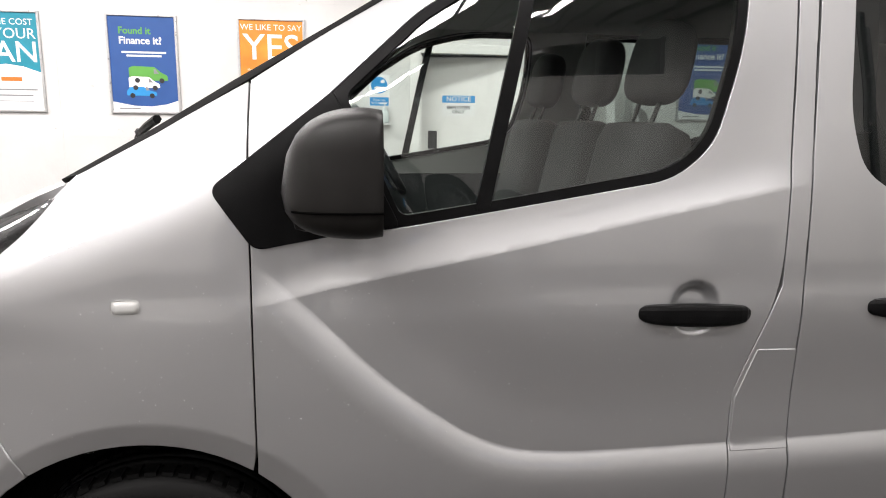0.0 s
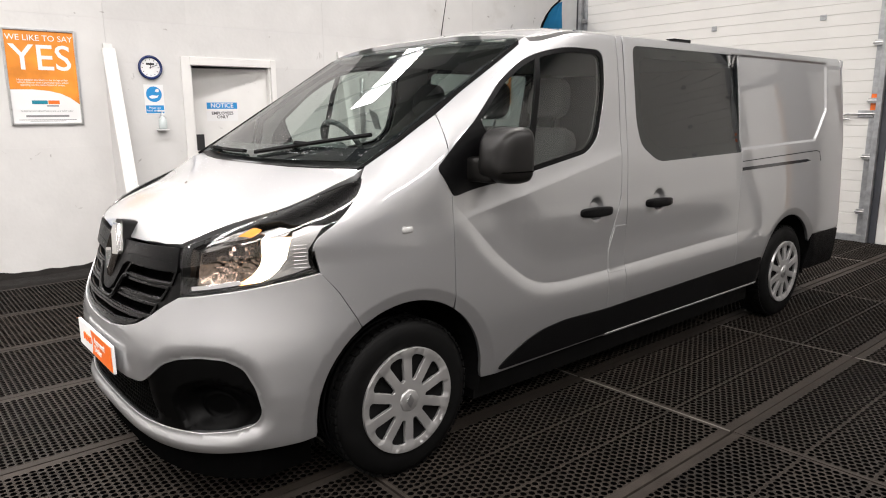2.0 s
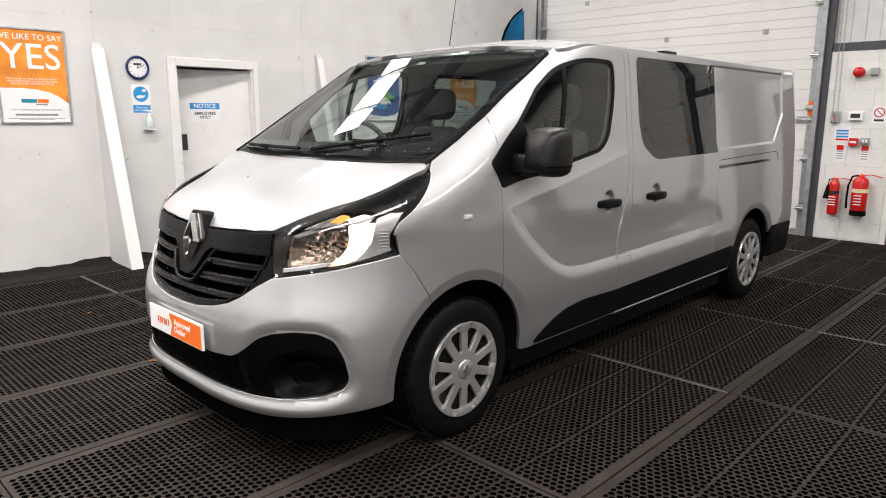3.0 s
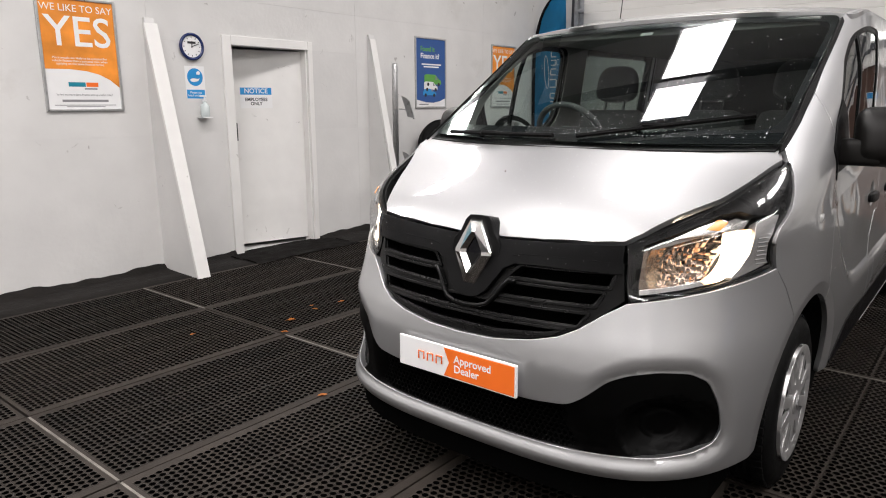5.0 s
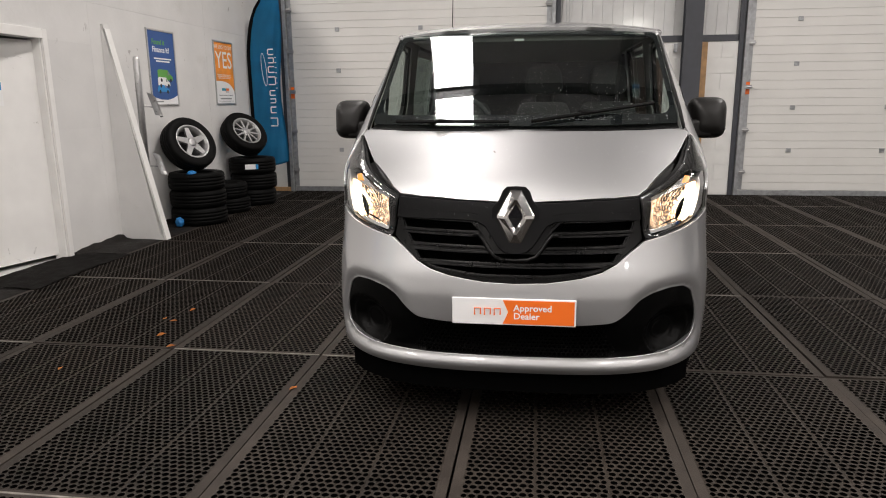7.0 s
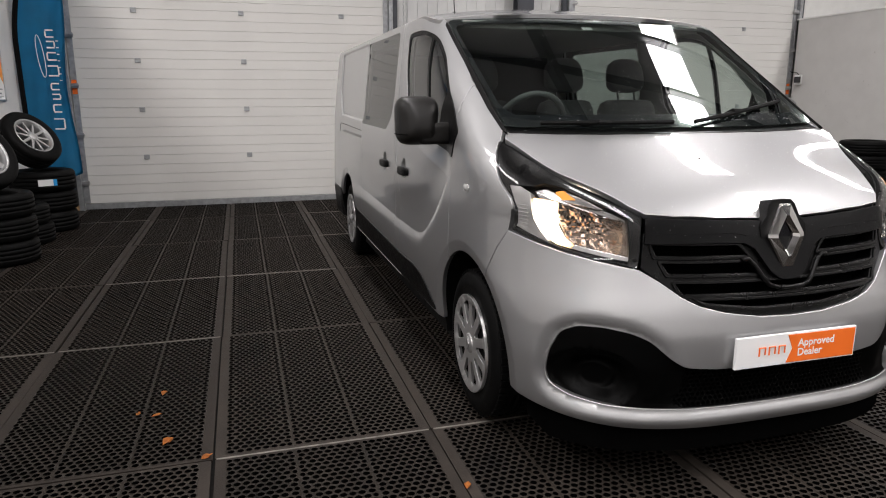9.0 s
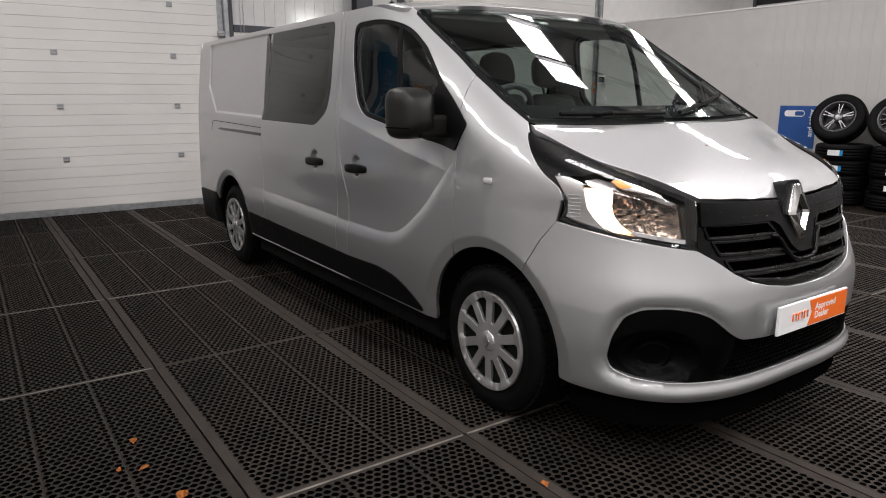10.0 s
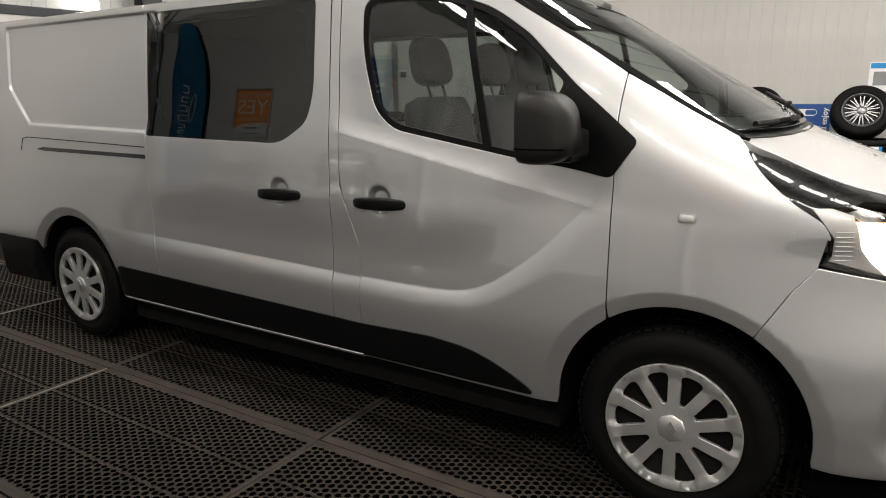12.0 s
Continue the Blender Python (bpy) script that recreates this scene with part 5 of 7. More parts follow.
spread = [(mid_p + (p - mid_p) * f, mid_z + (z - mid_z) * f) for p, z in LAMP_EDGE for f in (0.25, 0.5, 0.75, 0.9, 1.0)]


def quartic(p, z):
    p, z = p - mid_p, (z - mid_z) * 3
    return [1, p, z, p * p, p * z, z * z, p ** 3, p * p * z, p * z * z, z ** 3, p ** 4, p ** 3 * z, p * p * z * z, p * z ** 3, z ** 4]


fitted = np.linalg.lstsq(np.array([quartic(p, z) for p, z in spread]), np.array([on_front()(p, z)[:2] for p, z in spread]), rcond=None)[0]


def on_lens(off=0.0):
    """The headlamp's own smooth surface, off metres behind its face."""
    def place(phi, z):
        x, y = np.array(quartic(abs(phi), z)) @ fitted
        return float(x) + off * math.cos(phi), math.copysign(float(y) - off * abs(math.sin(phi)), phi), z
    return place


# Chrome tinted brown, painting in the lamp's warm light.
REFLECTOR = material("warm_tinted_reflector", (0.27, 0.215, 0.175), 0.18, 1.0, vary=0.2, scale=60)
for s in (1, -1):
    def mir(pts):
        return [(s * p, z) for p, z in pts]
    outer = LAMP_EDGE
    lamp = part("headlamp", panel(mir([fy(0.55, 1.025), fy(0.70, 1.10), fy(0.80, 1.145), fx(-0.40, 1.13), fx(-0.39, 1.02), fx(-0.41, 0.95), fy(0.77, 0.898), fy(0.66, 0.872), fy(0.57, 0.86)]), on_front(0.11), DARKSTEEL, step=0.03, depth=0.01), DARKSTEEL, van, "lit halogen headlamp with clear lens")
    top = [fy(0.532, 1.026), fy(0.60, 1.056), fy(0.68, 1.098), fy(0.75, 1.145), fx(-0.33, 1.20), fx(-0.20, 1.245)]
    part("housing", panel(mir([(p, z + 0.002) for p, z in top] + [(p, z - 0.03) for p, z in reversed(top)]), on_front(0.03), RUBBER, step=0.05, depth=0.004), RUBBER, lamp, "black lamp housing edge")
    part("lens", panel(mir(outer), on_lens(0.001), LENS, step=0.03, depth=0.004), LENS, lamp, "clear headlamp lens")
    part("lamp_rim", panel(mir(outer), on_lens(0.012), SATINBLACK, [mir([fy(0.576, 1.024), fy(0.62, 1.047), fy(0.69, 1.08), fy(0.75, 1.115), fy(0.80, 1.125), fx(-0.45, 1.112), fx(-0.345, 1.108), fx(-0.378, 1.068), fx(-0.412, 1.02), fx(-0.410, 0.968), fx(-0.40, 0.948), fy(0.77, 0.897), fy(0.66, 0.873), fy(0.588, 0.860), fy(0.582, 0.9)])], step=0.025, depth=0.05), SATINBLACK, lamp, "gloss black lamp surround")
    part("upper_reflector", panel(mir([fy(0.575, 0.995), fy(0.62, 1.03), fy(0.72, 1.065), fy(0.81, 1.10), fx(-0.46, 1.09), fy(0.83, 1.066), fy(0.72, 1.045), fy(0.63, 1.01)]), on_front(0.045), DARKCHROME, step=0.012, depth=0.02), DARKCHROME, lamp, "chrome upper reflector")
    part("indicator_pod", panel(mir(fillet([fy(0.645, 1.046), fy(0.70, 1.080), fy(0.75, 1.102), fy(0.772, 1.094), fy(0.752, 1.07), fy(0.70, 1.057)], 0.010)), on_front(0.0035), DARKCHROME, step=0.012, depth=0.004), DARKCHROME, lamp, "chrome indicator reflector")
    part("indicator_lens", panel(mir(fillet([fy(0.722, 1.076), fy(0.748, 1.104), fy(0.774, 1.098), fy(0.758, 1.074)], 0.006)), on_front(0.0022), AMBER, step=0.02, depth=0.002), AMBER, lamp, "amber indicator lens")
    part("marker", panel(mir([fx(-0.335, 1.112), fx(-0.37, 1.072), fx(-0.405, 1.02), fx(-0.403, 0.955), fy(0.805, 0.912), fy(0.826, 0.95), fy(0.842, 0.99), fy(0.848, 1.05), fx(-0.455, 1.085), fx(-0.40, 1.105)]), on_front(0.016), CAPSILVER, depth=0.03), CAPSILVER, lamp, "ribbed silver marker section")
    for k in range(7):
        z = 0.955 + k * 0.014
        part("rib", tube([on_front(0.0145)(s * fx(-0.418, z)[0], z), on_front(0.0145)(s * fx(-0.462, z)[0], z)], 0.0018, 6), STEEL, lamp)
    part("bottom_strip", panel(mir([fy(0.575, 0.880), fy(0.66, 0.894), fy(0.74, 0.912), fy(0.75, 0.900), fy(0.66, 0.880), fy(0.577, 0.866)]), on_front(0.02), CHROME, depth=0.03), CHROME, lamp, "chrome bottom strip")

    def facets(phi, z):
        y = on_front(0.05)(phi, z)[1]
        u, v = (abs(y) - 0.68) / 0.11, (z - 0.955) / 0.10
        i, j = math.floor(abs(y) / 0.013), math.floor(z / 0.021)
        tilt, lean = math.sin(12.9 * i + 78.2 * j), math.sin(39.3 * i + 11.1 * j)
        cell = 0.0030 * tilt * (abs(y) / 0.013 - i - 0.5) + 0.0044 * lean * (z / 0.021 - j - 0.5)
        return on_front(0.040 + 0.055 * max(0.0, 1 - u * u - 0.6 * v * v) + cell * step(0.60, 0.625, abs(y)))(phi, z)
    part("reflector", panel(mir([fy(0.575, 0.99), fy(0.62, 1.012), fy(0.70, 1.042), fy(0.80, 1.066), fy(0.80, 1.0), fy(0.77, 0.91), fy(0.66, 0.882), fy(0.582, 0.868)]), facets, REFLECTOR, step=0.005, depth=0.004, lip=0.001), REFLECTOR, lamp, "faceted chrome reflector, tinted brown for the warm lamp light")
    # crescent whose painted glow stands for bulb light on the reflector
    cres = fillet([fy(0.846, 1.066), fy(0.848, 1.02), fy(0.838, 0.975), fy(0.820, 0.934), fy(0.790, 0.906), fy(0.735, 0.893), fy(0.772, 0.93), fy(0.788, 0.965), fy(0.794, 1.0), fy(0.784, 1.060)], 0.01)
    part("light_crescent", panel(mir(cres), on_front(0.035), HALOGEN, depth=0.01), HALOGEN, lamp, "crescent reflector with painted glow")
# wheels


def wheel(cx, s):
    w = part("wheel", lathe([(0.20, -0.09), (0.215, -0.10), (0.235, -0.106), (0.285, -0.108), (0.315, -0.098), (0.328, -0.085), (0.336, -0.06), (0.336, -0.042), (0.327, -0.040), (0.327, -0.033), (0.337, -0.031), (0.337, -0.004), (0.327, -0.003), (0.327, 0.003), (0.337, 0.004), (0.337, 0.031), (0.327, 0.033), (0.327, 0.040), (0.336, 0.042), (0.336, 0.06), (0.328, 0.085), (0.315, 0.098), (0.285, 0.108), (0.262, 0.109), (0.258, 0.106), (0.235, 0.106), (0.215, 0.10), (0.205, 0.09)], 64), RUBBER, van, "black road tyre with a silver wheel cover", smooth=True)
    w.matrix_world = pose(cx, s * 0.806, 0.336)
    flip = pose(0, 0, 0, 0, 0, 0 if s > 0 else 180)
    lugs = bmesh.new()
    for k in range(60):
        a = 360 * k / 60
        for sy in (-1, 1):
            add_box(lugs, -0.012, 0.012, sy * 0.062 - 0.022, sy * 0.062 + 0.022, 0.331, 0.3405, 0.0, pose(0, 0, 0, 0, a, 0))
    tagged(part("tread", lugs, RUBBER, w), kind="stuff")
    rim = lathe([(0.205, 0.02), (0.20, 0.05), (0.12, 0.06), (0.08, 0.045), (0.0, 0.045)], 40)
    bmesh.ops.transform(rim, matrix=flip, verts=rim.verts)
    part("rim", rim, DARKSTEEL, w, "dark steel rim", smooth=True)
    outline = [(0.225 * math.cos(2 * math.pi * i / 60), 0.225 * math.sin(2 * math.pi * i / 60)) for i in range(60)]
    holes = []
    for k in range(10):
        a = 2 * math.pi * k / 10

        def pt(r, da):
            return 1.085 * r * math.cos(a + da), 1.085 * r * math.sin(a + da)
        holes.append(fillet([pt(0.080, -0.10), pt(0.13, -0.175), pt(0.174, -0.205), pt(0.181, -0.09), pt(0.182, 0.09), pt(0.176, 0.205), pt(0.13, 0.185), pt(0.080, 0.115)], 0.016, 4))

    def dish(x, z):
        r = (x * x + z * z) ** 0.5 / 1.085
        between = step(0.1, 0.2, 0.314 - abs(((math.atan2(z, x) + 0.31416) % 0.6283) - 0.314)) * step(0.14, 0.165, r) * (1 - step(0.197, 0.205, r))
        return x, s * (0.1135 - 0.30 * max(0, r - 0.06) ** 2 + 0.010 * step(0.16, 0.2, r) - 0.006 * between), z
    part("wheel_cover", panel(outline, dish, CAPSILVER, holes, step=0.012, depth=0.014, inside=(0, -s, 0)), CAPSILVER, w, "silver ten-spoke wheel cover")
    hub = lathe([(0.050, 0.09), (0.049, 0.1155), (0.044, 0.119), (0.0, 0.121)], 8)
    bmesh.ops.transform(hub, matrix=flip, verts=hub.verts)
    part("hub_cap", hub, CAPSILVER, w, smooth=True)
    dm = bmesh.new()
    add_prism(dm, [(0, 0.03), (0.019, 0), (0, -0.03), (-0.019, 0)], 0.004, Matrix(((1, 0, 0, 0), (0, 0, s, s * 0.121), (0, 1, 0, 0), (0, 0, 0, 1))))
    part("hub_badge", dm, STEEL, w, "small diamond badge")
    return w


for cx in (0.0, 3.498):
    for s in (1, -1):
        wheel(cx, s)
        c = ARCH_F if cx == 0 else ARCH_R
        bm = bmesh.new()
        n = 24
        a0 = [(c + 0.425 * math.cos(math.pi * (i / n * 1.16 - 0.08)), 0.36 + 0.42 * math.sin(math.pi * (i / n * 1.16 - 0.08))) for i in range(n + 1)]
        r0 = [bm.verts.new((x, s * (side(x, max(z, 0.3)) - 0.012), z)) for x, z in a0]
        r1 = [bm.verts.new((x, s * 0.55, z)) for x, z in a0]
        for i in range(n):
            bm.faces.new((r0[i], r0[i + 1], r1[i + 1], r1[i]))
        bm.faces.new(r1)
        part("arch_liner", bm, RUBBER, van, "black wheel-arch liner")
bm = bmesh.new()
add_box(bm, 0.42, 3.05, -0.86, 0.86, 0.20, 0.34)
add_box(bm, -0.62, 4.3, -0.5, 0.5, 0.19, 0.36)
add_box(bm, -0.60, -0.44, -0.6, 0.6, 0.27, 0.78)
add_box(bm, 3.92, 4.3, -0.82, 0.82, 0.3, 0.5)
prow = [(front(y, 0.30) + 0.058, y) for y in [0.8 * i / 12 for i in range(-12, 13)]]
part("underbody", bm, RUBBER, van, "black underbody")
# Deflector coloured flat black to paint in the shade under the bumper too.
part("air_deflector", prism([(-0.40, -0.8), *prow, (-0.40, 0.8)], 0.13, Matrix.Translation((0, 0, 0.16))), SHADEBLACK, van, "lower air deflector, blackened for the shade under the bumper")

# door mirrors


def mirror_shell(s):
    """A domed, square-shouldered shell, open at the back where the glass sits."""
    bm = bmesh.new()
    rings = []
    for k in range(15):
        u = k / 14
        x = 0.487 - 0.172 * u
        q = max(0.0, 1 - (0.985 * u) ** 3.2) ** (1 / 2.6) * (0.965 + 0.035 * min(1, u * 6))
        ring = []
        for i in range(40):
            a = 2 * math.pi * i / 40
            c, d = math.cos(a), math.sin(a)
            y = math.copysign(abs(c) ** 0.5, c) * 0.102 * q
            z = math.copysign(abs(d) ** 0.5, d) * 0.117 * q
            y -= 0.010 * max(0, z / 0.117) * (1 if c < 0 else -0.3)
            ring.append(bm.verts.new((x + 0.02 * (z / 0.117) * u, s * (1.05 + y), 1.332 + z)))
        rings.append(ring)
    for a, b in zip(rings, rings[1:]):
        for i in range(40):
            bm.faces.new((a[i], a[(i + 1) % 40], b[(i + 1) % 40], b[i]))
    bm.faces.new(rings[0]), bm.faces.new(rings[-1])
    return bm


for s in (1, -1):
    mi = part("mirror", mirror_shell(s), MIRRORPLASTIC, van, "black plastic door mirror", smooth=True)
    bm = bmesh.new()
    add_box(bm, 0.325, 0.452, 0.868, 1.06, 1.222, 1.325, 0.022, Matrix.Diagonal((1, s, 1, 1)))
    add_box(bm, 0.318, 0.46, 0.86, 0.915, 1.214, 1.333, 0.014, Matrix.Diagonal((1, s, 1, 1)))
    part("mirror_arm", bm, MIRRORPLASTIC, mi, smooth=True)
    seam = []
    for k in range(13):
        u = k / 14
        q = max(0.0, 1 - (0.985 * u) ** 3.2) ** (1 / 2.6) * (0.965 + 0.035 * min(1, u * 6))
        d = min(0.98, (0.062 / (0.117 * q)) ** 2)
        seam.append((0.487 - 0.172 * u - 0.0106 * u, s * (1.05 + (1 - d * d) ** 0.25 * 0.102 * q + 0.0004 + 0.0016), 1.27))
    part("mirror_seam", tube(seam, 0.0022, 6), SHADEBLACK, mi, "dark moulding seam")
    part("mirror_glass", box(0.4868, 0.4876, s * 1.05 - 0.078, s * 1.05 + 0.078, 1.255, 1.42), CHROME, mi, "mirror glass")

# cabin
bm = bmesh.new()
add_box(bm, 0.46, 3.0, -0.86, 0.86, 0.42, 0.5)
add_box(bm, 3.0, 4.25, -0.54, 0.54, 0.421, 0.501)
part("cabin_floor", bm, CABIN, van)
part("bulkhead", box(3.0, 3.04, -0.84, 0.84, 0.5, 1.79), CABIN, van, "dark cabin bulkhead")
bm = bmesh.new()
add_box(bm, -0.02, 0.44, -0.82, 0.82, 0.85, 1.285, 0.06)
add_box(bm, -0.14, 0.30, -0.74, 0.74, 1.1, 1.305, 0.02)
add_box(bm, 0.24, 0.48, 0.2, 0.6, 1.1, 1.345, 0.05)
add_box(bm, 0.3, 0.5, -0.18, 0.14, 0.75, 1.25, 0.05)
part("dashboard", bm, DASH, van, "dark grey moulded dashboard", smooth=True)
sw = bmesh.new()
add_tube(sw, [(0.185 * math.cos(2 * math.pi * i / 32), 0.185 * math.sin(2 * math.pi * i / 32), 0) for i in range(32)], 0.016, 8, True)
add_box(sw, -0.17, 0.17, -0.02, 0.025, -0.03, -0.01, 0.008)
add_box(sw, -0.03, 0.03, -0.17, 0.0, -0.03, -0.01, 0.008)
add_lathe(sw, [(0.06, -0.05), (0.065, -0.01), (0.0, 0.005)], 20, "z")
ob = part("steering_wheel", sw, CABIN, van, "dark steering wheel", smooth=True)
ob.matrix_world = pose(0.56, 0.40, 1.30, 0, 60, 0) @ pose(0, 0, 0, 0, 0, 90)


def seat(x, y, w, rear=False):
    bm = bmesh.new()
    add_box(bm, -0.45, 0.06, -w / 2, w / 2, 0.0, 0.16, 0.05, pose(x, y, 0.72))
    st = part("seat", bm, FABRIC, van, "charcoal fabric seat", smooth=True)
    bm = bmesh.new()
    add_box(bm, -0.06, 0.07, -w / 2, w / 2, 0.0, 0.45 if rear else 0.64, 0.06, pose(x + 0.02, y, 0.80, 0, 12, 0))
    for v in bm.verts:
        v.co.y = y + (v.co.y - y) * (1 - 0.22 * step(1.25, 1.46, v.co.z))
    part("backrest", bm, FABRIC, st, smooth=True)
    if not rear:
        bm = bmesh.new()
        bmesh.ops.create_uvsphere(bm, u_segments=28, v_segments=16, radius=1.0)
        for v in bm.verts:
            c = [math.copysign(abs(k) ** 0.62, k) for k in v.co]
            v.co = Vector((0.052 * c[0], (0.128 - 0.012 * c[2]) * c[1], 0.795 + 0.108 * c[2]))
        bmesh.ops.transform(bm, matrix=pose(x + 0.02, y, 0.80, 0, 12, 0), verts=bm.verts)
        part("headrest", bm, FABRIC, st, smooth=True)
        for k in (-0.06, 0.06):
            part("headrest_post", tube([(x + 0.13, y + k, 1.38), (x + 0.175, y + k, 1.51)], 0.007), DARKSTEEL, st, "dark steel headrest post")
    part("seat_base", box(x - 0.4, x + 0.05, y - w / 2 + 0.05, y + w / 2 - 0.05, 0.5, 0.74, 0.02), CABIN, st)


for sx, sy, w in ((1.06, 0.46, 0.48), (1.06, -0.12, 0.42), (1.06, -0.56, 0.44)):
    seat(sx, sy, w)
for sy in (0.54, 0.0, -0.54):
    seat(2.35, sy, 0.48, True)

# rain drops on the windscreen and bonnet


def drops(name, count, pick, parent, seed, size=1.0):
    r = random.Random(seed)
    verts, faces = [], []
    for _ in range(count):
        p, n = pick(r)
        n = Vector(n).normalized()
        u = n.orthogonal().normalized()
        w = n.cross(u)
        s = size * r.uniform(0.0010, 0.0024) * (1.5 if r.random() < 0.1 else 1)
        k = len(verts)
        for rad, up in ((1.0, 0.0), (0.75, 0.4)):
            verts += [tuple(Vector(p) + s * rad * (math.cos(math.pi * i / 3) * u + math.sin(math.pi * i / 3) * w) + n * s * up) for i in range(6)]
        verts.append(tuple(Vector(p) + n * s * 0.55))
        for i in range(6):
            a = (i + 1) % 6
            faces += [(k + i, k + a, k + 6 + a, k + 6 + i), (k + 6 + i, k + 6 + a, k + 12)]
    me = bpy.data.meshes.new("drops")
    me.from_pydata(verts, [], faces)
    for pl in me.polygons:
        pl.use_smooth = True
    me.materials.append(DROP)
    tagged(part(name, me, DROP, parent, "rain drops coloured white for their glints"), kind="stuff")


# Near-white colour paints in the glints of clear water.
DROP = material("glint_white_drop", (0.85, 0.86, 0.87), 0.08, 0.25, vary=0.02)


def on_screen(r):
    y, z = max(-0.74, min(0.74, r.gauss(-0.22, 0.3))), 1.34 + 0.42 * r.random() ** 2.2
    return (screen(y, z) - 0.0015, y, z), (-0.6, 0, 0.8)


def on_bonnet(r):
    x, y = r.uniform(-0.74, -0.18), r.uniform(-0.6, 0.6)
    return (x, y, bonnet(x, y)), (-0.3, 0, 0.95)


def on_band(r):
    y, z = r.uniform(-0.5, 0.5), r.uniform(0.95, 1.0)
    return (front(y, z) - 0.003, y, z), (-1, 0, 0.2)


def on_flank(r):
    x, z, s = r.uniform(-0.35, 1.3), r.uniform(0.75, 1.1), r.choice((1, -1))
    return (x, s * side(x, z), z), (0, s, 0.05)


drops("rainwater", 620, on_screen, ws, 3, 0.85)
part("screen_tag", panel([(0.01, 1.797), (0.07, 1.797), (0.07, 1.811), (0.01, 1.811)], lambda y, z: (screen(y, z) + 0.006, y, z), REPEATER, depth=0.002, lip=0.0005), REPEATER, ws, "pale tag at the top of the glass")
drops("rainwater", 320, on_bonnet, van, 4, 0.75)
drops("rainwater", 34, on_band, van, 5, 0.5)
drops("rainwater", 420, on_flank, van, 6, 0.5)
bm = bmesh.new()
bmesh.ops.create_uvsphere(bm, u_segments=10, v_segments=6, radius=1.0, matrix=pose(-0.48, 0.115, bonnet(-0.48, 0.115) + 0.0015, 0, -22, 35) @ Matrix.Diagonal((0.009, 0.0028, 0.002, 1)))
tagged(part("leaf_fragment", bm, BROWNDOOR), "small dark leaf fragment lying on the wet bonnet", "leaf")

# ---- things on and along the walls ----
def facing(wall, x, y, z):
    """A plane on a wall: its x to the viewer's right, y up, z out of the wall."""
    c = {"posters": ((1, 0, 0), (0, 0, 1), (0, -1, 0)), "end": ((0, -1, 0), (0, 0, 1), (-1, 0, 0)), "partition": ((-1, 0, 0), (0, 0, 1), (0, 1, 0))}[wall]
    return Matrix(((c[0][0], c[1][0], c[2][0], x), (c[0][1], c[1][1], c[2][1], y), (c[0][2], c[1][2], c[2][2], z), (0, 0, 0, 1)))


def plate_box(x0, x1, y0, y1, z0, z1, m, bevel=0.0):
    bm = box(x0, x1, y0, y1, z0, z1, bevel)
    bmesh.ops.transform(bm, matrix=m, verts=bm.verts)
    return bm


def bars(name, rows, m, mat, parent, z=0.0):
    """Plain bars that stand for small print: (x0, x1, y, height)."""
    for x0, x1, y, h in rows:
        part(name, plate_box(x0, x1, y - h / 2, y + h / 2, z, z + 0.0008, m), mat, parent)


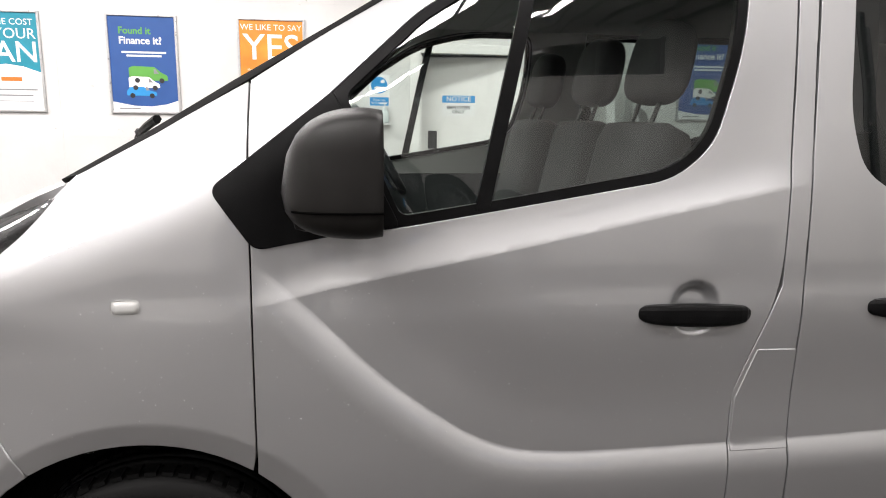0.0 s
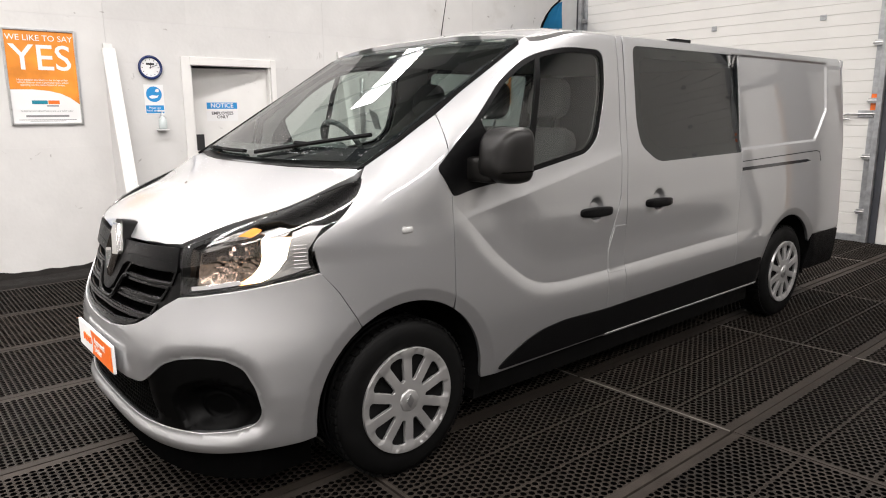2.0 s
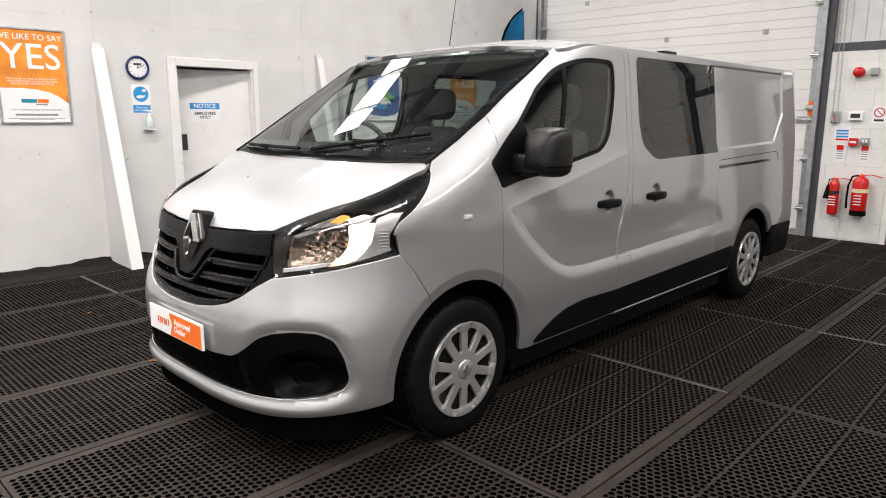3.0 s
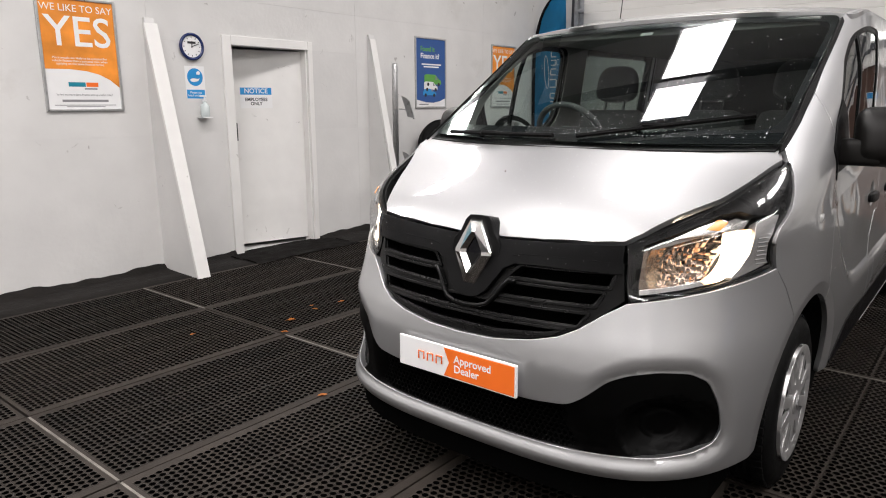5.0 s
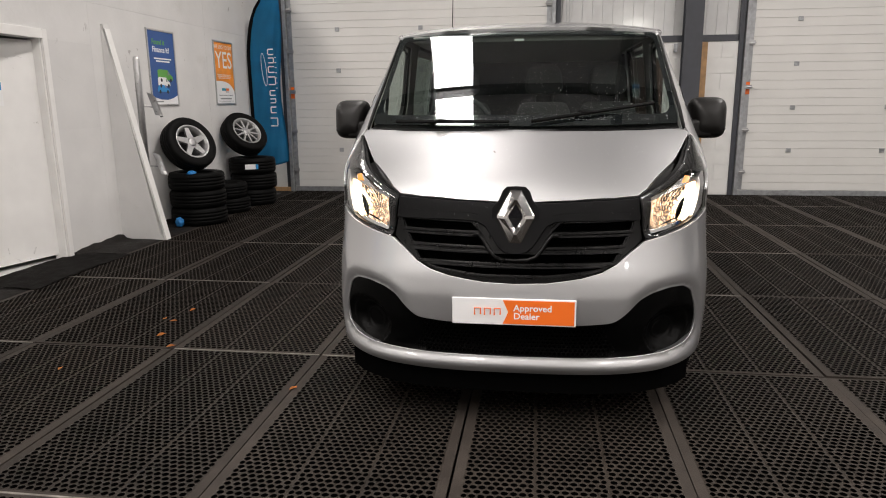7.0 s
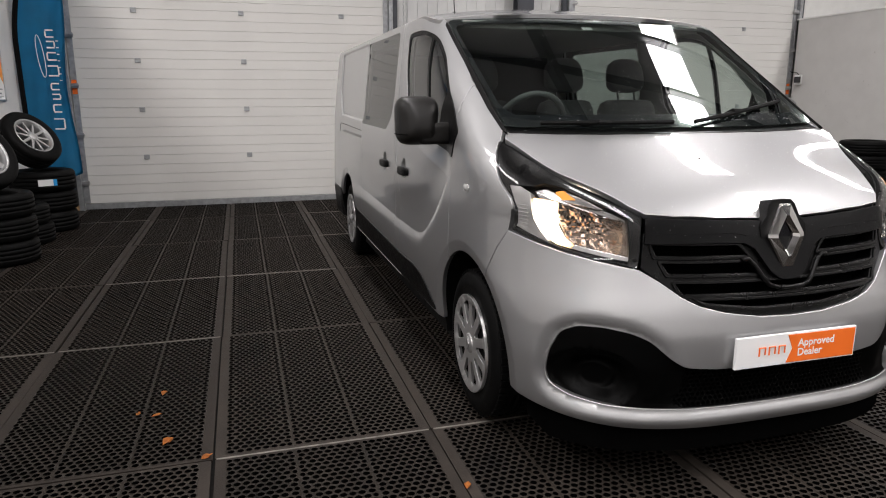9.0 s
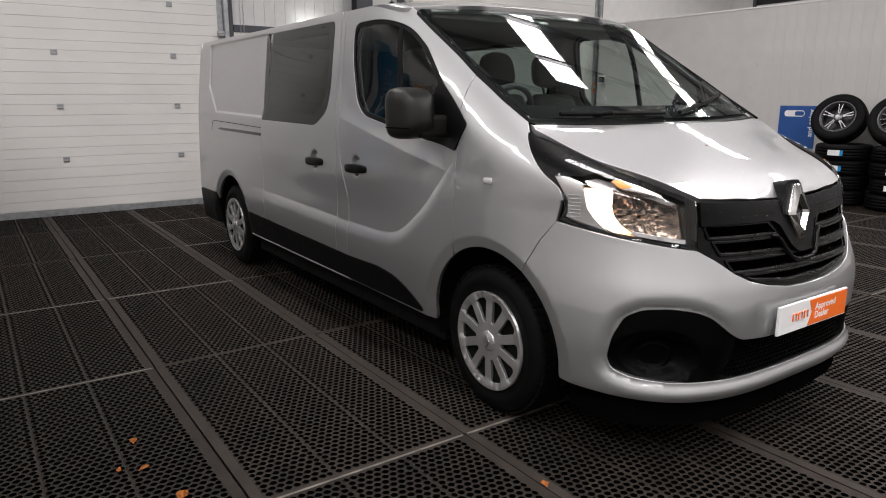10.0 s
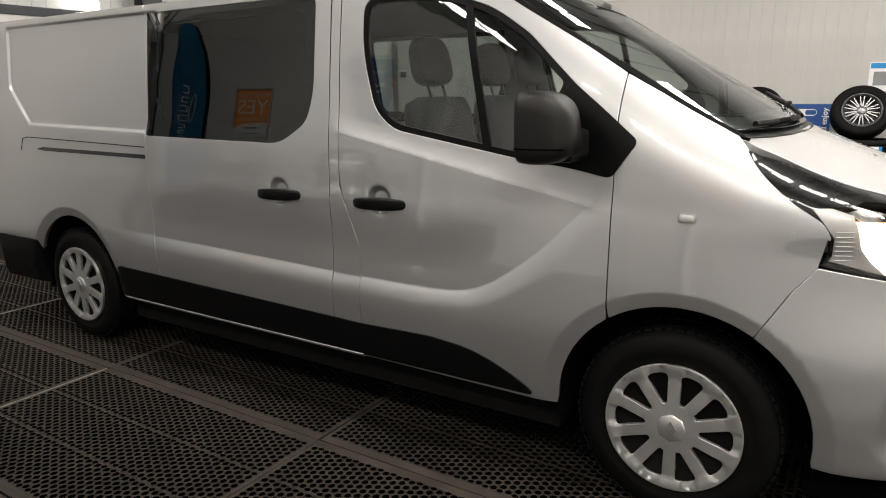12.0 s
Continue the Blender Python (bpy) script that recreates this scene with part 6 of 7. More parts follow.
def poster(x, kind, label):
    m = facing("posters", x, WY, 1.852)
    w, h = 0.305, 0.437
    p = thing("poster", label, "poster", "framed posters on the wall")
    part("backing", plate_box(-w, w, -h, h, 0, 0.008, m), PAPER, p)
    for a in ((-w, -w + 0.022, -h, h), (w - 0.022, w, -h, h), (-w + 0.022, w - 0.022, -h, -h + 0.022), (-w + 0.022, w - 0.022, h - 0.022, h)):
        part("frame_bar", plate_box(*a, 0, 0.018, m, 0.004), ALU, p, "aluminium snap-frame bar")
    wi, hi = w - 0.022, h - 0.022
    z = 0.0085
    mz = m @ pose(0, 0, z + 0.0012)
    wave = [(wi, -0.245), (0.21, -0.185), (0.13, -0.145), (0.03, -0.12), (-0.10, -0.108), (-wi, -0.11)]
    if kind == "yes":
        part("print", prism([(-wi, hi), *reversed(wave), (wi, hi)], 0.0008, m @ pose(0, 0, z)), ORANGEPRINT, p, "orange print")
        words("heading", "WE LIKE TO SAY", 0.074, PAPER, mz @ pose(0, 0.352, 0), p)
        words("big_word", "YES", 0.325, PAPER, mz @ pose(0, 0.168, 0), p, bold=0.002)
        words("small_print", "More people are likely to be accepted for\nvehicle finance than a personal loan, when\napplying on the same financial terms.", 0.025, PAPER, mz @ pose(-0.01, -0.045, 0), p)
        words("small_print", "To find out more about Finance, pick up a leaflet today!", 0.0195, GREYPRINT, mz @ pose(0, -0.305, 0), p)
        bars("logo_bar", [(-0.12, 0.01, -0.225, 0.034)], m, TEAL, p, z)
        bars("logo_bar", [(0.016, 0.11, -0.225, 0.034)], m, ORANGE, p, z)
        bars("print_bar", [(0.0, 0.10, -0.258, 0.012), (-0.18, 0.18, -0.352, 0.018), (-0.24, 0.24, -0.386, 0.005), (-0.15, 0.15, -0.398, 0.005)], m, GREYPRINT, p, z)
    elif kind == "find":
        part("print", prism([(-wi, hi), (-wi, -0.33), (-0.1, -0.365), (0.05, -0.37), (0.18, -0.35), (wi, -0.315), (wi, hi)], 0.0008, m @ pose(0, 0, z)), BLUEPRINT, p, "royal blue print")
        words("heading", "Found it", 0.082, GREENPRINT, mz @ pose(-0.20, 0.29, 0), p, "LEFT", bold=0.002)
        words("heading", "Finance it?", 0.088, PAPER, mz @ pose(-0.20, 0.205, 0), p, "LEFT", bold=0.002)
        bars("print_bar", [(-0.18, 0.20, 0.105, 0.016), (-0.14, 0.16, 0.075, 0.016)], m, PAPER, p, z + 0.001)
        bars("print_bar", [(-0.23, -0.05, -0.39, 0.012)], m, GREYPRINT, p, z)
        for k, (mat, ox, oy, sc) in enumerate(((GREENPRINT, 0.04, -0.09, 1.0), (PAPER, 0.0, -0.165, 0.8), (SKYBLUE, -0.03, -0.235, 0.8))):
            o = [(-0.17, -0.05), (-0.17, 0.06), (-0.13, 0.075), (0.05, 0.07), (0.11, 0.02), (0.16, -0.005), (0.165, -0.05)] if k < 2 else [(-0.16, -0.05), (-0.16, 0.0), (-0.12, 0.045), (0.02, 0.05), (0.08, 0.01), (0.16, -0.01), (0.165, -0.05)]
            part("picture", prism(fillet([(x * sc, y * sc) for x, y in o], 0.012), 0.0008, m @ pose(ox, oy, z + 0.001 + k * 0.001)), mat, p, "printed vehicle outline")
            for wx in (-0.10, 0.11):
                part("picture_wheel", prism([(ox + wx * sc + 0.022 * math.cos(a), oy - 0.05 * sc + 0.022 * math.sin(a)) for a in [math.pi * i / 6 for i in range(12)]], 0.0008, m @ pose(0, 0, z + 0.0045)), BLACKPRINT, p)
            part("picture_window", prism([(ox + 0.045 * sc, oy + 0.01 * sc), (ox + 0.045 * sc, oy + 0.05 * sc), (ox + 0.06 * sc, oy + 0.05 * sc), (ox + 0.09 * sc, oy + 0.01 * sc)], 0.0008, m @ pose(0, 0, z + 0.0045)), GREYPRINT, p)
    else:
        part("print", prism([(-wi, hi), (-wi, -0.06), (0.0, -0.02), (0.14, -0.04), (wi, -0.09), (wi, hi)], 0.0008, m @ pose(0, 0, z)), TEAL, p, "teal print")
        words("heading", "THE COST", 0.075, PAPER, mz @ pose(0.25, 0.335, 0), p, "RIGHT")
        words("heading", "YOUR", 0.125, PAPER, mz @ pose(0.265, 0.235, 0), p, "RIGHT")
        words("big_word", "AN", 0.25, PAPER, mz @ pose(0.275, 0.075, 0), p, "RIGHT", bold=0.002)
        bars("logo_bar", [(-0.05, 0.12, -0.15, 0.035)], m, ORANGE, p, z)
        bars("print_bar", [(-0.2, 0.24, -0.24, 0.012), (-0.15, 0.2, -0.29, 0.012), (-0.2, 0.2, -0.34, 0.006)], m, GREYPRINT, p, z)


poster(-2.495, "cost", "teal and white finance poster in an aluminium frame")
poster(-1.345, "find", "royal blue finance poster with printed vehicles, aluminium frame")
poster(-0.213, "yes", "orange and white finance poster in an aluminium frame")
poster(4.10, "find", "royal blue finance poster above the stacked tyres")
poster(5.735, "yes", "orange and white finance poster near the flag")

m = facing("posters", 0.757, WY, 1.977)
clock = thing("wall_clock", "round wall clock with navy rim and white face", "clock")
bm = bmesh.new()
add_lathe(bm, [(0.0, 0.0), (0.108, 0.0), (0.119, 0.01), (0.121, 0.022), (0.112, 0.034), (0.098, 0.030), (0.094, 0.018)], 40, "z", m)
part("rim", bm, NAVY, clock, smooth=True)
bm = bmesh.new()
add_lathe(bm, [(0.0, 0.0185), (0.096, 0.018), (0.096, 0.015), (0.0, 0.015)], 32, "z", m)
part("face", bm, PAPER, clock, "white clock face")
for k in range(12):
    a = math.pi * k / 6
    part("hour_mark", plate_box(-0.003, 0.003, 0.072, 0.086, 0.0187, 0.0195, m @ pose(0, 0, 0, 0, 0, math.degrees(a))), BLACKPRINT, clock)
part("hour_hand", plate_box(-0.004, 0.004, -0.01, 0.05, 0.021, 0.022, m @ pose(0, 0, 0, 0, 0, -5)), BLACKPRINT, clock)
part("minute_hand", plate_box(-0.003, 0.003, -0.012, 0.075, 0.023, 0.024, m @ pose(0, 0, 0, 0, 0, -68)), BLACKPRINT, clock)
part("maker_bar", plate_box(-0.04, 0.04, 0.025, 0.045, 0.0187, 0.0193, m), BLACKPRINT, clock)

m = facing("posters", 0.775, WY, 1.662)
sg = thing("sanitiser_sign", "white and blue hand sanitiser sign on the wall", "sign")
part("sheet", plate_box(-0.098, 0.098, -0.147, 0.147, 0, 0.002, m), PAPER, sg)
part("disc", prism([(0.078 * math.cos(math.pi * i / 20), 0.05 + 0.078 * math.sin(math.pi * i / 20)) for i in range(40)], 0.0008, m @ pose(0, 0, 0.0022)), SKYBLUE, sg, "blue disc")
part("pictogram", prism(fillet([(-0.05, 0.03), (-0.02, 0.04), (0.03, 0.035), (0.05, 0.045), (0.03, 0.015), (-0.02, 0.005), (-0.045, 0.012)], 0.008), 0.0008, m @ pose(0, 0, 0.0031)), PAPER, sg, "white pictogram")
part("pictogram", prism(fillet([(0.01, 0.075), (0.045, 0.07), (0.055, 0.085), (0.045, 0.105), (0.02, 0.10)], 0.008), 0.0008, m @ pose(0, 0, 0.0031)), PAPER, sg, "white pictogram")
part("strip", plate_box(-0.09, 0.09, -0.14, -0.062, 0.0022, 0.003, m), SKYBLUE, sg, "blue strip")
words("lettering", "Please use\nhand sanitiser", 0.029, PAPER, m @ pose(0, -0.10, 0.0036), sg)

m = facing("posters", 0.825, WY, 1.42)
sb = thing("sanitiser_dispenser", "clear pump bottle in a white wall bracket", "dispenser")
part("bracket", plate_box(-0.055, 0.055, -0.075, -0.065, 0, 0.09, m, 0.003), PAPER, sb)
bm = bmesh.new()
add_lathe(bm, [(0.0, -0.062), (0.036, -0.062), (0.04, -0.05), (0.04, 0.03), (0.03, 0.05), (0.016, 0.06), (0.016, 0.075), (0.0, 0.075)], 24, "y", m @ pose(0, 0, 0.05))
part("bottle", bm, material("pale_clear_plastic", (0.62, 0.68, 0.68), 0.15, vary=0.04), sb, "pale clear bottle", smooth=True)
bm = bmesh.new()
add_lathe(bm, [(0.02, 0.075), (0.02, 0.09), (0.006, 0.092), (0.006, 0.12), (0.0, 0.12)], 16, "y", m @ pose(0, 0, 0.05))
add_box(bm, -0.045, 0.02, 0.115, 0.13, 0.04, 0.06, 0.004, m)
part("pump", bm, PAPER, sb, "white pump head")

# notice on the staff door
dm = sdoor.matrix_world @ Matrix(((-1, 0, 0, 0.51), (0, 0, 1, 0.0225), (0, 1, 0, 1.515), (0, 0, 0, 1)))
nt = thing("door_notice", "blue and white printed notice on the staff door", "sign")
part("sheet", plate_box(-0.17, 0.17, -0.105, 0.105, 0, 0.0015, dm), PAPER, nt)
part("band", plate_box(-0.165, 0.165, 0.03, 0.10, 0.0018, 0.0026, dm), SKYBLUE, nt, "blue heading band")
words("lettering", "NOTICE", 0.068, PAPER, dm @ pose(0, 0.065, 0.0032), nt, bold=0.001)
words("lettering", "EMPLOYEES\nONLY", 0.046, BLACKPRINT, dm @ pose(0, -0.04, 0.0022), nt, bold=0.001)

# ---- tyres and wheels ----
TYRE = [(0.2, -0.085), (0.225, -0.098), (0.27, -0.104), (0.305, -0.096), (0.32, -0.08), (0.326, -0.055), (0.326, -0.045), (0.318, -0.043), (0.318, -0.036), (0.327, -0.034), (0.327, -0.006), (0.318, -0.004), (0.318, 0.004), (0.327, 0.006), (0.327, 0.034), (0.318, 0.036), (0.318, 0.043), (0.326, 0.045), (0.326, 0.055), (0.32, 0.08), (0.305, 0.096), (0.27, 0.104), (0.225, 0.098), (0.2, 0.085), (0.2, -0.085)]
tyre_me = mesh_of(add_lathe(bmesh.new(), TYRE, 48, "z"), RUBBER, True)
STACKLABEL = "used black tyre in a stack on the floor"


def tyre_stack(x, y, n, sc, label, sticker=0, face=0.0):
    for k in range(n):
        t = part("tyre", tyre_me, RUBBER)
        tagged(t, label, "tyre", "stacked tyres")
        h = 0.2 * sc[1]
        t.matrix_world = pose(x + rng.uniform(-0.02, 0.02), y + rng.uniform(-0.015, 0.015), h * (k + 0.5) + 0.004, 0, 0, rng.uniform(0, 90)) @ Matrix.Diagonal((sc[0], sc[0], sc[1] * 0.97, 1))
        if k >= n - sticker:
            a = radians(face)
            st = part("label_sticker", prism([(-0.09, -0.035), (0.09, -0.035), (0.09, 0.035), (-0.09, 0.035)], 0.002, Matrix(((-math.sin(a), 0, math.cos(a), x + math.cos(a) * 0.352 * sc[0]), (math.cos(a), 0, math.sin(a), y + math.sin(a) * 0.352 * sc[0]), (0, 1, 0, h * (k + 0.5)), (0, 0, 0, 1)))), PAPER, None, "")
            st.parent = t
            st.matrix_parent_inverse = t.matrix_world.inverted()
            tagged(st, "white printed label")
            sb_ = part("label_end", prism([(0.055, -0.035), (0.09, -0.035), (0.09, 0.035), (0.055, 0.035)], 0.0025, st.matrix_world), SKYBLUE)
            sb_.parent = t
            sb_.matrix_parent_inverse = t.matrix_world.inverted()
            sb_.matrix_world = Matrix(((-math.sin(a), 0, math.cos(a), x + math.cos(a) * 0.3525 * sc[0]), (math.cos(a), 0, math.sin(a), y + math.sin(a) * 0.3525 * sc[0]), (0, 1, 0, h * (k + 0.5)), (0, 0, 0, 1)))
            tagged(sb_, "blue end of the label")


def alloy(x, y, z, normal, spokes, mat, label, width=0.016, twin=False, sc=1.0, rim=None):
    """A loose wheel: tyre, alloy rim with spokes, leaning with its face along normal."""
    q = Vector(normal).to_track_quat("Z", "Y").to_matrix().to_4x4()
    w = thing("loose_wheel", label, "wheel", "loose alloy wheels", Matrix.Translation((x, y, z)) @ q @ Matrix.Scale(sc, 4))
    part("tyre", tyre_me, RUBBER, w)
    part("rim", add_lathe(bmesh.new(), [(0.205, -0.08), (0.20, -0.06), (0.175, -0.04), (0.178, 0.07), (0.2, 0.085), (0.216, 0.092), (0.214, 0.098), (0.198, 0.092), (0.186, 0.07), (0.184, -0.03)], 40, "z"), rim or mat, w, "alloy rim", smooth=True)
    part("disc", add_lathe(bmesh.new(), [(0.178, -0.02), (0.05, -0.03), (0.0, -0.03)], 32, "z"), DARKSTEEL, w, "dark inner barrel")
    for k in range(spokes):
        a = 360 * k / spokes
        for da in ((-7, 7) if twin else (0,)):
            bm = bmesh.new()
            pts = [(-width * 1.3, 0.03), (width * 1.3, 0.03), (width, 0.12), (width * 0.8, 0.192), (-width * 0.8, 0.192), (-width, 0.12)]
            add_prism(bm, pts, 0.03, pose(0, 0, 0.045, 0, 0, a + da))
            part("spoke", bm, mat, w)
    part("hub", add_lathe(bmesh.new(), [(0.06, 0.04), (0.055, 0.078), (0.03, 0.084), (0.0, 0.086)], 24, "z"), mat, w, "hub centre", smooth=True)
    return w


rng = random.Random(11)
ALLOY = material("silver_alloy", (0.46, 0.46, 0.46), 0.36, 0.8, vary=0.06)
GUNMETAL = material("gunmetal_alloy", (0.19, 0.19, 0.195), 0.34, 0.8, vary=0.08)
ANTHRACITE = material("anthracite_alloy", (0.06, 0.06, 0.065), 0.35, 0.6, vary=0.08)
tyre_stack(4.05, 4.02, 3, (1.0, 1.05), STACKLABEL)
tyre_stack(4.92, 4.07, 2, (0.88, 1.0), "smaller used black tyre low in a stack")
tyre_stack(5.70, 4.01, 3, (1.0, 1.12), STACKLABEL, 1, 200)
alloy(3.99, 4.06, 0.955, (-0.36, -0.79, 0.45), 5, ALLOY, "silver five-spoke alloy wheel leaning on stacked tyres", 0.034)
alloy(5.62, 4.08, 1.0, (-0.38, -0.68, 0.58), 10, ALLOY, "silver multi-spoke alloy wheel leaning on stacked tyres", 0.012)
tyre_stack(5.10, -6.93, 4, (1.05, 1.03), STACKLABEL)
for sx, sp, mt, lb, wd, tw in ((2.36, 5, GUNMETAL, "polished black twin-spoke alloy wheel on stacked tyres", 0.006, True), (1.63, 15, ANTHRACITE, "dark grey multi-spoke alloy wheel on stacked tyres", 0.006, False), (0.93, 10, GUNMETAL, "mesh-spoke alloy wheel on stacked tyres", 0.006, True), (-0.27, 10, GUNMETAL, "mesh-spoke alloy wheel on stacked tyres", 0.006, True)):
    tyre_stack(sx - 0.12, -6.95, 4, (1.04, 1.0), "new black tyre with paper label in a stack", 3, 100)
    alloy(sx, -6.98, 1.118, (-0.12, 0.86, 0.42), sp, mt, lb, wd, tw, 1.04, ANTHRACITE)

# ---- brochure stand, flag ----
bs = thing("brochure_stand", "tall aluminium brochure stand beside the buttress", "stand")
part("pole", lathe([(0.034, 0.0), (0.034, 1.9), (0.028, 1.925), (0.0, 1.93)], 24, "z"), ALU, bs, smooth=True)
part("base", lathe([(0.0, 0.0), (0.16, 0.0), (0.16, 0.012), (0.05, 0.03), (0.0, 0.03)], 32, "z"), ALU, bs)
for z in (1.42, 0.78):
    bm = bmesh.new()
    n = 8
    top = [bm.verts.new((0.04 + 0.15 * i / n, -0.06 - 0.05 * math.sin(math.pi * i / n), z + 0.14 - 0.12 * (i / n) ** 1.3)) for i in range(n + 1)]
    bot = [bm.verts.new((0.10 + 0.10 * i / n, -0.10 - 0.06 * math.sin(math.pi * i / n), z - 0.10 - 0.03 * (i / n))) for i in range(n + 1)]
    for i in range(n):
        bm.faces.new((top[i], top[i + 1], bot[i + 1], bot[i]))
    bmesh.ops.solidify(bm, geom=bm.faces[:], thickness=0.006)
    part("holder", bm, ALU, bs, "curved aluminium leaflet holder", smooth=True)
    part("bracket", tube([(0.0, 0, z), (0.12, -0.09, z - 0.02)], 0.006), STEEL, bs)
bs.matrix_world = pose(3.19, 4.14, -0.002)

FX = 6.5
fl = thing("feather_flag", "tall blue feather flag with white lettering bars on a black pole", "flag")


def flag_edge(z):
    return curve(z, (0.5, 4.31), (2.1, 4.325), (2.5, 4.28), (2.8, 4.18), (3.0, 4.02), (3.09, 3.86))


bm = bmesh.new()
nz, ny = 60, 14
grid = []
for i in range(nz + 1):
    row = []
    for j in range(ny + 1):
        q = j / ny
        z0 = 0.62 - 0.16 * math.sin(q * math.pi * 0.55) + 0.20 * max(0, q - 0.6)
        z = z0 + (3.08 - z0) * i / nz
        yl, yr = flag_edge(z) - 0.012, 3.80 - 0.03 * math.sin(z * 3)
        y = yl + (min(yr, yl - 0.01) - yl) * q
        row.append(bm.verts.new((FX + 0.03 * math.sin(q * 7 + z * 1.4) * q * (1.2 - 0.25 * z) + 0.012 * math.sin(q * 19 - z * 5) * q, y, z)))
    grid.append(row)
for a, b in zip(grid, grid[1:]):
    for j in range(ny):
        bm.faces.new((a[j], a[j + 1], b[j + 1], b[j]))
bmesh.ops.solidify(bm, geom=bm.faces[:], thickness=0.003)
part("cloth", bm, FLAGBLUE, fl, "blue printed cloth", smooth=True)
part("pole", tube([(FX, flag_edge(z) + 0.004, z) for z in [0.02 + 0.1 * k for k in range(31)]] + [(FX, 3.84, 3.11)], 0.014, 8), RUBBER, fl, "black flexible pole", smooth=True)
part("pole_sleeve", tube([(FX - 0.004, flag_edge(z) - 0.02, z) for z in [0.62 + 0.1 * k for k in range(24)]], 0.02, 8, flat=0.5), RUBBER, fl, "black pole sleeve")
part("base", box(FX - 0.2, FX + 0.2, 4.0, 4.34, 0.0, 0.018, 0.004), DARKSTEEL, fl, "dark steel base plate")
for k, (z0, h, wv) in enumerate(((1.08, 0.17, 0.13), (1.28, 0.12, 0.10), (1.43, 0.08, 0.10), (1.54, 0.10, 0.10), (1.70, 0.16, 0.13), (1.88, 0.12, 0.11), (2.02, 0.10, 0.10), (2.14, 0.11, 0.10))):
    for e in (0.0, 0.7):
        part("lettering_bar", box(FX - 0.052, FX - 0.048, 3.945 - wv * 0.42, 3.945 + wv * 0.42, z0 + e * h, z0 + e * h + 0.016, 0.001), PAPER, fl, "white lettering bar")
    part("lettering_bar", box(FX - 0.0515, FX - 0.0485, 3.945 + wv * 0.42 * (1 if k % 2 else -1) - 0.008, 3.945 + wv * 0.42 * (1 if k % 2 else -1) + 0.008, z0 + 0.016, z0 + 0.7 * h, 0.001), PAPER, fl, "white lettering bar")
for k in range(7):
    part("lettering_bar", box(FX - 0.050, FX - 0.046, 3.862, 3.888, 1.65 + k * 0.075, 1.66 + k * 0.075, 0.001), PAPER, fl, "white lettering bar")
part("logo_outline", tube([(FX - 0.05, 4.06 + 0.035 * math.sin(a) + 0.02 * math.cos(a), 1.93 + 0.24 * math.cos(a)) for a in [2 * math.pi * i / 24 for i in range(24)]], 0.004, 6, True), PAPER, fl, "white logo outline")

BLUECLOTH = material("bright_blue_cloth", (0.01, 0.16, 0.42), 0.7, vary=0.2, scale=30, bump=0.3, bump_scale=60)
for x, y, z, sx, sz in ((3.80, 3.95, 0.632, 0.07, 0.03), (3.70, 4.10, 0.062, 0.05, 0.06)):
    bm = bmesh.new()
    bmesh.ops.create_icosphere(bm, subdivisions=3, radius=1.0)
    for v in bm.verts:
        v.co *= 1 + 0.18 * math.sin(5 * v.co.x + 3) * math.sin(6 * v.co.y + 1) * math.cos(4 * v.co.z)
        v.co = Vector((x + v.co.x * sx, y + v.co.y * 0.05, z + max(v.co.z, -0.9) * sz))
    tagged(part("cloth", bm, BLUECLOTH, None, "", True), "crumpled bright blue cloth by the stacked tyres", "cloth", "crumpled blue cloths")
post = thing("floor_post", "short dark steel post standing by the partition", "post")
part("tube", tube([(6.0, -7.22, 0.0), (6.0, -7.22, 0.30)], 0.022, 10), DARKSTEEL, post)
part("foot", box(5.93, 6.13, -7.27, -7.17, -0.004, 0.012, 0.003), DARKSTEEL, post)

# ---- on the end wall pier ----


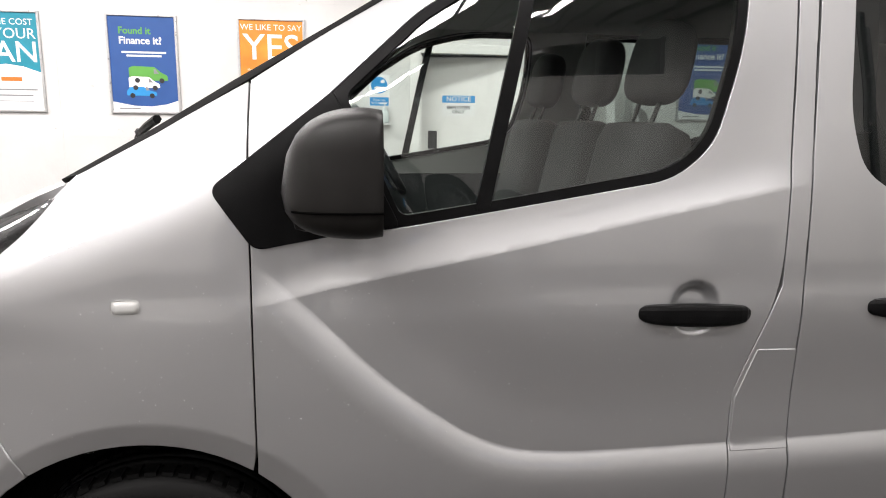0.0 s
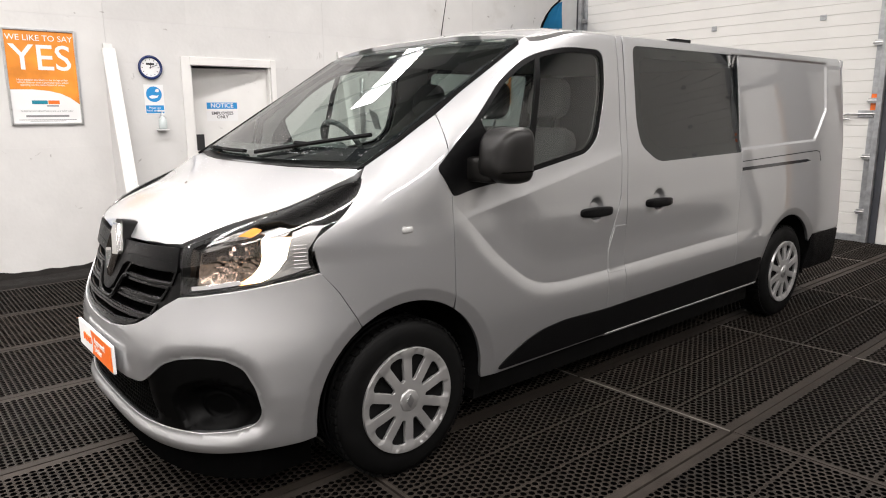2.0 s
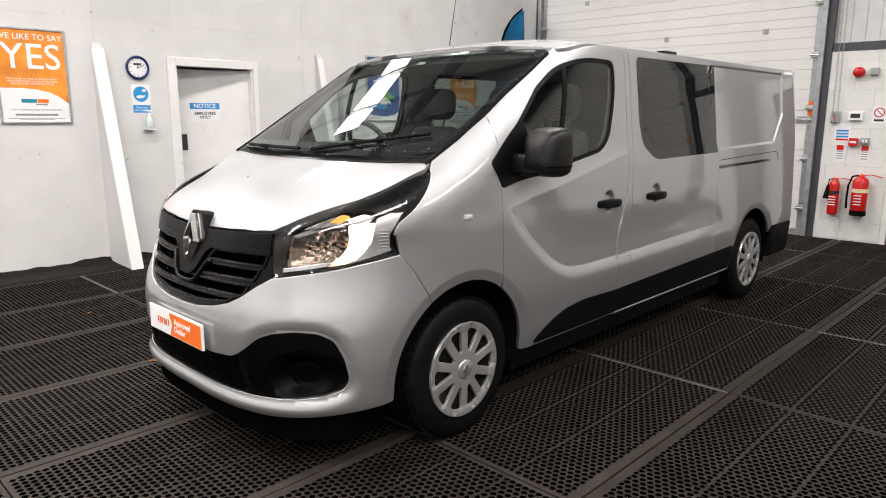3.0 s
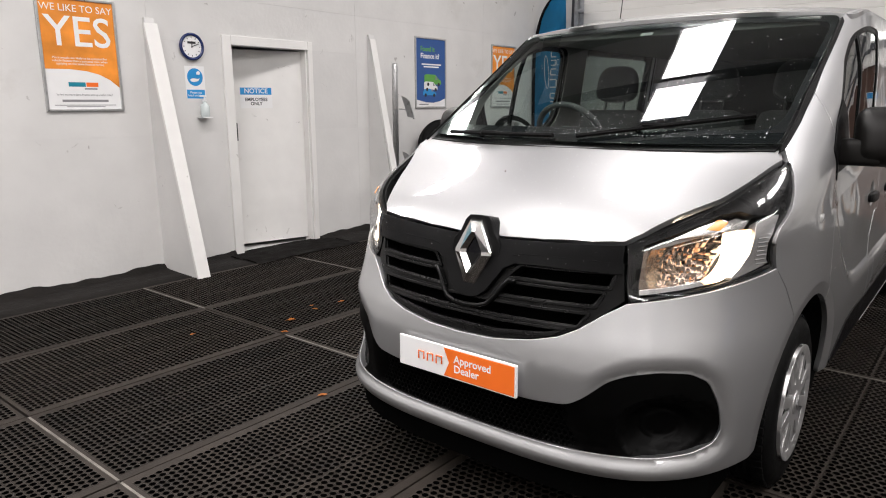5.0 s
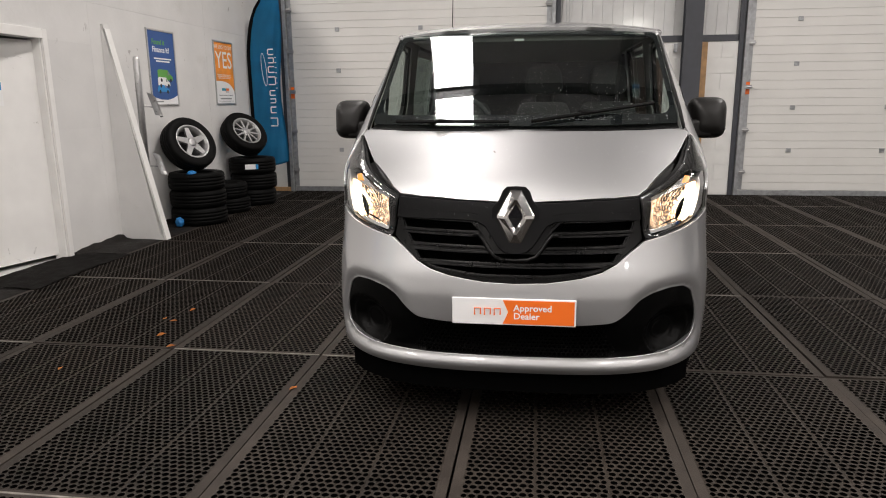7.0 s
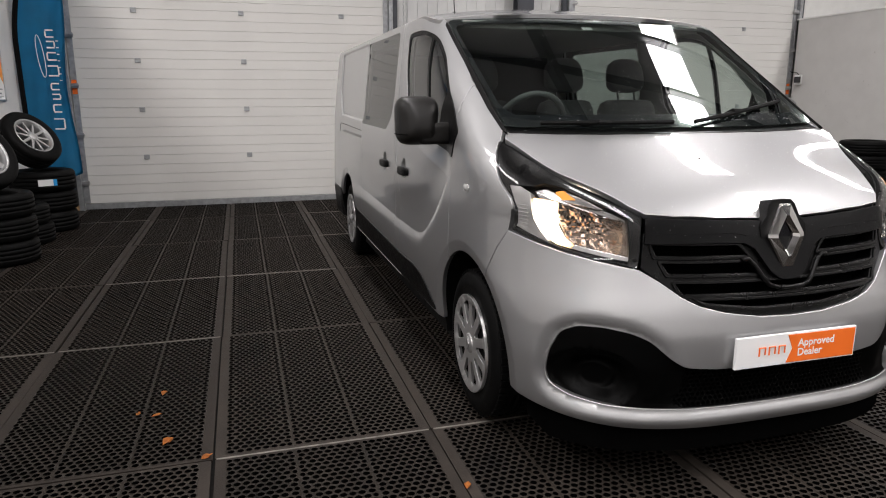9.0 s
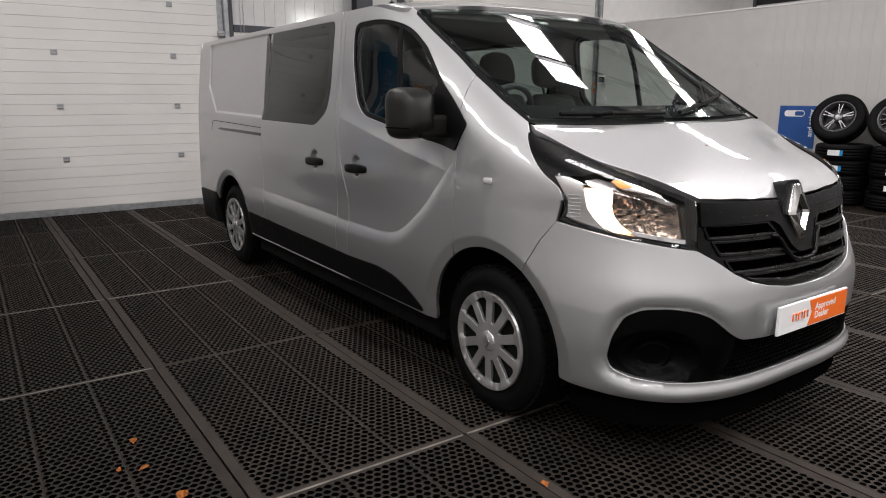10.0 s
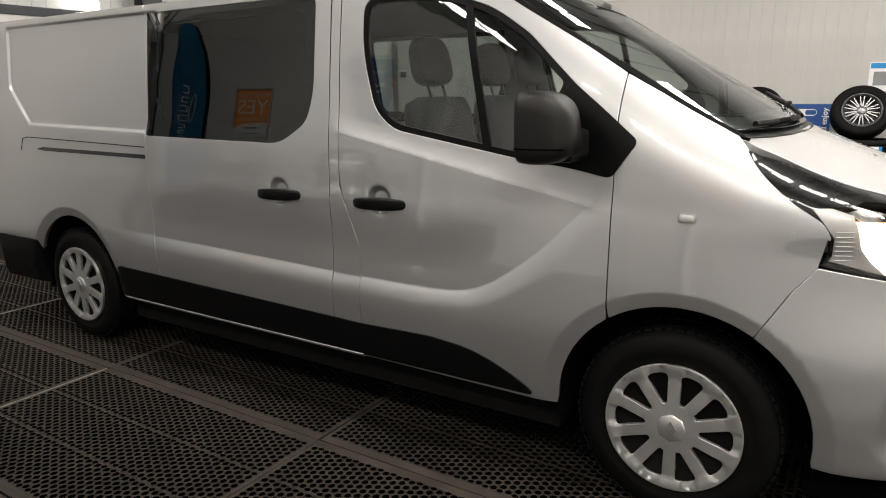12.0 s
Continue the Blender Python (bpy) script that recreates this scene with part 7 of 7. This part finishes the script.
def extinguisher(y, r, h, z0, hose, label, band):
    e = thing("fire_extinguisher", label, "extinguisher", "fire extinguishers on the pier", pose(EX - 0.012 - r, y, z0))
    part("cylinder", lathe([(0.0, 0.0), (r * 0.9, 0.0), (r, 0.02), (r, h * 0.80), (r * 0.85, h * 0.87), (r * 0.35, h * 0.92), (r * 0.3, h * 0.95), (0.0, h * 0.95)], 28, "z"), RED, e, smooth=True)
    bm = bmesh.new()
    add_box(bm, -0.015, 0.015, -0.10, 0.03, h * 0.99, h * 1.01, 0.003, pose(0, 0, 0, 14, 0, 0))
    add_box(bm, -0.012, 0.012, -0.09, 0.03, h * 0.95, h * 0.97, 0.003)
    part("handle", bm, RED, e, "red squeeze handle")
    part("valve", lathe([(0.016, h * 0.93), (0.016, h * 0.99), (0.0, h)], 12, "z"), ORANGE, e, "orange valve and tag")
    part("label_band", lathe([(r + 0.0012, h * 0.55), (r + 0.0012, h * 0.64)], 28, "z"), band, e, "coloured label band")
    for k in range(4):
        part("print_bar", plate_box(-0.04, 0.04, -0.005, 0.005, 0, 0.002, facing("end", -r - 0.001, 0, h * (0.48 - 0.07 * k))), PAPER, e)
    if hose:
        part("hose", tube([(0, 0.03, h * 0.95), (-0.02, 0.09, h * 0.92), (-0.02, 0.125, h * 0.7), (-0.02, 0.13, h * 0.4), (-0.03, 0.12, h * 0.15)], 0.012, 8), RUBBER, e, "black hose", smooth=True)
        part("base_ring", lathe([(r + 0.003, -0.004), (r + 0.003, h * 0.12), (0.0, h * 0.12)], 28, "z"), RUBBER, e, "black base ring")
    else:
        part("horn", tube([(-0.03, 0.06, h * 0.78), (-0.05, 0.075, h * 0.42)], [0.018, 0.032], 10), RUBBER, e, "black discharge horn")
        part("horn_pipe", tube([(0, 0.0, h * 0.95), (-0.02, 0.06, h * 0.93), (-0.03, 0.06, h * 0.78)], 0.008, 8), RUBBER, e)
    part("wall_hook", box(r - 0.005, r + 0.013, -0.02, 0.02, h * 0.84, h * 0.94, 0.002), STEEL, e, "steel wall hook")


extinguisher(-0.585, 0.058, 0.46, 0.31, False, "slim red extinguisher with black horn on the white pier", BLACKPRINT)
extinguisher(-0.87, 0.085, 0.50, 0.33, True, "stout red extinguisher with cream band on the white pier", material("cream_print", (0.78, 0.70, 0.45), 0.5))


def wall_box(name, y, z, w, h, d, mat, label, cat, bevel=0.006):
    t = part(name, plate_box(-w / 2, w / 2, -h / 2, h / 2, 0, d, facing("end", EX - 0.006, y, z), bevel), mat)
    return tagged(t, label, cat)


tagged(part("alarm_sounder", add_lathe(bmesh.new(), [(0.05, 0.0), (0.062, 0.01), (0.06, 0.05), (0.045, 0.075), (0.0, 0.085)], 24, "z", facing("end", EX - 0.006, -0.70, 2.01)), RED, smooth=True), "round red fire alarm sounder on the pier", "alarm")
wall_box("switch_box", -0.86, 2.015, 0.085, 0.085, 0.05, GALV, "small grey metal switch box", "switch")
cp = wall_box("call_point", -0.725, 1.195, 0.095, 0.095, 0.05, RED, "square red fire alarm call point", "alarm")
part("print_bar", plate_box(-0.035, 0.035, -0.012, 0.012, 0.051, 0.052, facing("end", EX - 0.006, -0.725, 1.195)), PAPER, cp)
sw2 = wall_box("light_switch", -0.845, 1.21, 0.09, 0.075, 0.04, GALV, "grey metal double switch", "switch")
for k in (-0.018, 0.018):
    part("rocker", plate_box(k - 0.01, k + 0.01, -0.018, 0.018, 0.041, 0.045, facing("end", EX - 0.006, -0.845, 1.21)), PAPER, sw2, "white rocker")
th = wall_box("control_panel", -0.715, 1.50, 0.155, 0.10, 0.035, PAPER, "small white control panel with dark display", "control panel")
part("display", plate_box(-0.05, 0.05, -0.02, 0.03, 0.036, 0.038, facing("end", EX - 0.006, -0.715, 1.50)), BLACKPRINT, th, "dark display")


def small_sign(y, z, w, h, label, rows):
    t = thing("safety_sign", label, "sign", "signs on the pier")
    mm = facing("end", EX - 0.0065, y, z)
    part("sheet", plate_box(-w / 2, w / 2, -h / 2, h / 2, 0, 0.002, mm), PAPER, t)
    for x0, x1, yy, hh, mat in rows:
        part("print_bar", plate_box(x0 * w, x1 * w, yy * h - hh * h / 2, yy * h + hh * h / 2, 0.0022, 0.003, mm), mat, t)


small_sign(-0.59, 1.305, 0.17, 0.22, "white and blue fire action notice", [(-0.4, 0.4, 0.1 - 0.16 * k, 0.1, SKYBLUE if k < 3 else RED) for k in range(4)])
for y in (-0.585, -0.85):
    small_sign(y, 1.06, 0.085, 0.2, "narrow red and white extinguisher sign", [(-0.45, 0.45, 0.32, 0.3, RED)] + [(-0.4, 0.4, 0.1 - 0.14 * k, 0.06, GREYPRINT) for k in range(4)])
t = thing("no_entry_sign", "white prohibition sign with red ring", "sign")
mm = facing("end", EX - 0.0065, -0.955, 1.515)
part("sheet", plate_box(-0.075, 0.075, -0.10, 0.10, 0, 0.002, mm), PAPER, t)
part("ring", tube([mm @ Vector((0.05 * math.cos(a), 0.03 + 0.05 * math.sin(a), 0.003)) for a in [math.pi * i / 12 for i in range(24)]], 0.006, 6, True), RED, t, "red ring")
part("slash", tube([mm @ Vector((-0.035, 0.065, 0.003)), mm @ Vector((0.035, -0.005, 0.003))], 0.005, 6), RED, t, "red slash")
part("print_bar", plate_box(-0.05, 0.05, -0.075, -0.05, 0.0022, 0.003, mm), BLACKPRINT, t)

hoist = thing("chain_hoist", "steel hand chain hanging by the door with its wall box", "chain hoist")
part("wall_box", box(EX - 0.05, EX - 0.006, -0.55, -0.45, 1.42, 1.56, 0.01), GALV, hoist, "grey metal chain box")
part("hook", tube([(EX - 0.055, -0.5, 1.52), (EX - 0.075, -0.5, 1.49), (EX - 0.06, -0.5, 1.46)], 0.008), ORANGE, hoist, "orange hook")
for y in (-0.475, -0.525):
    bm = bmesh.new()
    for k in range(70):
        z = 1.53 + k * 0.042
        c = Vector((EX - 0.055, y + (0.03 if y > -0.5 else 0.05) * (k / 70), z))
        lay = [(0.0, 0.009 * math.cos(a), 0.025 * math.sin(a)) if k % 2 else (0.009 * math.cos(a), 0.0, 0.025 * math.sin(a)) for a in [math.pi * i / 4 for i in range(8)]]
        add_tube(bm, [c + Vector(p) for p in lay], 0.0025, 4, True)
    tagged(part("chain", bm, GALV, hoist, "galvanised link chain"), kind="stuff")
part("chain_guide", box(EX - 0.07, EX - 0.006, -0.56, -0.42, 4.45, 4.6, 0.01), GALV, hoist, "grey metal chain guide")
lt = thing("slide_bolt", "steel slide bolt on the overhead door edge", "bolt")
part("plate", box(EX - 0.02, EX - 0.012, -0.22, -0.06, 1.42, 1.50, 0.003), GALV, lt)
part("bar", tube([(EX - 0.03, -0.24, 1.46), (EX - 0.03, 0.05, 1.46), (EX - 0.03, 0.12, 1.44), (EX - 0.03, 0.12, 1.40), (EX - 0.03, 0.02, 1.40)], 0.009), STEEL, lt)
tagged(part("floor_batten", box(EX - 0.06, EX - 0.008, 3.96, 4.34, -0.02, 0.06, 0.003), WOOD), "short bare timber batten on the floor", "batten", kind="structure")
tagged(part("exit_light", box(EX - 0.10, EX - 0.006, -1.66, -1.30, 2.38, 2.47, 0.006), glow("lit_panel", (1.0, 1.0, 0.97), 2.5)), "lit white emergency luminaire above the brown door", "light")
dn = thing("door_notice", "blue and white notice on the brown door", "sign")
mm = facing("end", EX + 0.0295, -1.50, 1.57)
part("sheet", plate_box(-0.10, 0.10, -0.10, 0.10, 0, 0.0015, mm), PAPER, dn)
part("band", plate_box(-0.095, 0.095, 0.03, 0.095, 0.0018, 0.0026, mm), SKYBLUE, dn, "blue heading band")
tagged(part("door_sensor", box(EX - 0.06, EX - 0.006, -2.10, -2.05, 2.12, 2.24, 0.006), GALV), "small grey door contact box", "sensor")

# ---- on the partition wall ----


def board(x0, x1, z0, z1):
    b = thing("wall_board", "navy blue advertising board with white lettering", "sign", "advertising boards")
    mm = facing("partition", (x0 + x1) / 2, PY + 0.0085, (z0 + z1) / 2)
    w, h = (x1 - x0) / 2, (z1 - z0) / 2
    part("panel", plate_box(-w, w, -h, h, 0, 0.006, mm), BLUEPRINT, b)
    pill = [(-0.16, 0.0), (-0.14, 0.045), (0.12, 0.045), (0.15, 0.0), (0.12, -0.045), (-0.14, -0.045)]
    part("logo", prism(fillet([(x * w / 0.27 - 0.04, y + h - 0.11) for x, y in pill], 0.04), 0.001, mm @ pose(0, 0, 0.0065)), PAPER, b, "white pill-shaped logo")
    part("logo_inner", prism(fillet([(x * 0.45 * w / 0.27 + 0.03, y * 0.7 + h - 0.11) for x, y in pill], 0.03), 0.001, mm @ pose(0, 0, 0.0078)), BLUEPRINT, b)
    words("lettering", "and enjoy", 0.10, PAPER, mm @ pose(w - 0.07, h - 0.05, 0.0072, 0, 0, 90), b, "RIGHT", bold=0.002)


board(2.85, 3.40, 0.68, 1.29)
board(0.07, 0.60, 0.64, 1.22)
pn = thing("paper_notice", "white paper notice with blue header on the partition", "sign")
mm = facing("partition", -0.43, PY + 0.0085, 1.56)
part("sheet", plate_box(-0.13, 0.13, -0.18, 0.18, 0, 0.0015, mm), PAPER, pn)
part("header", plate_box(-0.12, 0.12, 0.10, 0.165, 0.0018, 0.0026, mm), SKYBLUE, pn, "blue header")
part("print_block", plate_box(-0.08, 0.08, -0.11, 0.06, 0.0018, 0.0026, mm), GREYPRINT, pn, "grey printed block")
sx = thing("socket_box", "grey and black electrical box with a short cable", "electrical box")
mm = facing("partition", 6.93, PY + 0.001, 1.74)
part("case", plate_box(-0.05, 0.05, -0.08, 0.08, 0, 0.07, mm, 0.006), PAPER, sx)
part("cover", plate_box(-0.03, 0.09, -0.05, 0.05, 0.071, 0.10, mm, 0.004), BLACKPRINT, sx, "black cover")
part("cable", tube([mm @ Vector(p) for p in ((0, 0.08, 0.03), (-0.06, 0.12, 0.02), (-0.18, 0.13, 0.02), (-0.22, 0.15, 0.015))], 0.006), RUBBER, sx, "black cable")

# ---- fallen leaves on the mats ----


def leaf(x, y, size, turn):
    bm = bmesh.new()
    out = [(0.0, -0.9), (0.35, -0.5), (0.55, -0.1), (0.4, 0.3), (0.15, 0.7), (0.0, 1.0), (-0.2, 0.65), (-0.45, 0.25), (-0.5, -0.15), (-0.3, -0.55)]
    c = bm.verts.new((0, 0, 0.004))
    vs = [bm.verts.new((px * size, py * size, 0.004 + size * 0.25 * abs(px) + rng.uniform(0, 0.006))) for px, py in out]
    for i in range(len(vs)):
        bm.faces.new((c, vs[i], vs[(i + 1) % len(vs)]))
    bmesh.ops.solidify(bm, geom=bm.faces[:], thickness=0.0012)
    o = tagged(part("leaf", bm, LEAF), "fallen dry orange leaf on the mats", "leaf", "fallen leaves")
    o.matrix_world = pose(x, y, 0.0, 0, 0, turn)


for x, y, sz in ((0.604, 2.317, 0.03), (0.352, 2.325, 0.028), (0.076, 2.253, 0.042), (-0.107, 2.088, 0.03), (-0.612, 1.13, 0.028), (-0.51, 2.515, 0.026), (0.392, 2.41, 0.02)):
    leaf(x, y, sz, rng.uniform(0, 360))
